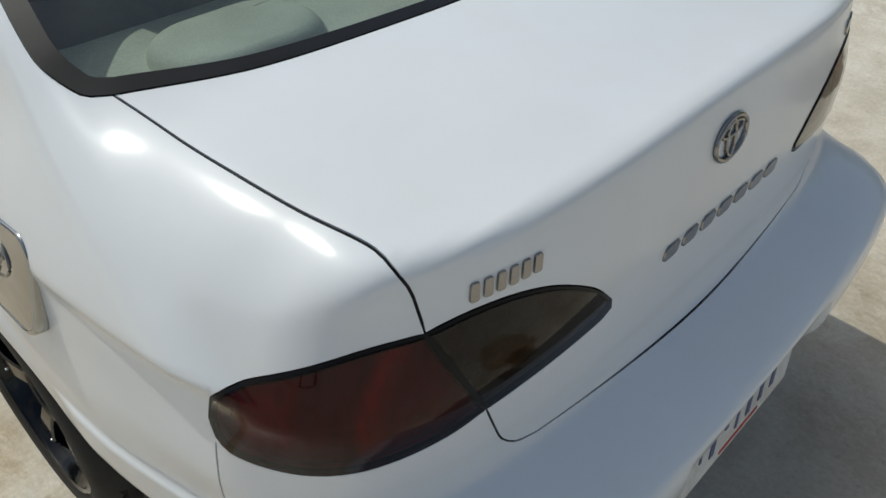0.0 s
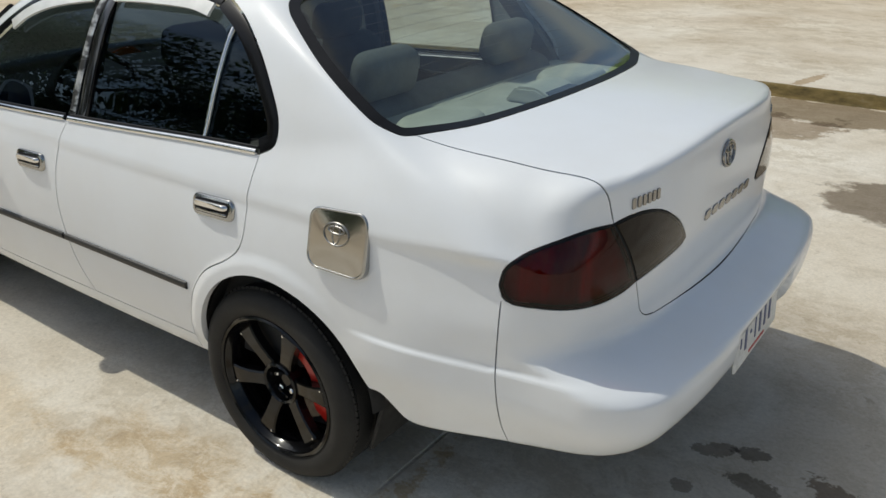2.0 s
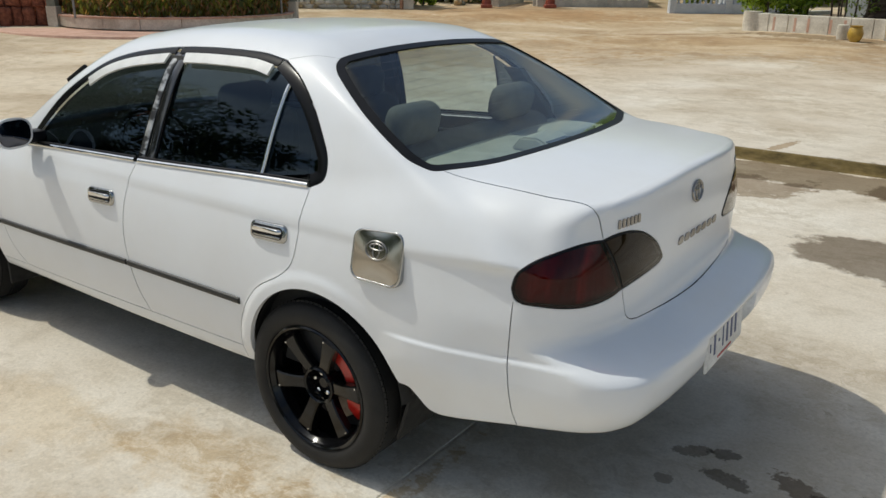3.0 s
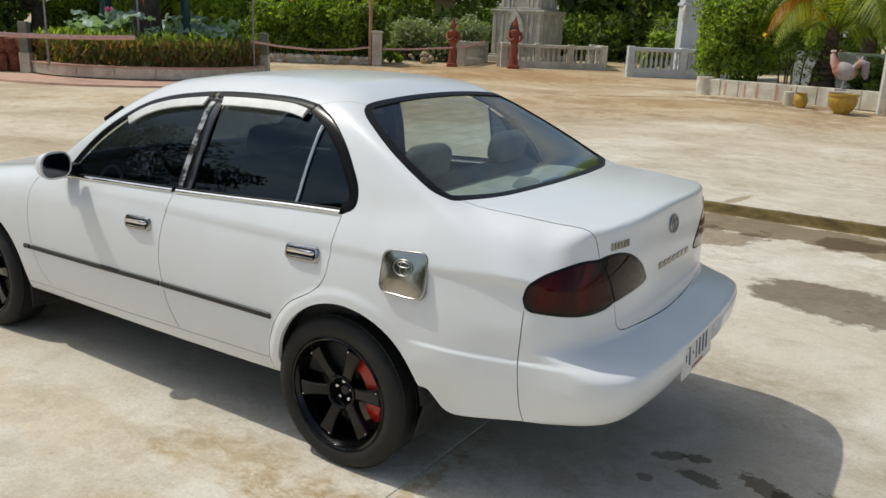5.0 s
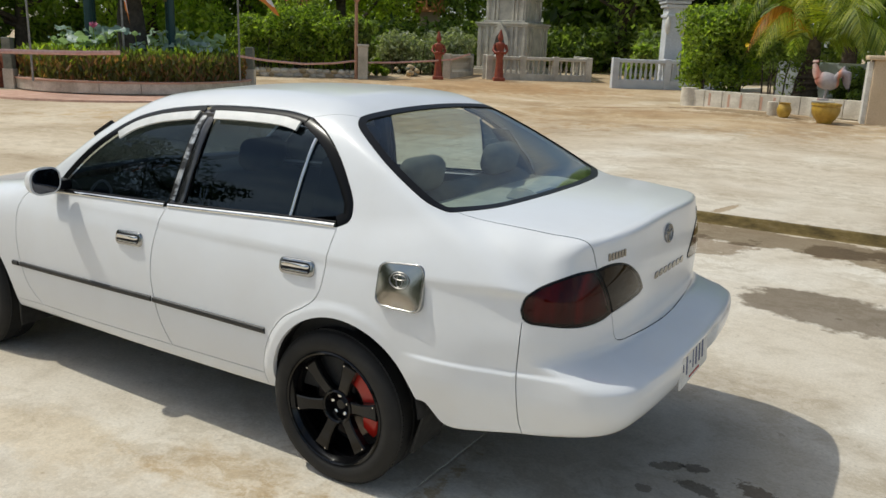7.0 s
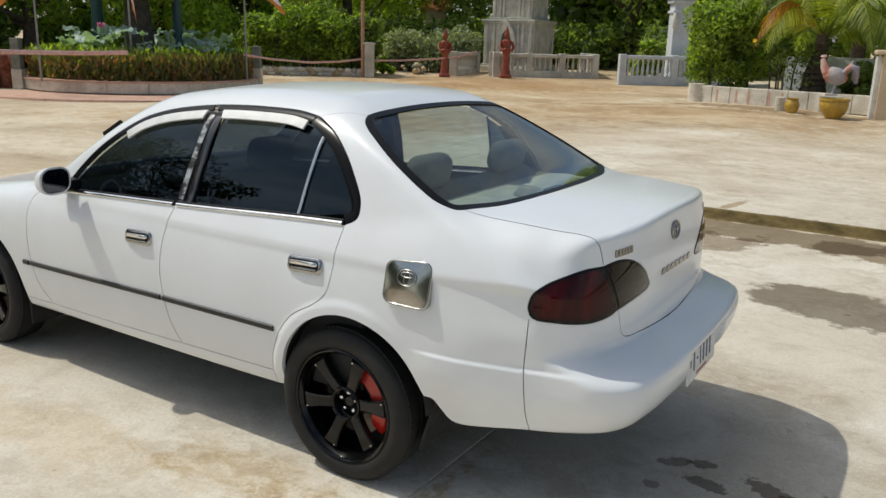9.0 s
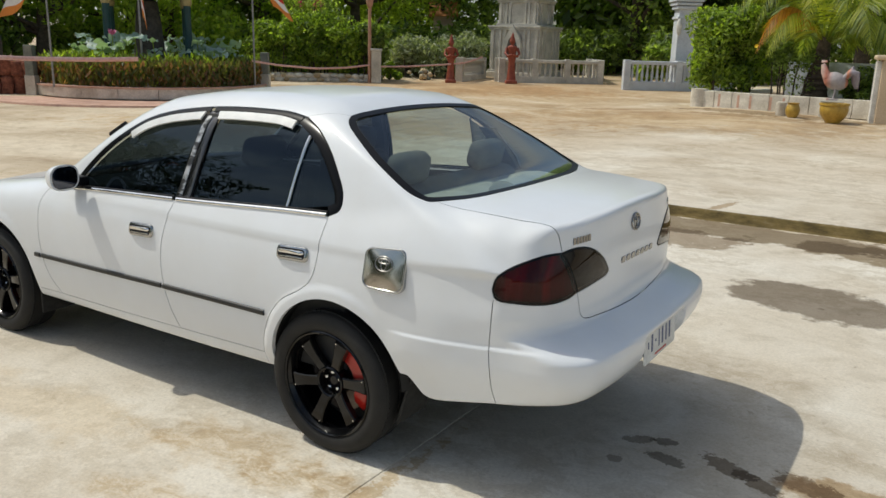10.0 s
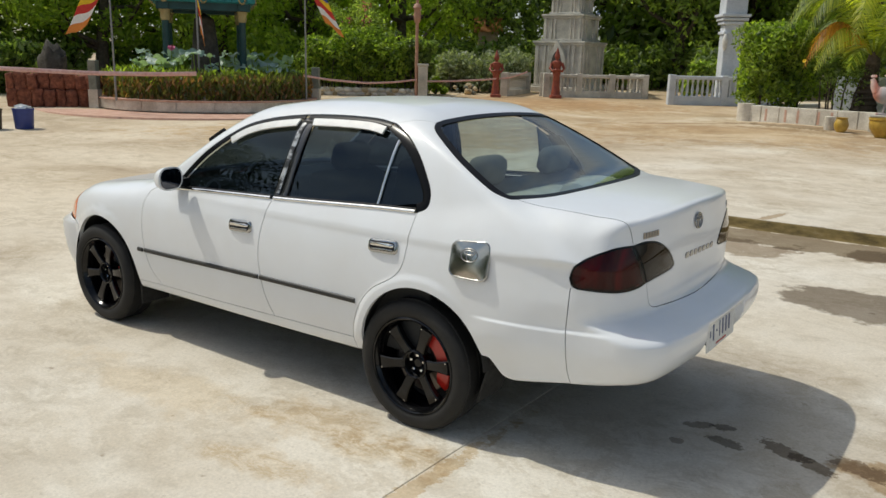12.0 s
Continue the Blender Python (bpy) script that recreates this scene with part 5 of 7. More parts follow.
    for sd in (-1, 1):
        for x0, x1, half in ((-0.90, -0.86, 0.045), (0.06, -0.06, 0.05)):
            foot, head = Vector((x0, sd * 0.735, 0.93)), Vector((x1, sd * (0.60 if x0 < 0 else 0.52), 1.34 if x0 < 0 else 1.26))
            bm = bmesh.new()
            rings = [[bm.verts.new(p + Vector((dx, sd * dy, 0))) for dx, dy in ((-half, 0.012), (-half * 0.8, -0.012), (half * 0.8, -0.012), (half, 0.012))] for p in (foot, foot.lerp(head, 0.5) + Vector((0, sd * 0.014, 0)), head)]
            for a, b in zip(rings, rings[1:]):
                for i in range(4):
                    bm.faces.new((a[i], a[(i + 1) % 4], b[(i + 1) % 4], b[i]))
            bm.faces.new(rings[0][::-1]), bm.faces.new(rings[-1])
            # the door pillars get the shade-darkened cloth too
            part("pillar_trim", bm, CLOTH if x0 > 0 else SHADECLOTH, car, "grey inner pillar trim", True, 40)
    lines = [above(*[(x, y) for y in np.linspace(-0.5, 0.5, 9)]) - np.array([0, 0, 0.03]) for x in np.linspace(-1.30, -0.22, 10)]
    verts = np.concatenate(lines)
    faces = [(i * 9 + j, i * 9 + j + 1, (i + 1) * 9 + j + 1, (i + 1) * 9 + j) for i in range(9) for j in range(8)]
    mesh_object("headlining", verts, faces, CLOTH, car, "grey cloth headlining")


FRAMEBLACK = plain("satin_black_frame", (0.004, 0.004, 0.0045), 0.22)
set_in(FRAMEBLACK.node_tree.nodes["Principled BSDF"], Specular_IOR_Level=0.14)
GLOSSBLACK = plain("gloss_black_trim", (0.012, 0.012, 0.013), 0.12, 0.0, 0.5)


def film_material():
    m, nt, b = nodes_of("worn_silver_film")
    c = ramp(nt, noise_tex(nt, 9, 3, 0.6, (1, 1, 2.2)), [(0.44, (0.05, 0.05, 0.05)), (0.56, (0.55, 0.56, 0.56))])
    nt.links.new(c, b.inputs["Base Color"])
    set_in(b, Roughness=0.3, Metallic=0.4)
    return m


def etched_steel():
    m, nt, b = nodes_of("polished_steel")
    set_in(b, Base_Color=(0.44, 0.42, 0.385, 1), Metallic=1.0, Roughness=0.11)
    bump(nt, b, noise_tex(nt, 9, 2), 0.25, 0.004)
    return m


def lamp_cells():
    """The lamp's moulded cells along the car: clear grey tip, red, amber, red."""
    m, nt, b = nodes_of("tail_lamp_cells")
    co = nt.nodes.new("ShaderNodeTexCoord")
    sp = nt.nodes.new("ShaderNodeSeparateXYZ")
    nt.links.new(co.outputs["Object"], sp.inputs[0])
    r = nt.nodes.new("ShaderNodeMapRange")
    r.inputs["From Min"].default_value, r.inputs["From Max"].default_value = 0.73, 0.95
    nt.links.new(sp.outputs["X"], r.inputs["Value"])
    c = ramp(nt, r.outputs[0], [(0.0, (0.42, 0.24, 0.18)), (0.16, (0.36, 0.14, 0.10)), (0.22, (0.62, 0.02, 0.02)), (0.46, (0.50, 0.015, 0.012)), (0.52, (0.30, 0.09, 0.035)), (0.68, (0.26, 0.08, 0.03)), (0.72, (0.75, 0.03, 0.015)), (0.78, (0.34, 0.02, 0.015)), (1.0, (0.28, 0.05, 0.04))])
    ribs = noise_tex(nt, 60, 2, 0.5, (1, 1, 0.1))
    nt.links.new(mix(nt, 0.6, c, ramp(nt, ribs, [(0.3, (0.6,)), (0.7, (1.2,))]), "MULTIPLY"), b.inputs["Base Color"])
    set_in(b, Roughness=0.3)
    bump(nt, b, ribs, 0.4, 0.004)
    return m


FILM = film_material()
FLAPCHROME = etched_steel()
ETCH = plain("etched_steel", (0.30, 0.29, 0.27), 0.32, 0.95)
VISOR = plain("pale_deflector_plastic", (0.74, 0.735, 0.70), 0.12, 0.0, 0.7)
LENS = glass_material("smoked_red_lens", (0.32, 0.045, 0.05), 0.012, 0.022)
LENS2 = glass_material("smoked_grey_lens", (0.15, 0.11, 0.085), 0.012, 0.025)
REDBACK = lamp_cells()
GREYBACK = grained("grey_reflector", (0.22, 0.20, 0.18), (0.40, 0.36, 0.32), 15, 0.4, relief=0.6, depth=0.004, fine=220)
DARKCHROME = plain("dark_chrome", (0.30, 0.29, 0.28), 0.18, 1.0)
PLATE = grained("white_plate_enamel", (0.62, 0.62, 0.60), (0.74, 0.74, 0.72), 18, 0.4)
BLUEINK = plain("blue_plate_ink", (0.07, 0.09, 0.19), 0.5)
REDINK = plain("red_plate_ink", (0.45, 0.06, 0.05), 0.5)
FLAP = grained("dusty_rubber_flap", (0.010, 0.010, 0.009), (0.035, 0.033, 0.030), 14, 0.85)
# mirror metal coloured dark in place of a dark reflection
MIRRORGLASS = plain("mirror_toned_dark", (0.10, 0.10, 0.11), 0.03, 1.0)
MOULD = grained("grey_black_moulding", (0.010, 0.010, 0.009), (0.020, 0.019, 0.018), 12, 0.5, relief=0.1)
build_windows()
lamp_panels()
build_fuel_flap()
build_tail_details()
build_mirrors()
build_mouldings()
build_cabin()


# ---------------------------------------------------------------- the temple yard round the car
def ground_at(x, y):
    return float(ground_height(np.array(x), np.array(y)))


STONE = grained("weathered_pale_stone", (0.40, 0.375, 0.32), (0.68, 0.64, 0.55), 2.2, 0.85, relief=0.4, depth=0.01, fine=30)
GREYPAINT = grained("grey_painted_plaster", (0.48, 0.51, 0.55), (0.62, 0.65, 0.68), 2.5, 0.75, relief=0.2, fine=40)
WHITEPAINT = grained("stained_white_plaster", (0.50, 0.48, 0.43), (0.72, 0.70, 0.65), 3.5, 0.8, relief=0.3, fine=30)
PALEPLASTER = grained("pale_cream_plaster", (0.46, 0.41, 0.33), (0.80, 0.75, 0.65), 2.6, 0.8, relief=0.3, fine=30)
TANPAINT = grained("tan_painted_plaster", (0.55, 0.42, 0.27), (0.66, 0.52, 0.36), 2.0, 0.8, relief=0.2, fine=40)
REDSTATUE = grained("red_brown_painted_stone", (0.20, 0.035, 0.02), (0.36, 0.09, 0.045), 7, 0.6, relief=0.4, depth=0.01, fine=40)
OLDSTONE = grained("dark_weathered_stone", (0.03, 0.027, 0.021), (0.11, 0.095, 0.075), 5, 0.9, relief=0.8, depth=0.03, fine=18)
GREENSTONE = grained("mossy_grey_concrete", (0.13, 0.145, 0.115), (0.27, 0.28, 0.23), 4, 0.9, relief=0.4, fine=30)
LATERITE = grained("red_laterite", (0.10, 0.028, 0.016), (0.34, 0.12, 0.065), 9, 0.9, relief=0.9, depth=0.03, fine=25)
REDPAVE = grained("red_paving", (0.48, 0.27, 0.19), (0.64, 0.42, 0.32), 3, 0.85, relief=0.2)
SOIL = grained("dry_soil", (0.10, 0.07, 0.045), (0.2, 0.15, 0.1), 6, 0.95)
BARK = grained("brown_bark", (0.05, 0.035, 0.025), (0.13, 0.10, 0.075), 9, 0.9, relief=0.8, depth=0.02, fine=30)
POLE = grained("grey_metal_pole", (0.25, 0.25, 0.25), (0.35, 0.35, 0.34), 8, 0.5, 0.6)
WOODPOST = grained("salmon_painted_wood", (0.38, 0.20, 0.13), (0.50, 0.29, 0.20), 8, 0.7)
TEAL = grained("teal_paint", (0.01, 0.16, 0.17), (0.02, 0.26, 0.26), 4, 0.5)
DARKTEAL = grained("dark_teal_paint", (0.008, 0.045, 0.05), (0.012, 0.07, 0.075), 4, 0.5)
OCHRE = grained("ochre_gilt_paint", (0.34, 0.26, 0.10), (0.50, 0.40, 0.18), 8, 0.6)
GOLDGLAZE = grained("yellow_glaze", (0.36, 0.22, 0.03), (0.54, 0.35, 0.06), 9, 0.3)
BLUEPLASTIC = plain("blue_plastic", (0.03, 0.05, 0.22), 0.45)
BROWNPLASTIC = plain("brown_plastic", (0.09, 0.07, 0.04), 0.6)
FOIL = plain("silver_foil", (0.7, 0.7, 0.7), 0.3, 0.8)
TAPE = grained("pale_red_tape", (0.62, 0.32, 0.28), (0.75, 0.52, 0.48), 10, 0.6)
PINK = plain("pink_petal", (0.75, 0.25, 0.42), 0.6)
YELLOWPETAL = plain("yellow_petal", (0.80, 0.55, 0.02), 0.6)
ROOFTILE = grained("orange_roof_tile", (0.45, 0.16, 0.05), (0.60, 0.25, 0.09), 5, 0.7)
BLUEROOF = grained("blue_roof_sheet", (0.05, 0.10, 0.25), (0.09, 0.16, 0.33), 5, 0.5)
LEAF_DARK = leafy("dark_tree_leaves", (0.045, 0.072, 0.018), (0.26, 0.33, 0.09), 0.5)
# shade put into the leaf colour, so mirrored trees don't look sunlit
LEAF_SHADE = leafy("shade_toned_leaves", (0.018, 0.030, 0.010), (0.075, 0.10, 0.035), 0.3)
LEAF_MID = leafy("green_tree_leaves", (0.08, 0.12, 0.026), (0.36, 0.43, 0.11), 0.55)
LEAF_LIGHT = leafy("light_green_leaves", (0.13, 0.19, 0.028), (0.36, 0.42, 0.08), 0.6)
LEAF_HEDGE = leafy("hedge_leaves", (0.05, 0.09, 0.012), (0.32, 0.40, 0.06), 0.5)
LEAF_LOTUS = leafy("blue_green_lotus_leaves", (0.10, 0.17, 0.14), (0.30, 0.40, 0.34), 0.25)
LEAF_BRUSH = leafy("grey_green_brush", (0.14, 0.17, 0.09), (0.34, 0.36, 0.24), 0.35)
LEAF_GRASS = leafy("red_green_bedding", (0.07, 0.09, 0.025), (0.20, 0.18, 0.06), 0.45)
LEAF_RUST = leafy("rusty_bedding", (0.16, 0.08, 0.035), (0.26, 0.14, 0.07), 0.4)
LEAF_PALM = leafy("palm_leaflets", (0.10, 0.15, 0.022), (0.34, 0.36, 0.06), 0.45)
LEAF_YOUNG = leafy("yellow_palm_leaflets", (0.26, 0.30, 0.03), (0.46, 0.44, 0.07), 0.45)
LEAF_DRY = leafy("dry_palm_leaflets", (0.40, 0.16, 0.02), (0.60, 0.32, 0.05), 0.4)
FLAGS = [plain("flag_" + n, c, 0.8) for n, c in (("blue", (0.04, 0.07, 0.30)), ("yellow", (0.80, 0.52, 0.02)), ("red", (0.55, 0.04, 0.03)), ("white", (0.78, 0.76, 0.72)), ("orange", (0.72, 0.24, 0.04)))]


def leaf_cloud(rng, centres, radii, count, size, squash=0.8):
    """Bent leaf clumps scattered in and on blobs; arrays of corners and faces."""
    centres, radii = np.asarray(centres, float), np.asarray(radii, float)
    pick = rng.choice(len(centres), count, p=radii**2 / np.sum(radii**2))
    way = rng.normal(size=(count, 3))
    way /= np.linalg.norm(way, axis=1)[:, None]
    dist = radii[pick] * (0.45 + 0.6 * rng.random(count) ** 0.5)
    c = centres[pick] + way * dist[:, None] * np.array([1, 1, squash])
    a = way + 0.9 * rng.normal(size=(count, 3))
    a /= np.linalg.norm(a, axis=1)[:, None]
    u = np.cross(a, rng.normal(size=(count, 3)))
    u /= np.linalg.norm(u, axis=1)[:, None]
    v = np.cross(a, u)
    s = size * (0.6 + 0.8 * rng.random(count))[:, None]
    tip, base = c + u * s, c - u * s
    left, right = c + v * s * 0.42 - a * s * 0.15, c - v * s * 0.42 - a * s * 0.15
    verts = np.stack([base, left, tip, right], 1).reshape(-1, 3)
    faces = np.arange(count * 4).reshape(-1, 4)
    return verts, faces


def leaf_mesh(name, verts, faces, material, parent, label=""):
    me = bpy.data.meshes.new(name)
    me.from_pydata(verts.tolist(), [], faces.tolist())
    me.materials.append(material)
    ob = new(name, me)
    ob.parent = parent
    if label:
        ob["label"] = label
    return ob


def build_tree(x, y, height, spread, leaf, seed, count=3800, size=0.22, label="dense green broad-leaved tree", low=0.25):
    rng = np.random.default_rng(seed)
    z0 = ground_at(x, y) - 0.05
    tree = thing("tree", label, "tree", "trees behind the yard", at=(x, y, z0))
    bm = bmesh.new()
    bend = rng.normal(size=2) * 0.25
    top = height * 0.62
    trunk = [Vector((bend[0] * t * t, bend[1] * t * t, top * t)) for t in np.linspace(0, 1, 7)]
    r0 = 0.035 * height
    tube(bm, trunk, [r0 * (1.25 if i == 0 else 1 - 0.11 * i) for i in range(7)], 9)
    tips = []
    for k in range(8):
        a = 2 * math.pi * (k + rng.random() * 0.7) / 8
        h = top * (low + 0.15 + 0.6 * rng.random())
        s = Vector((bend[0] * (h / top) ** 2, bend[1] * (h / top) ** 2, h))
        e = s + Vector((math.cos(a), math.sin(a), 0)) * spread * (0.45 + 0.35 * rng.random()) + Vector((0, 0, height * (0.12 + 0.2 * rng.random())))
        m = (s + e) / 2 + Vector((0, 0, -0.06 * height))
        tube(bm, [s, m, e], [r0 * 0.45, r0 * 0.3, r0 * 0.12], 6)
        tips.append(e)
    part("trunk", bm, BARK, tree, "", True, 60)
    centres = [(0, 0, height * 0.78)] + [tuple(t) for t in tips]
    radii = [spread * 0.55] + [spread * (0.34 + 0.2 * rng.random()) for _ in tips]
    for _ in range(9):
        a, r = rng.random() * 2 * math.pi, spread * (0.2 + 0.6 * rng.random())
        centres.append((r * math.cos(a), r * math.sin(a), height * (low + (0.9 - low) * rng.random())))
        radii.append(spread * (0.2 + 0.22 * rng.random()))
    v, f = leaf_cloud(rng, centres, radii, count, size)
    v[:, 2] = np.maximum(v[:, 2], 0.12)
    leaf_mesh("crown", v, f, leaf, tree)
    return tree


def build_bush(name, x, y, w, d, h, turn, leaf, seed, count, size, label, group="", base=0.0, square=0.5):
    rng = np.random.default_rng(seed)
    z0 = ground_at(x, y) + base
    bush = thing(name, label, "shrub", group, at=(x, y, z0 - 0.02), turn=turn)
    for k in range(7):
        px, py = (rng.random() - 0.5) * w * 0.7, (rng.random() - 0.5) * d * 0.6
        bm = tube(bmesh.new(), [(px, py, 0), (px * 1.1, py * 1.1, h * 0.4), (px * 1.3 + 0.05, py * 1.2, h * 0.75)], [0.025, 0.02, 0.008], 5)
        part("stem", bm, BARK, bush, "", True, 60)
    centres, radii = [], []
    n = max(10, int(w * d * h * 9))
    for _ in range(n):
        centres.append(((rng.random() - 0.5) * w * 0.82, (rng.random() - 0.5) * d * 0.8, h * (0.12 + 0.74 * rng.random() ** 0.8)))
        radii.append(min(w, d, h) * (0.16 + 0.16 * rng.random()))
    v, f = leaf_cloud(rng, centres, radii, count, size, 0.9)
    v[:, 2] = np.maximum(v[:, 2], 0.03)
    leaf_mesh("foliage", v, f, leaf, bush)
    return bush


# ---- trees and far buildings
def plant_trees():
    rng = np.random.default_rng(11)
    row = [(-33, 6, 8.5, 3.6, LEAF_DARK), (-30, 11, 9, 4.0, LEAF_LIGHT), (-27, 14.5, 8, 3.2, LEAF_LIGHT), (-24, 17.5, 7.5, 3.0, LEAF_LIGHT), (-29, 20, 10, 4.2, LEAF_DARK), (-25, 23, 9, 3.6, LEAF_LIGHT),
           (-22, 26, 9, 3.6, LEAF_LIGHT), (-19.5, 30, 10, 4.2, LEAF_DARK), (-24, 33, 11, 4.6, LEAF_MID), (-15, 34, 10, 4.4, LEAF_MID), (-10.5, 32, 9, 3.6, LEAF_MID), (-12, 38, 11, 4.6, LEAF_DARK),
           (-8, 35, 10, 4.2, LEAF_MID), (-4.5, 32.5, 9, 3.8, LEAF_MID), (-1, 29, 8.5, 3.6, LEAF_DARK), (2.5, 26, 8, 3.4, LEAF_MID), (6, 24, 8, 3.4, LEAF_DARK), (-5, 40, 11, 4.6, LEAF_MID), (3, 34, 10, 4.4, LEAF_DARK),
           (-36, 14, 10, 4.2, LEAF_DARK), (-34, 1, 9, 4.0, LEAF_MID), (-31, 27, 11, 4.6, LEAF_DARK), (10, 30, 10, 4.2, LEAF_MID)]
    for k, (x, y, h, s, leaf) in enumerate(row):
        build_tree(x + rng.normal() * 0.3, y + rng.normal() * 0.3, h, s, leaf, 100 + k, 9000, 0.135,
                   "dark green shade tree with a low dense crown" if leaf is LEAF_DARK else "bright yellow-green tree with a broad leafy crown" if leaf is LEAF_LIGHT else "mid green shade tree with a broad leafy crown", 0.08)
    # unseen near-side trees of the yard, added so glass and chrome mirror them dark
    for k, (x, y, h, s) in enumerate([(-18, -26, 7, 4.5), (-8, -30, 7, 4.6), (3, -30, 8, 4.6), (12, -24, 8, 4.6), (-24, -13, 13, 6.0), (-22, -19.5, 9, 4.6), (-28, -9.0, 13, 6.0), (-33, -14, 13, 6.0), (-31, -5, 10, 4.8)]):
        build_tree(x, y, h, s, LEAF_SHADE, 300 + k, 7000, 0.19, "unseen tree at the yard's edge with leaves toned dark as in shade", 0.2)


def undergrowth():
    """Low shrubs under the trees, which close the view along the ground."""
    rng = np.random.default_rng(21)
    for k, (x, y, w, d, h, leaf) in enumerate([(-29, 12, 6, 2, 2.0, LEAF_DARK), (-26, 17, 6, 2, 1.8, LEAF_MID), (-22, 21.5, 6, 2, 1.8, LEAF_DARK), (-18.2, 22.6, 3.4, 1.4, 1.3, LEAF_HEDGE), (-17.5, 26, 6, 2, 2.0, LEAF_DARK),
                                               (-12, 30.5, 7, 2, 2.0, LEAF_DARK), (-6, 29, 7, 2, 2.2, LEAF_DARK), (-7.6, 27, 3, 1.2, 1.4, LEAF_MID), (-31, 7, 5, 2, 1.8, LEAF_DARK), (-24.5, 9.5, 3, 1.5, 1.6, LEAF_DARK)]):
        build_bush("shrub", x, y, w, d, h, 36 + rng.normal() * 8, leaf, 400 + k, 2600, 0.16, "leafy green undergrowth shrub", "undergrowth")


def far_woods():
    """The closed wall of leaves behind the single trees."""
    rng = np.random.default_rng(77)
    n = 42000
    t = rng.random(n)
    a = radians(-8) + t * radians(118)
    r = 40 + 6 * rng.random(n) + 3 * np.sin(a * 9)
    top = 9.5 + 3.0 * np.sin(a * 13 + 1) + 1.6 * np.sin(a * 31)
    c = np.stack([2 - r * np.cos(a), -3 + r * np.sin(a), 0.5 + top * rng.random(n) ** 0.9], -1)
    way = rng.normal(size=(n, 3))
    way /= np.linalg.norm(way, axis=1)[:, None]
    u = np.cross(way, rng.normal(size=(n, 3)))
    u /= np.linalg.norm(u, axis=1)[:, None]
    v = np.cross(way, u)
    s = 0.30 * (0.6 + 0.8 * rng.random(n))[:, None]
    verts = np.stack([c - u * s, c + v * s * 0.5 - way * s * 0.15, c + u * s, c - v * s * 0.5 - way * s * 0.15], 1).reshape(-1, 3)
    ob = leaf_mesh("far_woods", verts, np.arange(4 * n).reshape(-1, 4), LEAF_DARK, None)
    tagged(ob, "dense far wall of dark green woodland", "woods", kind="stuff")


def far_buildings():
    h = thing("house", "small house with a blue sheet roof among trees", "house", at=(-15.0, 41.0, ground_at(-15, 41)), turn=36)
    part("wall", box(bmesh.new(), (-3, -2, 0), (3, 2, 3.6), 0.02), GREYPAINT, h)
    bm = prism(bmesh.new(), [(-2.6, 3.55), (2.6, 3.55), (0, 5.0)], 7, Matrix(((0, 0, 1, -3.5), (1, 0, 0, 0), (0, 1, 0, 0), (0, 0, 0, 1))))
    part("roof", bm, BLUEROOF, h, "blue sheet roof")
    h = thing("spirit_house", "little shrine with an orange tiled roof", "shrine", at=(-19.2, 29.3, ground_at(-19.2, 29.3)), turn=36)
    part("pillar", box(bmesh.new(), (-0.2, -0.2, 0), (0.2, 0.2, 1.7), 0.03), STONE, h)
    part("body", box(bmesh.new(), (-0.45, -0.4, 1.7), (0.45, 0.4, 2.35), 0.02), TANPAINT, h)
    bm = prism(bmesh.new(), [(-0.7, 2.3), (0.7, 2.3), (0.25, 2.75), (0, 3.0), (-0.25, 2.75)], 1.3, Matrix(((0, 0, 1, -0.65), (1, 0, 0, 0), (0, 1, 0, 0), (0, 0, 0, 1))))
    part("roof", bm, ROOFTILE, h, "orange tiled roof")


# ---- the round flower bed with its shrine, flags and tape
BED = (-17.0, 11.45)


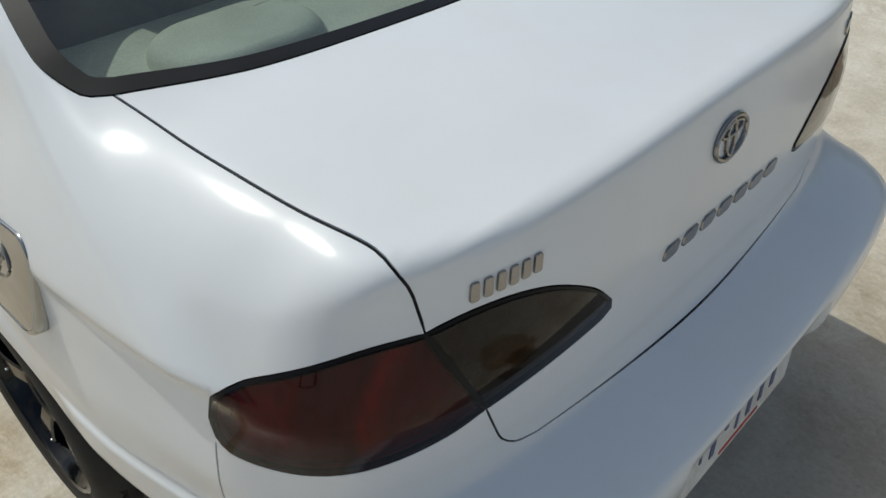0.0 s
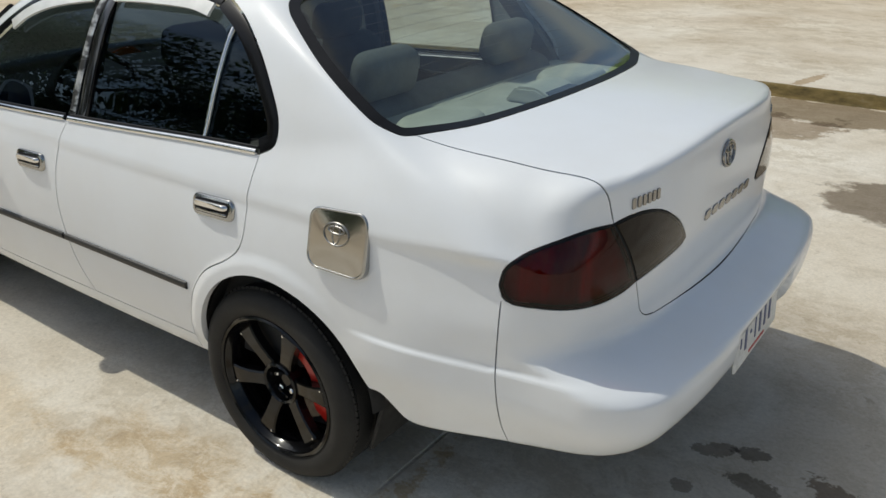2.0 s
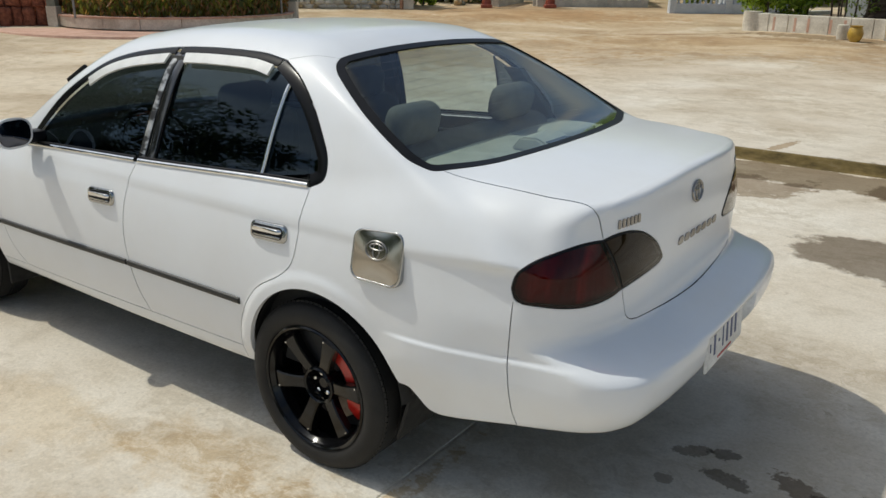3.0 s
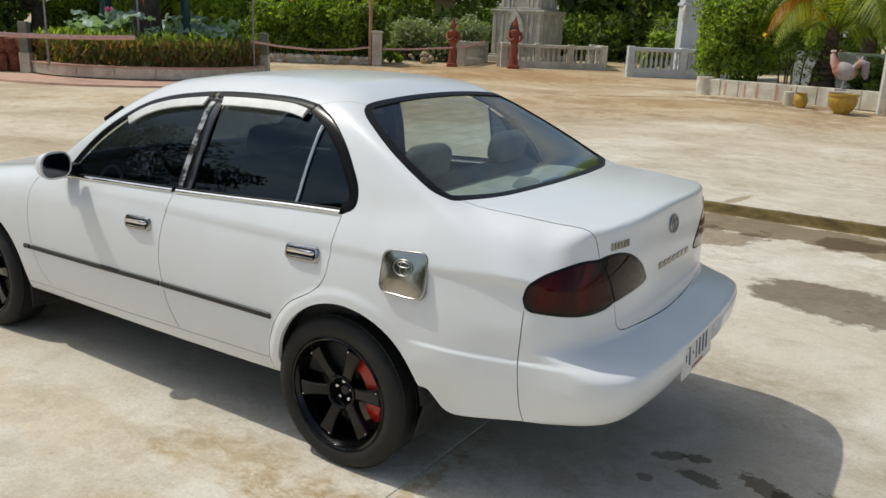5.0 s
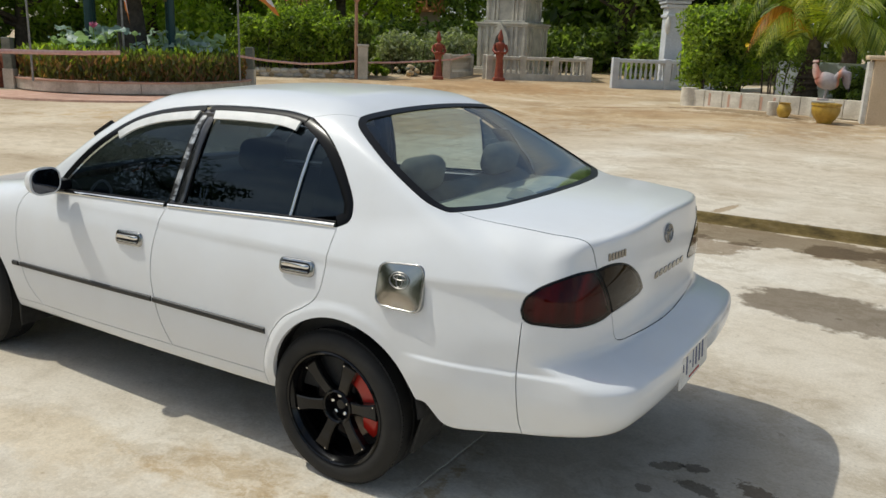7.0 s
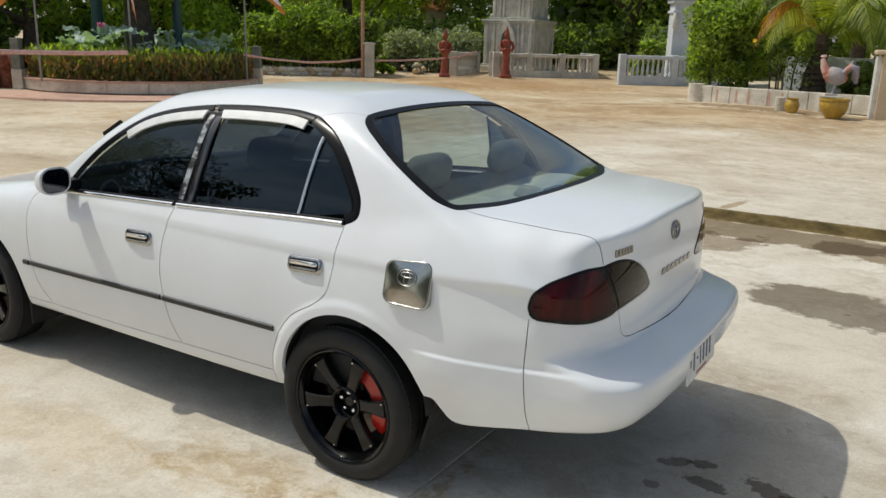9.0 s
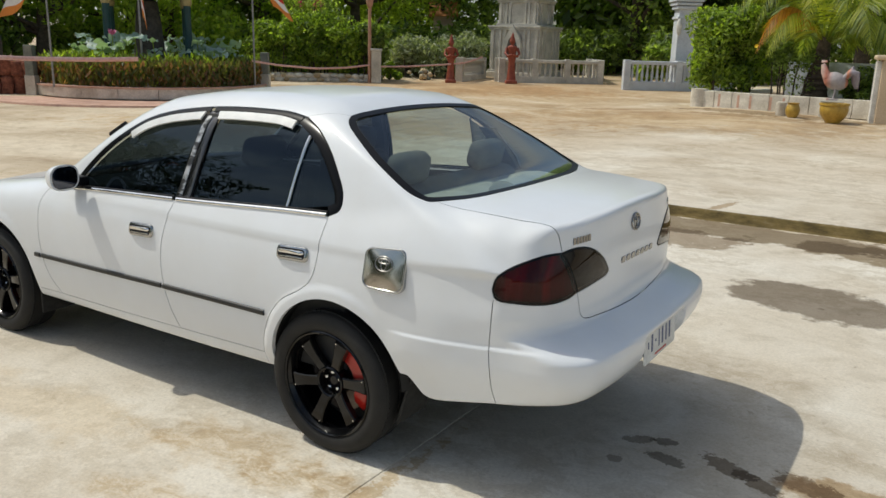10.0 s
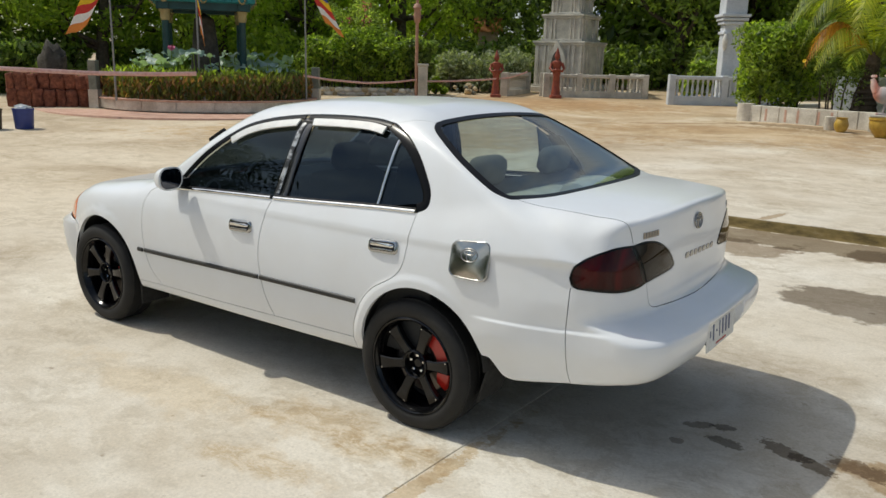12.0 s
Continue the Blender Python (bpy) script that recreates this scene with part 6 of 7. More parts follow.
def build_bed():
    z = ground_at(-15.0, 9.5) - 0.02
    bed = thing("round_planter", "round raised flower bed with a pale low wall", "planter", at=(*BED, z))
    for k in range(20):
        bm = bmesh.new()
        lathe(bm, [(2.86, 0.0), (2.86, 0.06), (3.0, 0.06), (3.0, 0.30), (2.72, 0.30), (2.72, 0.0), (2.86, 0.0)], 5, pose(0, 0, 0, 0, 0, 18 * k), 17.75)
        part("wall_block", bm, PALEPLASTER, bed, "", True, 30)
    bm = bmesh.new()
    lathe(bm, [(3.03, 0.30), (3.03, 0.34), (2.66, 0.34), (2.66, 0.30)], 64)
    part("coping", bm, REDPAVE, bed, "reddish coping", True, 30)
    bm = bmesh.new()
    lathe(bm, [(0.0, 0.30), (2.7, 0.28)], 48)
    part("soil", bm, SOIL, bed)
    # red apron round it
    bm = bmesh.new()
    lathe(bm, [(2.9, 0.03), (4.55, 0.02), (4.6, -0.10)], 64)
    part("apron", bm, REDPAVE, bed, "red paved apron", True, 30)
    for x, y, h, w in ((-18.05, 8.55, 1.25, 0.11), (-14.98, 13.66, 1.10, 0.11)):
        post = thing("concrete_post", "mossy grey concrete post beside the round flower bed", "post", "posts round the bed", at=(x, y, ground_at(x, y) - 0.02), turn=33)
        bm = box(bmesh.new(), (-w, -w, 0), (w, w, h), 0.02)
        part("shaft", bm, GREENSTONE, post)
        # paler lower part: the sunlit stretch of the post put into colour
        part("foot", box(bmesh.new(), (-w - 0.02, -w - 0.02, 0), (w + 0.02, w + 0.02, 0.5), 0.015), PALEPLASTER, post)
    rng = np.random.default_rng(5)
    for name, leaf, n, r0, r1, hh, size, label in (("bedding_plants", LEAF_GRASS, 9000, 1.9, 2.85, 0.72, 0.085, "dense green bedding plants"), ("bedding_flowers", LEAF_RUST, 3200, 2.2, 2.9, 0.68, 0.07, "rusty red bedding plants"), ("bedding_tops", LEAF_HEDGE, 1600, 1.9, 2.8, 0.82, 0.08, "green bedding shoots")):
        a, r = rng.random(n) * 2 * math.pi, r0 + (r1 - r0) * rng.random(n) ** 0.7
        hz = 0.34 + hh * rng.random(n) ** (0.9 if name != "bedding_tops" else 0.4) * (1 - 0.12 * (r - r0) / (r1 - r0))
        c = np.stack([r * np.cos(a), r * np.sin(a), hz], -1)
        lean = rng.normal(size=(n, 3)) * [0.45, 0.45, 0.3] + [0, 0, 1]
        lean /= np.linalg.norm(lean, axis=1)[:, None]
        side = np.cross(lean, rng.normal(size=(n, 3)))
        side /= np.linalg.norm(side, axis=1)[:, None]
        s = size * (0.7 + 0.8 * rng.random(n))[:, None]
        v = np.stack([c - lean * s, c + side * s * 0.35, c + lean * s, c - side * s * 0.35], 1).reshape(-1, 3)
        ob = leaf_mesh(name, v, np.arange(4 * n).reshape(-1, 4), leaf, None)
        ob.matrix_world = pose(*BED, z)
        tagged(ob, label + " filling the round bed", "plants", kind="stuff")
    # lotus leaves on stalks
    for k in range(92):
        a, r = rng.random() * 2 * math.pi, 1.0 + 1.3 * rng.random()
        h = 1.08 + 0.50 * rng.random()
        lotus_leaf(BED[0] + r * math.cos(a), BED[1] + r * math.sin(a), z, h, 0.12 + 0.12 * rng.random(), rng)
    lotus_flower(-16.35, 9.75, z, 1.66)
    return z


def lotus_leaf(x, y, z, h, r, rng):
    leaf = thing("lotus_plant", "blue-green lotus leaf on a thin stalk", "lotus", "lotus leaves in the bed", at=(x, y, z + 0.28))
    bm = bmesh.new()
    tube(bm, [(0, 0, 0), (0.03, 0.02, h * 0.5), (0, 0, h - 0.3)], 0.012, 5)
    part("stalk", bm, LEAF_HEDGE, leaf)
    bm = bmesh.new()
    n = 14
    tilt = pose(0, 0, h - 0.3, rng.normal() * 22, rng.normal() * 22, rng.random() * 360)
    mid = bm.verts.new(tilt @ Vector((0, 0, -0.03)))
    inner = [bm.verts.new(tilt @ Vector((0.55 * r * math.cos(2 * math.pi * k / n), 0.55 * r * math.sin(2 * math.pi * k / n), 0.0))) for k in range(n)]
    outer = [bm.verts.new(tilt @ Vector((r * math.cos(2 * math.pi * k / n), r * math.sin(2 * math.pi * k / n), 0.05 * math.sin(3 * 2 * math.pi * k / n + r * 40) - 0.01))) for k in range(n)]
    for k in range(n):
        j = (k + 1) % n
        bm.faces.new((mid, inner[k], inner[j])), bm.faces.new((inner[k], outer[k], outer[j], inner[j]))
    part("leaf", bm, LEAF_LOTUS, leaf, "", True, 60)


def lotus_flower(x, y, z, h):
    fl = thing("lotus_flower", "pink lotus flower above the leaves", "flower", at=(x, y, z + 0.28))
    part("stalk", tube(bmesh.new(), [(0, 0, 0), (0.02, 0, h - 0.38)], 0.012, 5), LEAF_HEDGE, fl)
    for k in range(9):
        t = pose(0.02, 0, h - 0.38, 0, 0, 40 * k) @ pose(0, 0, 0, 0, 28 + 14 * (k % 2), 0)
        bm = bmesh.new()
        a = [bm.verts.new(t @ Vector(p)) for p in ((0, 0, 0), (0.02, 0.045, 0.08), (0.0, 0, 0.17), (0.02, -0.045, 0.08), (-0.025, 0, 0.08))]
        for f in ((0, 1, 4), (1, 2, 4), (2, 3, 4), (3, 0, 4)):
            bm.faces.new([a[i] for i in f])
        part("petal", bm, PINK, fl, "", True, 60)


def build_shrine(z):
    sh = thing("shrine", "open teal shrine with dark columns and ochre capitals", "shrine", at=(-17.45, 11.7, z + 0.28), turn=52)
    sh.scale = (1.1, 1.1, 1.1)
    part("plinth", box(bmesh.new(), (-1.15, -1.15, 0.0), (1.15, 1.15, 0.45), 0.03), STONE, sh)
    for sx in (-0.92, 0.92):
        for sy in (-0.92, 0.92):
            bm = bmesh.new()
            lathe(bm, [(0.14, 0.45), (0.14, 0.55), (0.09, 0.6), (0.085, 1.9), (0.11, 1.98), (0.10, 2.06), (0.15, 2.2), (0.16, 2.34), (0.0, 2.34)], 12, Matrix.Translation((sx, sy, 0)))
            col = part("column", bm, DARKTEAL, sh, "dark teal column", True, 30)
            bm = bmesh.new()
            lathe(bm, [(0.10, 1.90), (0.12, 1.98), (0.11, 2.06), (0.16, 2.2), (0.17, 2.33), (0.0, 2.335)], 12, Matrix.Translation((sx, sy, 0)))
            part("capital", bm, OCHRE, col, "ochre carved capital", True, 30)
    for a in range(4):
        t = pose(0, 0, 0, 0, 0, 90 * a)
        part("beam", box(bmesh.new(), (-1.12, -1.06, 2.16), (1.12, -0.82, 2.36), 0.01, 1, t), DARKTEAL, sh, "dark teal beam")
        bm = bmesh.new()
        for k in range(14):
            box(bm, (-1.2 + 0.172 * k, -1.24, 2.36), (-1.2 + 0.172 * k + 0.15, -1.16, 2.82), 0.008, 1, t)
        box(bm, (-1.22, -1.17, 2.34), (1.22, -1.1, 2.84), 0.0, 1, t)
        part("roof_fascia", bm, TEAL, sh, "teal slatted fascia")
        for k in (-1, 0, 1):
            bm = bmesh.new()
            tube(bm, [t @ Vector((k * 0.92 + 0.075 * math.cos(u), -1.26, 2.44 + 0.11 * math.sin(u))) for u in np.linspace(0, 2 * math.pi, 17)], 0.022, 6, False)
            part("gilt_ring", bm, OCHRE, sh, "ochre oval ornament", True, 60)
    bm = bmesh.new()
    lathe(bm, [(1.75, 2.84), (1.7, 2.9), (1.1, 3.3), (0.5, 3.75), (0.12, 4.4), (0.0, 4.9)], 4, pose(0, 0, 0, 0, 0, 45))
    part("roof", bm, TEAL, sh, "teal stepped roof", False)
    bm = bmesh.new()
    lathe(bm, [(0.0, 0.45), (0.42, 0.45), (0.36, 0.9), (0.31, 1.5), (0.25, 2.0), (0.0, 2.15)], 20)
    part("stone_drum", bm, OLDSTONE, sh, "grey stone drum", True, 40)


def build_flag(x, y, z, h, top, fall, seed, label):
    """A pole with a hanging five-striped flag; fall: the way the cloth hangs from the pole."""
    fl = thing("flag_pole", label, "flag", "flags round the bed", at=(x, y, z))
    part("pole", tube(bmesh.new(), [(0, 0, 0), (0, 0, h)], [0.028, 0.02], 8), POLE, fl, "thin grey pole", True, 60)
    cloth = new("flag")
    cloth.parent, cloth["label"] = fl, "striped temple flag in blue, yellow, red, white and orange"
    rng = np.random.default_rng(seed)
    ph = rng.random() * 6
    L, W = 1.3, 0.95
    fx, fy = fall

    def at(u, v):
        drop = u * L
        out = v * W
        wave = 0.06 * math.sin(7 * u + 3 * v + ph) * v
        return Vector((fx * (out * 0.55 + drop * 0.42) - fy * wave, fy * (out * 0.55 + drop * 0.42) + fx * wave, top - drop * 0.86 - out * 0.34 + 0.05 * math.sin(5 * v + ph)))
    for s in range(5):
        bm = bmesh.new()
        grid = [[bm.verts.new(at((s + i / 4) / 5, j / 8)) for j in range(9)] for i in range(5)]
        for i in range(4):
            for j in range(8):
                bm.faces.new((grid[i][j], grid[i][j + 1], grid[i + 1][j + 1], grid[i + 1][j]))
        part("stripe", bm, FLAGS[s], cloth, "", True, 80)


def build_tape():
    for name, pts in (("barrier_tape", [(-18.2, 4.2, 1.30), (-16.84, 5.57, 1.26), (-15.75, 7.1, 1.19), (-15.0, 8.35, 1.19), (-14.5, 9.1, 1.22)]), ("barrier_tape", [(-14.4, 12.6, 1.18), (-14.75, 14.0, 1.05), (-14.65, 15.5, 0.95), (-14.8, 17.0, 0.96), (-15.0, 18.45, 1.03)]),
                      ("barrier_tape", [(-15.0, 18.6, 0.98), (-14.3, 19.6, 1.0), (-13.5, 20.6, 1.08), (-13.1, 21.5, 1.16), (-12.95, 22.4, 1.36)])):
        p = np.array(pts)
        out = []
        t = np.linspace(0, len(p) - 1, 24)
        for c in range(3):
            out.append(np.interp(t, np.arange(len(p)), p[:, c]))
        p = np.stack(out, -1)
        w = 0.05 if pts[0][0] < -18 else 0.03
        n = len(p)
        verts = np.concatenate([p + [0, 0, w], p - [0, 0, w], p + [0.006, 0.004, -w], p + [0.006, 0.004, w]])
        faces = [(r * n + i, r * n + i + 1, ((r + 1) % 4) * n + i + 1, ((r + 1) % 4) * n + i) for r in range(4) for i in range(n - 1)]
        tagged(mesh_object(name, verts, faces, TAPE), "faded red and white tape strung between posts", "tape", "barrier tapes")


def build_posts():
    p = thing("timber_post", "salmon painted timber post with a carved head", "post", at=(-15.1, 18.6, ground_at(-15.1, 18.6)))
    part("shaft", tube(bmesh.new(), [(0, 0, 0), (0, 0, 3.9)], [0.06, 0.05], 8), WOODPOST, p, "", True, 50)
    bm = bmesh.new()
    lathe(bm, [(0.05, 2.45), (0.10, 2.5), (0.13, 2.7), (0.10, 2.86), (0.15, 2.95), (0.11, 3.05), (0.05, 3.1)], 12)
    part("carved_head", bm, WOODPOST, p, "", True, 40)
    s = thing("stone_bollard", "short pale stone post", "bollard", at=(-14.93, 18.75, ground_at(-14.93, 18.75)), turn=36)
    part("block", box(bmesh.new(), (-0.16, -0.16, 0), (0.16, 0.16, 1.05), 0.02), STONE, s)
    part("cap", box(bmesh.new(), (-0.19, -0.19, 1.05), (0.19, 0.19, 1.13), 0.02), STONE, s)


# ---- laterite stack and drums
def build_laterite():
    w = thing("laterite_stack", "low wall of rough red laterite blocks", "stone wall", at=(-18.95, 7.98, ground_at(-18.95, 7.98) - 0.03), turn=46)
    rng = np.random.default_rng(8)
    for row in range(2):
        x = -1.18
        while x < 1.02:
            b = 0.20 + 0.20 * rng.random()
            h = 0.46 + 0.05 * rng.random()
            bm = bmesh.new()
            box(bm, (x, -0.22 + 0.16 * rng.random(), row * 0.48), (x + b - 0.012, 0.24, row * 0.48 + h - (0.20 * rng.random() if row == 1 else 0)), 0.03, 1)
            bmesh.ops.subdivide_edges(bm, edges=bm.edges, cuts=3, use_grid_fill=True)
            for v in bm.verts:
                v.co += Vector(noise.noise_vector(v.co * 5)) * 0.05 + Vector(noise.noise_vector(v.co * 17)) * 0.022
            part("laterite_block", bm, LATERITE, w, "", True, 50)
            x += b
    f = thing("carved_boulder", "weathered grey carved boulder behind the red wall", "boulder", at=(-20.7, 8.9, ground_at(-20.7, 8.9)))
    bm = bmesh.new()
    bmesh.ops.create_icosphere(bm, subdivisions=3, radius=0.5)
    for v in bm.verts:
        n = noise.noise(v.co * 4.5) * 1.4
        v.co = Vector((v.co.x * 0.9, v.co.y * 0.7, v.co.z * 1.3 + 0.95)) * (1 + 0.13 * n)
        v.co.z = max(0, v.co.z)
    part("stone", bm, OLDSTONE, f, "", True, 60)
    part("base", box(bmesh.new(), (-0.5, -0.4, 0), (0.5, 0.4, 0.5), 0.05), OLDSTONE, f)


def build_drums():
    for x, y, mt, lab in ((-14.55, 4.85, BLUEPLASTIC, "blue plastic bucket with foil on top"), (-14.85, 4.35, BROWNPLASTIC, "dark brown plastic bucket")):
        b = thing("bucket", lab, "bucket", "buckets on the yard", at=(x, y, ground_at(x, y)))
        b.scale = (0.82, 0.82, 0.9)
        bm = bmesh.new()
        lathe(bm, [(0.0, 0.0), (0.20, 0.0), (0.215, 0.02), (0.245, 0.42), (0.255, 0.42), (0.258, 0.46), (0.235, 0.46), (0.23, 0.40), (0.0, 0.38)], 28)
        part("bucket_body", bm, mt, b, "", True, 40)
        if mt is BLUEPLASTIC:
            rng = np.random.default_rng(3)
            bm = bmesh.new()
            bmesh.ops.create_icosphere(bm, subdivisions=3, radius=0.2)
            for v in bm.verts:
                v.co = Vector((v.co.x * 1.05, v.co.y * 1.05, 0.44 + v.co.z * 0.5)) + Vector(rng.normal(size=3)) * 0.014
            part("foil", bm, FOIL, b, "crumpled silver foil", False)


# ---- rubble wall and dry brush beside the hedge
def stone_lump(name, parent, at, size, rng, material):
    """One uneven stone."""
    bm = bmesh.new()
    bmesh.ops.create_icosphere(bm, subdivisions=2, radius=0.5)
    shift = Vector(rng.random(3) * 40)
    for v in bm.verts:
        v.co = Vector((v.co.x * size[0], v.co.y * size[1], v.co.z * size[2])) * (1 + 0.22 * noise.noise(v.co * 3 + shift)) + Vector(at)
    return part(name, bm, material, parent, "", True, 40)


def build_rubble_wall():
    a, b = Vector((-18.05, 16.4)), Vector((-15.0, 18.9))
    z = ground_at(-16.5, 17.6) - 0.03
    w = thing("rubble_wall", "low wall of pale uneven stones below the shrubs", "stone wall", at=(a.x, a.y, z), turn=math.degrees(math.atan2(b.y - a.y, b.x - a.x)))
    rng = np.random.default_rng(31)
    long = (b - a).length
    part("backing", box(bmesh.new(), (0, 0.06, 0), (long, 0.5, 0.27), 0.03), PALEPLASTER, w, "mortar backing")
    for row in range(2):
        x = 0.0
        while x < long - 0.1:
            d = 0.16 + 0.2 * rng.random()
            stone_lump("stone", w, (x + d / 2, 0.06 + 0.03 * rng.random(), 0.09 + 0.145 * row), (d * 1.05, 0.2, 0.17), rng, (PALEPLASTER, STONE, RUBBLE)[int(rng.random() * 3)])
            x += d


def build_brush():
    for k, (x, y, w, d, h, leaf, label) in enumerate(((-15.6, 22.6, 2.6, 1.4, 1.5, LEAF_BRUSH, "pale grey-green dry brush beside the stupa"), (-14.6, 23.6, 2.0, 1.2, 1.7, LEAF_BRUSH, "pale grey-green dry brush beside the stupa"),
                                                     (-16.7, 22.6, 1.6, 1.2, 1.2, LEAF_BRUSH, "pale grey-green dry brush beside the stupa"), (-15.75, 20.35, 1.1, 0.6, 0.62, LEAF_LIGHT, "clump of light green grass by the bollard"))):
        build_bush("shrub", x, y, w, d, h, 36, leaf, 640 + k, 2600, 0.09 if k < 3 else 0.06, label, "undergrowth")
    rng = np.random.default_rng(44)
    heap = thing("stone_heap", "small heap of pale broken stones near the statue", "stones", at=(-14.9, 21.2, ground_at(-14.9, 21.2)))
    for k in range(12):
        r = 0.06 + 0.10 * rng.random()
        stone_lump("stone", heap, (rng.normal() * 0.35, rng.normal() * 0.25, r * 0.7 + 0.10 * (k % 3)), (2 * r, 1.6 * r, 1.5 * r), rng, GREENSTONE if k % 2 else RUBBLE)
    # pink bracts over the shrubs
    rng = np.random.default_rng(52)
    vine = thing("bougainvillea", "sprawling shrub with magenta bracts behind the hedge", "shrub", at=(-18.6, 19.6, ground_at(-18.6, 19.6)))
    bm = bmesh.new()
    tips = []
    for k in range(9):
        e = Vector((rng.normal() * 0.9, rng.normal() * 0.6, 2.2 + 0.8 * rng.random()))
        tube(bm, [(0, 0, 0), (e.x * 0.3, e.y * 0.3, e.z * 0.6), tuple(e)], [0.03, 0.02, 0.008], 5)
        tips.append(tuple(e))
    part("stem", bm, BARK, vine, "", True, 60)
    v, f = leaf_cloud(rng, tips, [0.45] * 9, 1500, 0.07)
    leaf_mesh("foliage", v, f, LEAF_MID, vine)
    v, f = leaf_cloud(rng, tips[:5], [0.2] * 5, 240, 0.05)
    leaf_mesh("bracts", v, f, BRACT, vine, "magenta bracts")


# ---- stupa, statues and balustrades
def balustrade(name, a, b, h, material, label, posts, group, base_h=0.16):
    """A balustrade from a to b: plinth, rail, posts and turned balusters."""
    a, b = Vector((*a, ground_at(*a))), Vector((*b, ground_at(*b)))
    z = min(a.z, b.z) - 0.03
    length = (Vector((b.x, b.y)) - Vector((a.x, a.y))).length
    bal = thing(name, label, "balustrade", group, at=(a.x, a.y, z), turn=math.degrees(math.atan2(b.y - a.y, b.x - a.x)))
    part("plinth", box(bmesh.new(), (0, -0.12, 0), (length, 0.12, base_h + 0.1), 0.015), material, bal)
    part("rail", box(bmesh.new(), (-0.04, -0.13, h - 0.12), (length + 0.04, 0.13, h), 0.025), material, bal)
    spots = np.linspace(0, length, posts)
    for x in spots:
        part("post", box(bmesh.new(), (x - 0.11, -0.14, 0), (x + 0.11, 0.14, h + 0.03), 0.02), material, bal)
    step = length / (posts - 1)
    first = None
    for i in range(posts - 1):
        n = max(2, int((step - 0.3) / 0.15))
        for k in range(n):
            x = spots[i] + 0.11 + (step - 0.22) * (k + 0.5) / n
            if first is None:
                bm = bmesh.new()
                lo, hi = base_h + 0.1, h - 0.12
                s = hi - lo
                lathe(bm, [(0.045, lo), (0.045, lo + 0.06 * s), (0.028, lo + 0.12 * s), (0.052, lo + 0.34 * s), (0.045, lo + 0.5 * s), (0.024, lo + 0.78 * s), (0.045, lo + 0.92 * s), (0.045, hi)], 8)
                first = part("baluster", bm, material, bal, "", True, 40)
                first.location.x = x
            else:
                o = new("baluster", first.data)
                o.parent, o.location.x = bal, x
    return bal


def build_statue(x, y, h, turn):
    """A standing guardian with a tall head-dress, arms before the body, on a block."""
    bm = bmesh.new()
    box(bm, (-0.20, -0.20, 0), (0.20, 0.20, 0.14), 0.02)
    rows = [(0.15, 0.14), (0.17, 0.17), (0.135, 0.45), (0.115, 0.80), (0.15, 0.92), (0.125, 1.02), (0.14, 1.12), (0.185, 1.25), (0.17, 1.32), (0.06, 1.37), (0.055, 1.41), (0.095, 1.46), (0.10, 1.53), (0.085, 1.58), (0.07, 1.63), (0.05, 1.70), (0.025, 1.77), (0.0, 1.82)]
    lathe(bm, rows, 20)
    for v in bm.verts:
        if v.co.z > 0.15:
            v.co.y *= 0.78
    for s in (-1, 1):
        tube(bm, [(s * 0.18, 0, 1.27), (s * 0.25, -0.05, 1.08), (s * 0.17, -0.15, 0.98), (s * 0.03, -0.18, 1.04)], [0.06, 0.05, 0.045, 0.035], 8)
    bmesh.ops.scale(bm, vec=(h / 1.82,) * 3, verts=bm.verts)
    ob = part("statue", bm, REDSTATUE, None, "", True, 50)
    ob.matrix_world = pose(x, y, ground_at(x, y) - 0.02, 0, 0, turn)
    tagged(ob, "red-brown painted guardian statue on a block", "statue", "guardian statues")


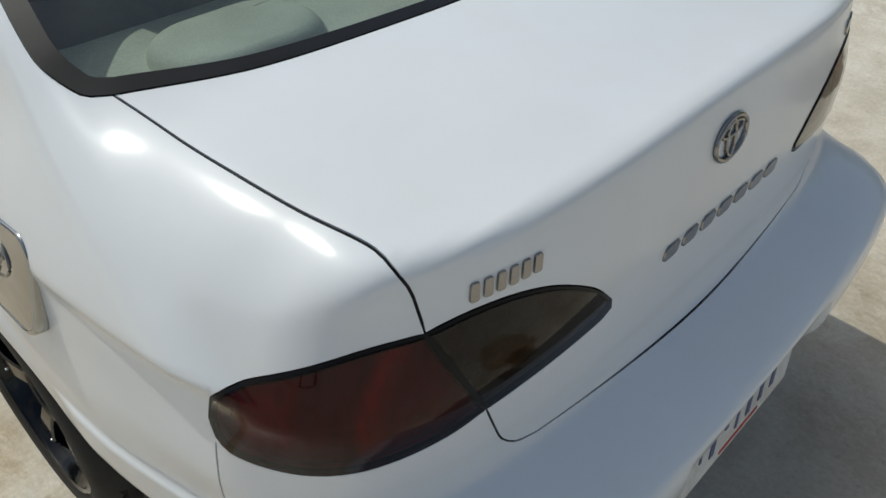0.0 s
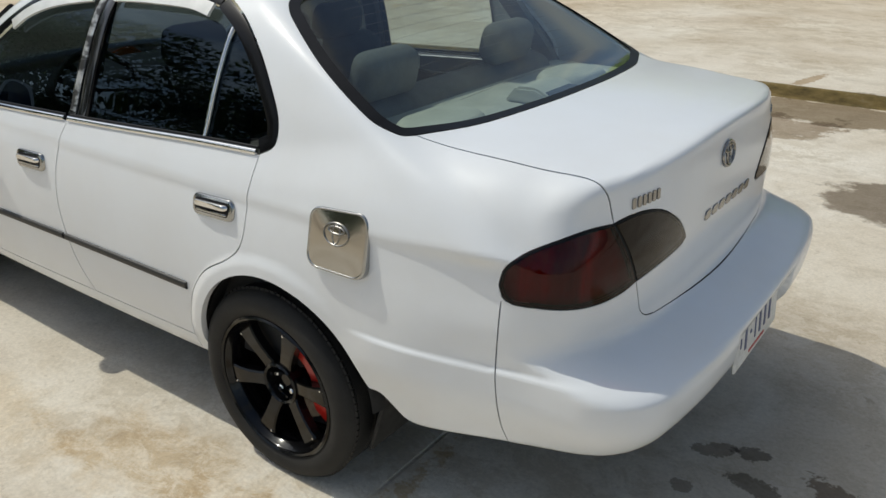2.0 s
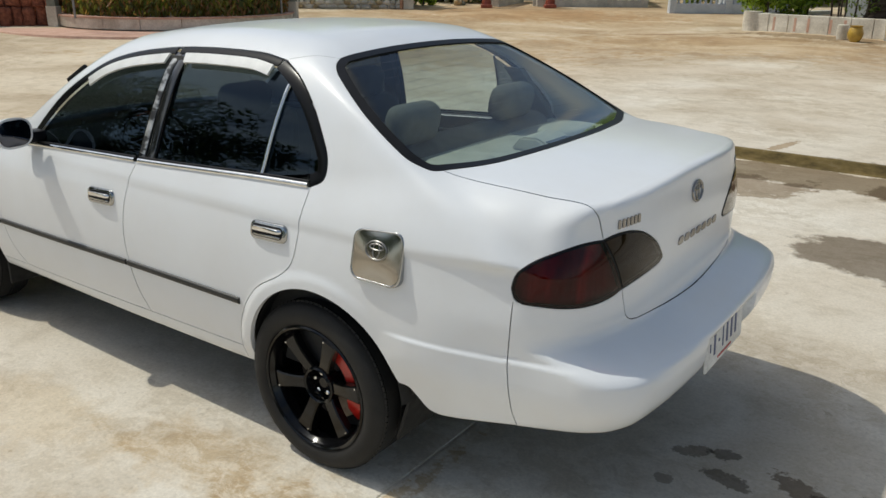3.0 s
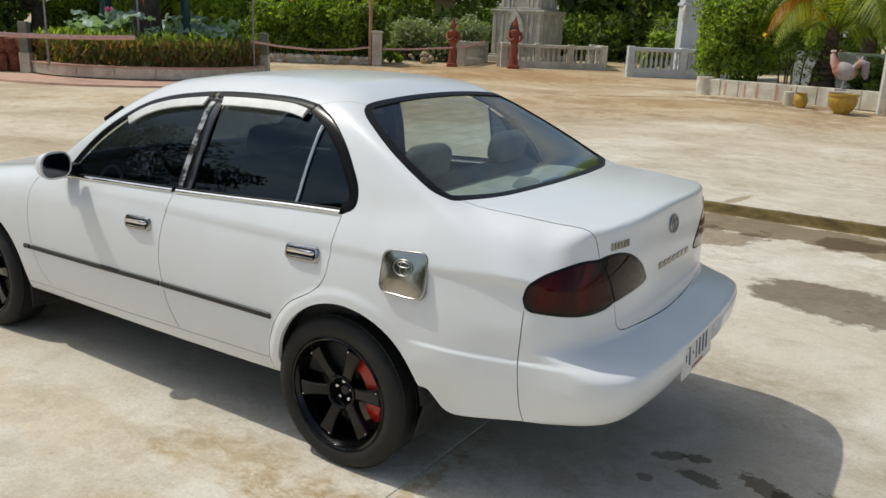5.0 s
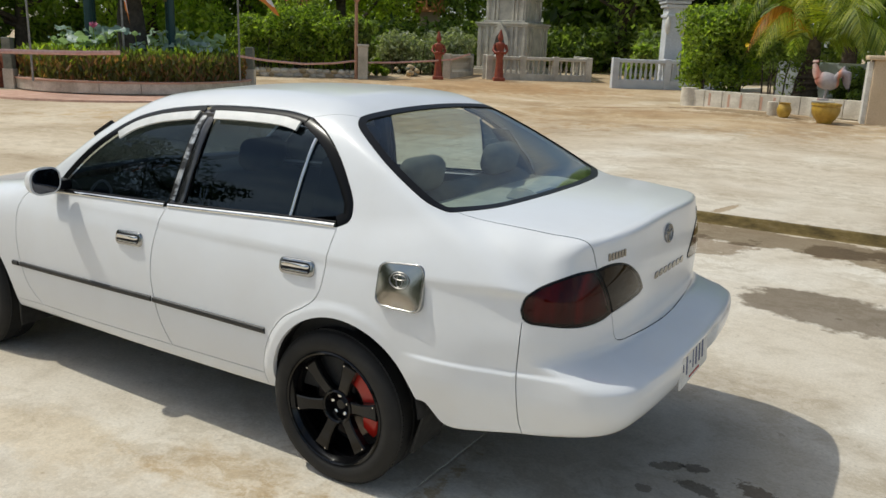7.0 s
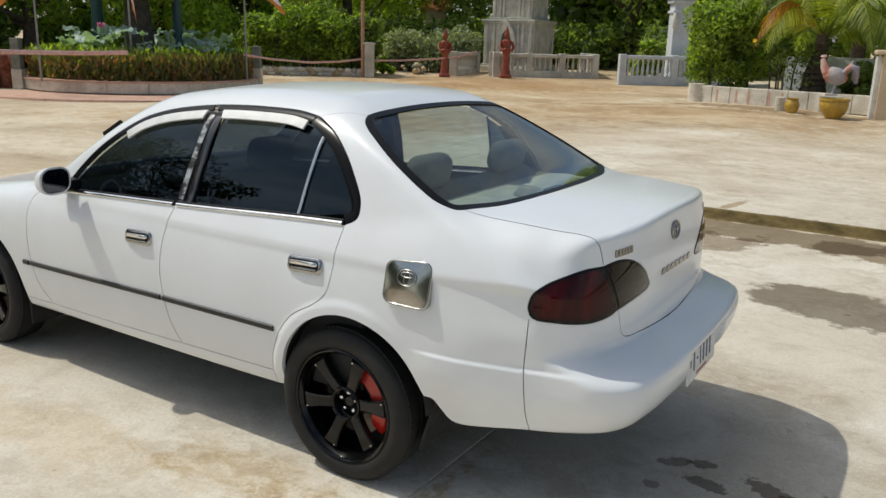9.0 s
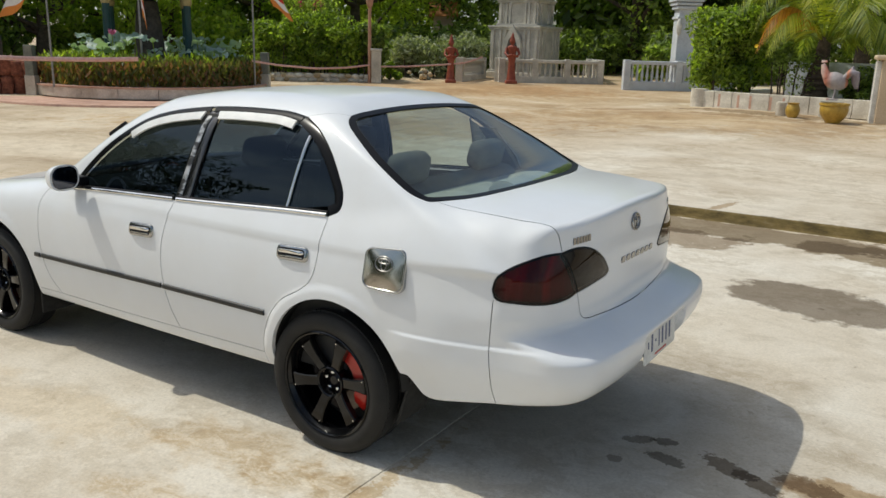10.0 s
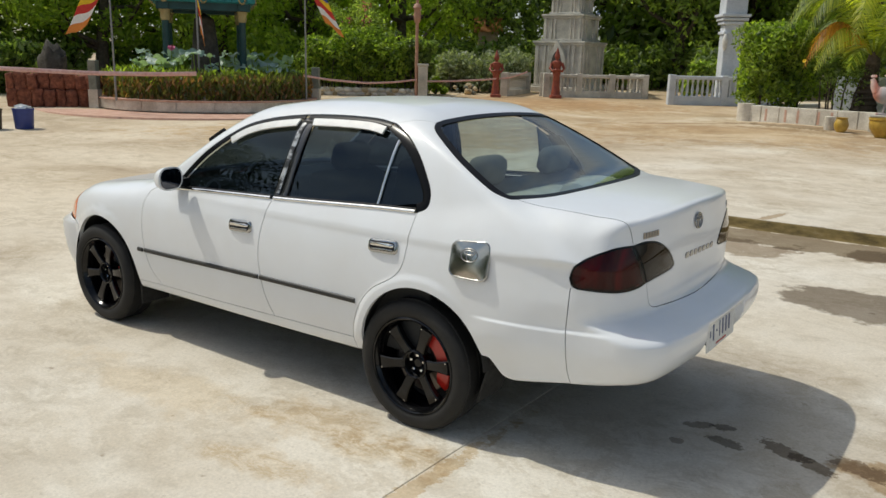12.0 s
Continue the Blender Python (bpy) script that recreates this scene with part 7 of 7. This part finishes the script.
def build_stupa():
    s = thing("stupa", "pale grey tiered stone stupa with an arched niche", "stupa", at=(-13.26, 26.24, ground_at(-13.26, 26.24) - 0.05), turn=2.5)

    def tier(w0, z0, z1, name, cornice=0.12):
        bm = box(bmesh.new(), (-w0, -w0, z0), (w0, w0, z1), 0.02)
        body = part(name, bm, STONE, s)
        for z, k in ((z0, 0.10), (z1 - 0.16, 0.08), (z1 - 0.08, cornice)):
            part("cornice", box(bmesh.new(), (-w0 - k, -w0 - k, z), (w0 + k, w0 + k, z + 0.08), 0.015), STONE, body)
        for a in range(4):
            t = pose(0, 0, 0, 0, 0, 90 * a)
            for px in (-w0 * 0.93, -w0 * 0.62, -w0 * 0.42, w0 * 0.42, w0 * 0.62, w0 * 0.93):
                part("pilaster", box(bmesh.new(), (px - w0 * 0.06, -w0 - 0.06, z0 + 0.08), (px + w0 * 0.06, -w0 + 0.01, z1 - 0.16), 0.012, 1, t), STONE, body)
        return body
    part("plinth", box(bmesh.new(), (-1.25, -1.25, 0), (1.25, 1.25, 0.25), 0.03), STONE, s)
    base = tier(1.0, 0.25, 2.0, "base_tier")
    tier(0.78, 2.0, 3.02, "second_tier")
    tier(0.58, 3.02, 3.75, "third_tier")
    bm = bmesh.new()
    lathe(bm, [(0.62, 3.2), (0.62, 3.3), (0.6, 3.42), (0.56, 3.54), (0.6, 3.66), (0.47, 3.7), (0.5, 3.86), (0.38, 3.92), (0.42, 4.3), (0.3, 4.6), (0.15, 5.0), (0.1, 5.6), (0.04, 6.2), (0.0, 6.5)], 24)
    bmesh.ops.translate(bm, vec=(0, 0, 0.55), verts=bm.verts)
    part("spire", bm, STONE, s, "", True, 40)
    for a in (0, 270):
        t = pose(0, 0, 0, 0, 0, a)
        bm = bmesh.new()
        arch_out = [(-0.36, 0.26), (0.36, 0.26), (0.36, 1.35), (0.27, 1.6), (0.12, 1.82), (0.0, 2.02), (-0.12, 1.82), (-0.27, 1.6), (-0.36, 1.35)]
        prism(bm, arch_out, 0.22, t @ Matrix(((1, 0, 0, 0), (0, 0, -1, -1.0), (0, 1, 0, 0), (0, 0, 0, 1))))
        part("niche_frame", bm, STONE, base, "pointed niche frame")
        # a flat dark sheet on the frame paints the shade of a hollow niche
        bm = bmesh.new()
        prism(bm, [(-0.21, 0.32), (0.21, 0.32), (0.21, 1.25), (0.15, 1.46), (0.0, 1.64), (-0.15, 1.46), (-0.21, 1.25)], 0.02, t @ Matrix(((1, 0, 0, 0), (0, 0, -1, -1.205), (0, 1, 0, 0), (0, 0, 0, 1))))
        part("niche", bm, NICHESHADE, base, "dark sheet standing for the niche's shaded recess")


RUBBLE = grained("ochre_stone", (0.34, 0.26, 0.15), (0.60, 0.47, 0.28), 5, 0.85, relief=0.4, fine=30)
BRACT = leafy("magenta_bracts", (0.35, 0.04, 0.14), (0.60, 0.10, 0.28), 0.4)
# dark tone for the painted shade of the niche
NICHESHADE = grained("niche_shade_tone", (0.05, 0.04, 0.035), (0.10, 0.085, 0.07), 4, 0.9)


# ---- grey gate balustrade with its column, and the corner bed with hedge, palm and pots
def build_gate():
    balustrade("gate_balustrade", (-7.75, 23.0), (-4.9, 24.95), 0.98, GREYPAINT, "grey painted balustrade beside a gate column", 3, "", 0.22)
    c = thing("gate_column", "tall grey square column with a moulded capital", "column", at=(-6.5, 24.75, ground_at(-6.5, 24.75)), turn=34)
    part("shaft", box(bmesh.new(), (-0.29, -0.29, 0), (0.29, 0.29, 2.7), 0.02), GREYPAINT, c)
    for k, (w, z) in enumerate(((0.34, 2.30), (0.37, 2.62), (0.42, 2.74), (0.47, 2.86))):
        part("moulding", box(bmesh.new(), (-w, -w, z), (w, w, z + 0.10), 0.02), GREYPAINT, c)
    for sx in (-0.27, 0.27):
        bm = bmesh.new()
        lathe(bm, [(0.0, 1.75), (0.07, 1.85), (0.10, 2.1), (0.05, 2.3), (0.0, 2.34)], 12, Matrix.Translation((sx, -0.33, 0)))
        part("ornament", bm, WHITEPAINT, c, "white moulded ornament", True, 50)
    part("pier_block", box(bmesh.new(), (-0.36, -0.36, 2.96), (0.36, 0.36, 3.9), 0.03), GREYPAINT, c)


def build_corner_bed():
    z = ground_at(-2.3, 17.6) - 0.02
    a, b = Vector((-4.0, 18.25)), Vector((0.25, 17.15))
    way = (b - a).normalized()
    ang = math.degrees(math.atan2(way.y, way.x))
    bed = thing("corner_planter", "low white block wall round a planted corner", "planter", at=(a.x, a.y, z), turn=ang)
    L = (b - a).length
    n = 9
    for k in range(n):
        part("wall_block", box(bmesh.new(), (L * k / n + 0.006, 0, 0), (L * (k + 1) / n - 0.006, 0.2, 0.42), 0.012), PALEPLASTER, bed)
    for k in range(5):
        part("rust_streak", box(bmesh.new(), (0.6 + 0.42 * k + 0.1 * (k % 2), -0.004, 0.05), (0.66 + 0.42 * k + 0.1 * (k % 2), 0.003, 0.36), 0.001, 1), REDPAVE, bed, "rusty streak")
    part("end_pier", lathe(bmesh.new(), [(0.0, 0.0), (0.21, 0.0), (0.21, 0.46), (0.0, 0.47)], 20, Matrix.Translation((0.0, 0.1, 0))), PALEPLASTER, bed, "", True, 40)
    part("side_wall", box(bmesh.new(), (-0.1, 0.1, 0), (0.1, 4.0, 0.40), 0.012), WHITEPAINT, bed)
    part("soil", box(bmesh.new(), (0.1, 0.2, 0.02), (L + 3, 4.0, 0.30), 0.01), SOIL, bed)
    part("rear_wall", box(bmesh.new(), (0.9, 3.0, 0.0), (L + 3, 3.15, 1.2), 0.012), GREYPAINT, bed, "pale grey wall behind the plants")
    build_bush("clipped_hedge", -3.62, 19.35, 1.9, 1.5, 2.4, ang, LEAF_HEDGE, 501, 12000, 0.075, "tall clipped hedge with yellow-green leaves", base=0.25)
    build_bush("shrub", -1.9, 18.9, 1.6, 1.0, 1.2, ang, LEAF_DARK, 502, 900, 0.05, "thin dark shrub with bare twigs", "undergrowth", base=0.25)
    build_bush("shrub", -0.2, 18.9, 1.3, 0.8, 0.9, ang, LEAF_DARK, 503, 2200, 0.06, "green shrub behind the pots", "undergrowth", base=0.25)
    yb = thing("yellow_flower", "single yellow flower on the hedge", "flower", at=(-2.72, 18.55, z + 1.55))
    part("petal", lathe(bmesh.new(), [(0.0, 0.0), (0.035, 0.018), (0.05, 0.045), (0.03, 0.03), (0.0, 0.018)], 10, pose(0, 0, 0, 70, 0, 0)), YELLOWPETAL, yb, "", True, 60)
    part("stem", tube(bmesh.new(), [(0, 0.02, 0), (0.05, 0.3, -0.2)], 0.01, 5), LEAF_HEDGE, yb)
    return z


def build_palm(x, y, z):
    palm = thing("coconut_palm", "young coconut palm with arching yellow-green fronds", "palm", at=(x, y, z + 0.25))
    bm = bmesh.new()
    tube(bm, [(0, 0, 0), (0.03, 0, 0.4), (0.06, 0.02, 0.9), (0.08, 0.03, 1.35), (0.08, 0.03, 1.6)], [0.36, 0.24, 0.19, 0.16, 0.1], 12)
    for k in range(9):
        lathe(bm, [(0.30 - 0.018 * k, 0.12 + 0.14 * k), (0.33 - 0.02 * k, 0.15 + 0.14 * k), (0.28 - 0.018 * k, 0.2 + 0.14 * k)], 12, Matrix.Translation((0.01 * k, 0, 0)))
    part("trunk", bm, BARK, palm, "brown fibrous trunk", True, 50)
    rng = np.random.default_rng(9)
    fronds = [(240, 2.1, 1.35, LEAF_YOUNG), (214, 2.0, 1.60, LEAF_DRY), (190, 2.6, 2.5, LEAF_PALM), (262, 1.9, 2.6, LEAF_YOUNG), (300, 2.6, 1.6, LEAF_PALM), (318, 2.6, 1.2, LEAF_PALM), (168, 2.4, 1.0, LEAF_PALM),
              (285, 2.0, 2.3, LEAF_PALM), (330, 2.5, 0.9, LEAF_PALM), (10, 2.5, 1.0, LEAF_PALM), (40, 2.4, 1.2, LEAF_PALM), (80, 2.3, 1.4, LEAF_PALM), (120, 2.4, 1.1, LEAF_PALM),
              (150, 2.2, 1.9, LEAF_PALM), (310, 2.0, 2.4, LEAF_YOUNG), (20, 2.0, 2.1, LEAF_PALM), (345, 2.4, 0.55, LEAF_PALM), (228, 2.3, 2.6, LEAF_PALM), (205, 2.6, 3.0, LEAF_PALM)]
    for ang, length, rise, leaf in fronds:
        a = radians(ang + rng.normal() * 4)
        d = Vector((math.cos(a), math.sin(a), 0))
        side = Vector((-d.y, d.x, 0))
        pts = []
        for t in np.linspace(0, 1, 16):
            pts.append(Vector((0.08, 0.03, 1.4)) + d * (length * (t - 0.12 * t * t)) + Vector((0, 0, rise * 1.6 * t * (1 - 0.25 * t) - (rise * 0.75 + 1.0) * t * t * t)))
        fr = new("frond")
        fr.parent = palm
        if leaf is LEAF_DRY:
            fr["label"] = "dry orange frond"
        part("rib", tube(bmesh.new(), pts, [0.03 * (1 - 0.85 * k / 15) for k in range(16)], 6), leaf, fr, "", True, 60)
        verts, faces = [], []
        for k in range(44):
            t = 0.14 + 0.85 * k / 44
            i = min(14, int(t * 15))
            p = pts[i].lerp(pts[i + 1], t * 15 - i)
            way = (pts[i + 1] - pts[i]).normalized()
            ll = (0.62 * math.sin(math.pi * min(1, t * 0.9 + 0.12)) + 0.12) * (0.85 + 0.3 * rng.random())
            for s in (-1, 1):
                out = (side * s * 0.75 + way * 0.55 + Vector((0, 0, -0.35 - 0.25 * rng.random()))).normalized()
                w = way * 0.016
                tip = p + out * ll + Vector((0, 0, -0.22 * ll))
                m = p + out * ll * 0.5
                n = len(verts)
                verts += [p - w, p + w, m + w * 1.3, tip, m - w * 1.3]
                faces += [(n, n + 1, n + 2, n + 4), (n + 4, n + 2, n + 3)]
        mesh_object("leaf_blade", verts, faces, leaf, fr)


def build_pots_and_rooster():
    p = thing("yellow_pot", "large yellow glazed pot on the yard", "pot", "glazed pots", at=(-0.43, 16.06, ground_at(-0.43, 16.06)))
    p.scale = (0.76, 0.76, 0.9)
    part("pot_body", lathe(bmesh.new(), [(0.0, 0.0), (0.20, 0.0), (0.21, 0.04), (0.29, 0.11), (0.36, 0.22), (0.385, 0.33), (0.37, 0.40), (0.40, 0.42), (0.40, 0.47), (0.36, 0.47), (0.34, 0.40), (0.0, 0.38)], 28), GOLDGLAZE, p, "", True, 40)
    part("pot_soil", lathe(bmesh.new(), [(0.0, 0.43), (0.31, 0.42)], 20), SOIL, p)
    p = thing("yellow_pot", "small round yellow glazed jar on the yard", "pot", "glazed pots", at=(-1.35, 16.6, ground_at(-1.35, 16.6)))
    part("pot_body", lathe(bmesh.new(), [(0.0, 0.0), (0.09, 0.0), (0.14, 0.08), (0.16, 0.17), (0.13, 0.27), (0.11, 0.30), (0.14, 0.33), (0.11, 0.33), (0.09, 0.28), (0.0, 0.27)], 24), GOLDGLAZE, p, "", True, 40)
    p = thing("stone_jar", "small pale stone cylinder beside the jar", "jar", at=(-1.67, 16.95, ground_at(-1.67, 16.95)))
    part("jar_body", lathe(bmesh.new(), [(0.0, 0.0), (0.10, 0.0), (0.11, 0.03), (0.11, 0.30), (0.09, 0.31), (0.0, 0.31)], 20), PALEPLASTER, p, "", True, 40)
    # rooster statue
    bm = bmesh.new()
    bmesh.ops.create_uvsphere(bm, u_segments=20, v_segments=14, radius=1, matrix=Matrix.Translation((0, 0, 0.58)) @ pose(0, 0, 0, 0, 18, 0) @ Matrix.Diagonal((0.36, 0.20, 0.26, 1)))
    tube(bm, [(-0.24, 0, 0.70), (-0.34, 0, 0.86), (-0.38, 0, 1.02), (-0.42, 0, 1.08)], [0.15, 0.115, 0.08, 0.06], 10)
    for k in range(3):
        lathe(bm, [(0.0, 0.0), (0.04, 0.03), (0.03, 0.07), (0.0, 0.1)], 8, Matrix.Translation((-0.43 + 0.05 * k, 0, 1.10)))
    for k in range(6):
        tube(bm, [(0.22, 0.02 * (k - 2.5), 0.68), (0.40, 0.03 * (k - 2.5), 0.86 + 0.02 * k), (0.55, 0.04 * (k - 2.5), 0.80 - 0.05 * k), (0.60, 0.04 * (k - 2.5), 0.62 - 0.05 * k)], [0.08, 0.11, 0.11, 0.05], 8)
    for s in (-0.07, 0.07):
        tube(bm, [(0.0, s, 0.5), (0.02, s, 0.25), (-0.02, s, 0.02)], [0.05, 0.03, 0.03], 8)
    box(bm, (-0.2, -0.14, 0), (0.2, 0.14, 0.06), 0.01)
    ob = part("rooster_statue", bm, ROOSTER, None, "", True, 50)
    ob.matrix_world = pose(-0.66, 17.45, ground_at(-0.66, 17.45) + 0.38, 0, 0, 8) @ Matrix.Scale(0.75, 4)
    tagged(ob, "painted rooster statue in pink, white and grey", "statue")
    st = thing("statue_stand", "low block under the rooster statue", "stand", at=(-0.66, 17.45, ground_at(-0.66, 17.45)))
    part("block", box(bmesh.new(), (-0.24, -0.18, -0.02), (0.24, 0.18, 0.378), 0.02), STONE, st)


def rooster_material():
    m, nt, b = nodes_of("painted_rooster")
    co = nt.nodes.new("ShaderNodeTexCoord")
    sp = nt.nodes.new("ShaderNodeSeparateXYZ")
    nt.links.new(co.outputs["Object"], sp.inputs[0])
    r = nt.nodes.new("ShaderNodeMapRange")
    r.inputs["From Min"].default_value, r.inputs["From Max"].default_value = -0.45, 0.6
    nt.links.new(sp.outputs["X"], r.inputs["Value"])
    c = ramp(nt, r.outputs[0], [(0.05, (0.62, 0.45, 0.40)), (0.16, (0.55, 0.20, 0.13)), (0.34, (0.42, 0.38, 0.38)), (0.66, (0.34, 0.31, 0.33)), (0.72, (0.50, 0.18, 0.08)), (0.82, (0.30, 0.27, 0.31))])
    grime = ramp(nt, noise_tex(nt, 9), [(0.3, (0.8,)), (0.7, (1.1,))])
    nt.links.new(mix(nt, 1.0, c, grime, "MULTIPLY"), b.inputs["Base Color"])
    set_in(b, Roughness=0.6)
    return m


def build_gatepost():
    g = thing("gate_post", "tan plastered gate post with a white edge", "gate post", at=(0.62, 17.0, ground_at(0.62, 17.0) - 0.02), turn=8)
    part("pier", box(bmesh.new(), (-0.36, -0.35, 0), (0.5, 0.5, 1.36), 0.02), TANPAINT, g)
    part("edge_trim", box(bmesh.new(), (-0.46, -0.30, 0), (-0.36, 0.4, 1.33), 0.015), WHITEPAINT, g, "white edge trim")
    part("cap", box(bmesh.new(), (-0.50, -0.42, 1.36), (0.6, 0.6, 1.46), 0.03), TANPAINT, g)
    bm = bmesh.new()
    lathe(bm, [(0.0, 1.46), (0.16, 1.46), (0.18, 1.54), (0.08, 1.68), (0.05, 1.9), (0.09, 2.0), (0.0, 2.15)], 16)
    part("finial", bm, TANPAINT, g, "", True, 40)


ROOSTER = rooster_material()
plant_trees()
undergrowth()
far_woods()
far_buildings()
bed_z = build_bed()
build_shrine(bed_z)
build_flag(-16.53, 8.2, bed_z + 0.3, 3.4, 2.95, (-0.62, -0.78), 1, "grey pole with a striped temple flag")
build_flag(-14.3, 12.6, bed_z + 0.3, 3.6, 3.20, (0.62, 0.78), 3, "grey pole with a striped temple flag")
build_flag(-15.75, 10.15, bed_z + 0.3, 3.4, 2.85, (0.10, 0.12), 4, "grey pole with a limp striped flag")
build_tape()
build_posts()
build_laterite()
build_drums()
build_stupa()
build_statue(-13.4, 21.0, 1.66, 36)
build_statue(-11.72, 22.33, 1.78, 36)
balustrade("stone_balustrade", (-12.35, 22.75), (-9.45, 24.85), 0.85, STONE, "pale stone balustrade round the stupa", 4, "stupa balustrades")
balustrade("stone_balustrade", (-9.45, 24.85), (-11.3, 28.2), 0.85, STONE, "pale stone balustrade round the stupa", 4, "stupa balustrades")
balustrade("stone_balustrade", (-13.45, 21.7), (-13.9, 24.0), 0.85, STONE, "short stone balustrade beside the steps", 2, "stupa balustrades")
balustrade("stone_balustrade", (-12.5, 22.85), (-13.0, 24.6), 0.85, STONE, "short stone balustrade beside the steps", 2, "stupa balustrades")
for k, (x, y, w, h) in enumerate(((-18.3, 17.35, 1.5, 1.75), (-17.35, 18.15, 1.6, 2.15), (-16.35, 18.95, 1.7, 1.95), (-15.75, 19.45, 1.0, 1.8))):
    build_bush("shrub", x, y, w, 1.5, h, 40 + 9 * k, LEAF_HEDGE if k < 3 else LEAF_DARK, 601 + k, 4200, 0.085, "loose leafy shrub with light green tips behind the tape", "shrubs behind the tape", base=0.25)
build_rubble_wall()
build_brush()
build_gate()
cz = build_corner_bed()
build_palm(-1.35, 19.2, cz)
build_pots_and_rooster()
build_gatepost()
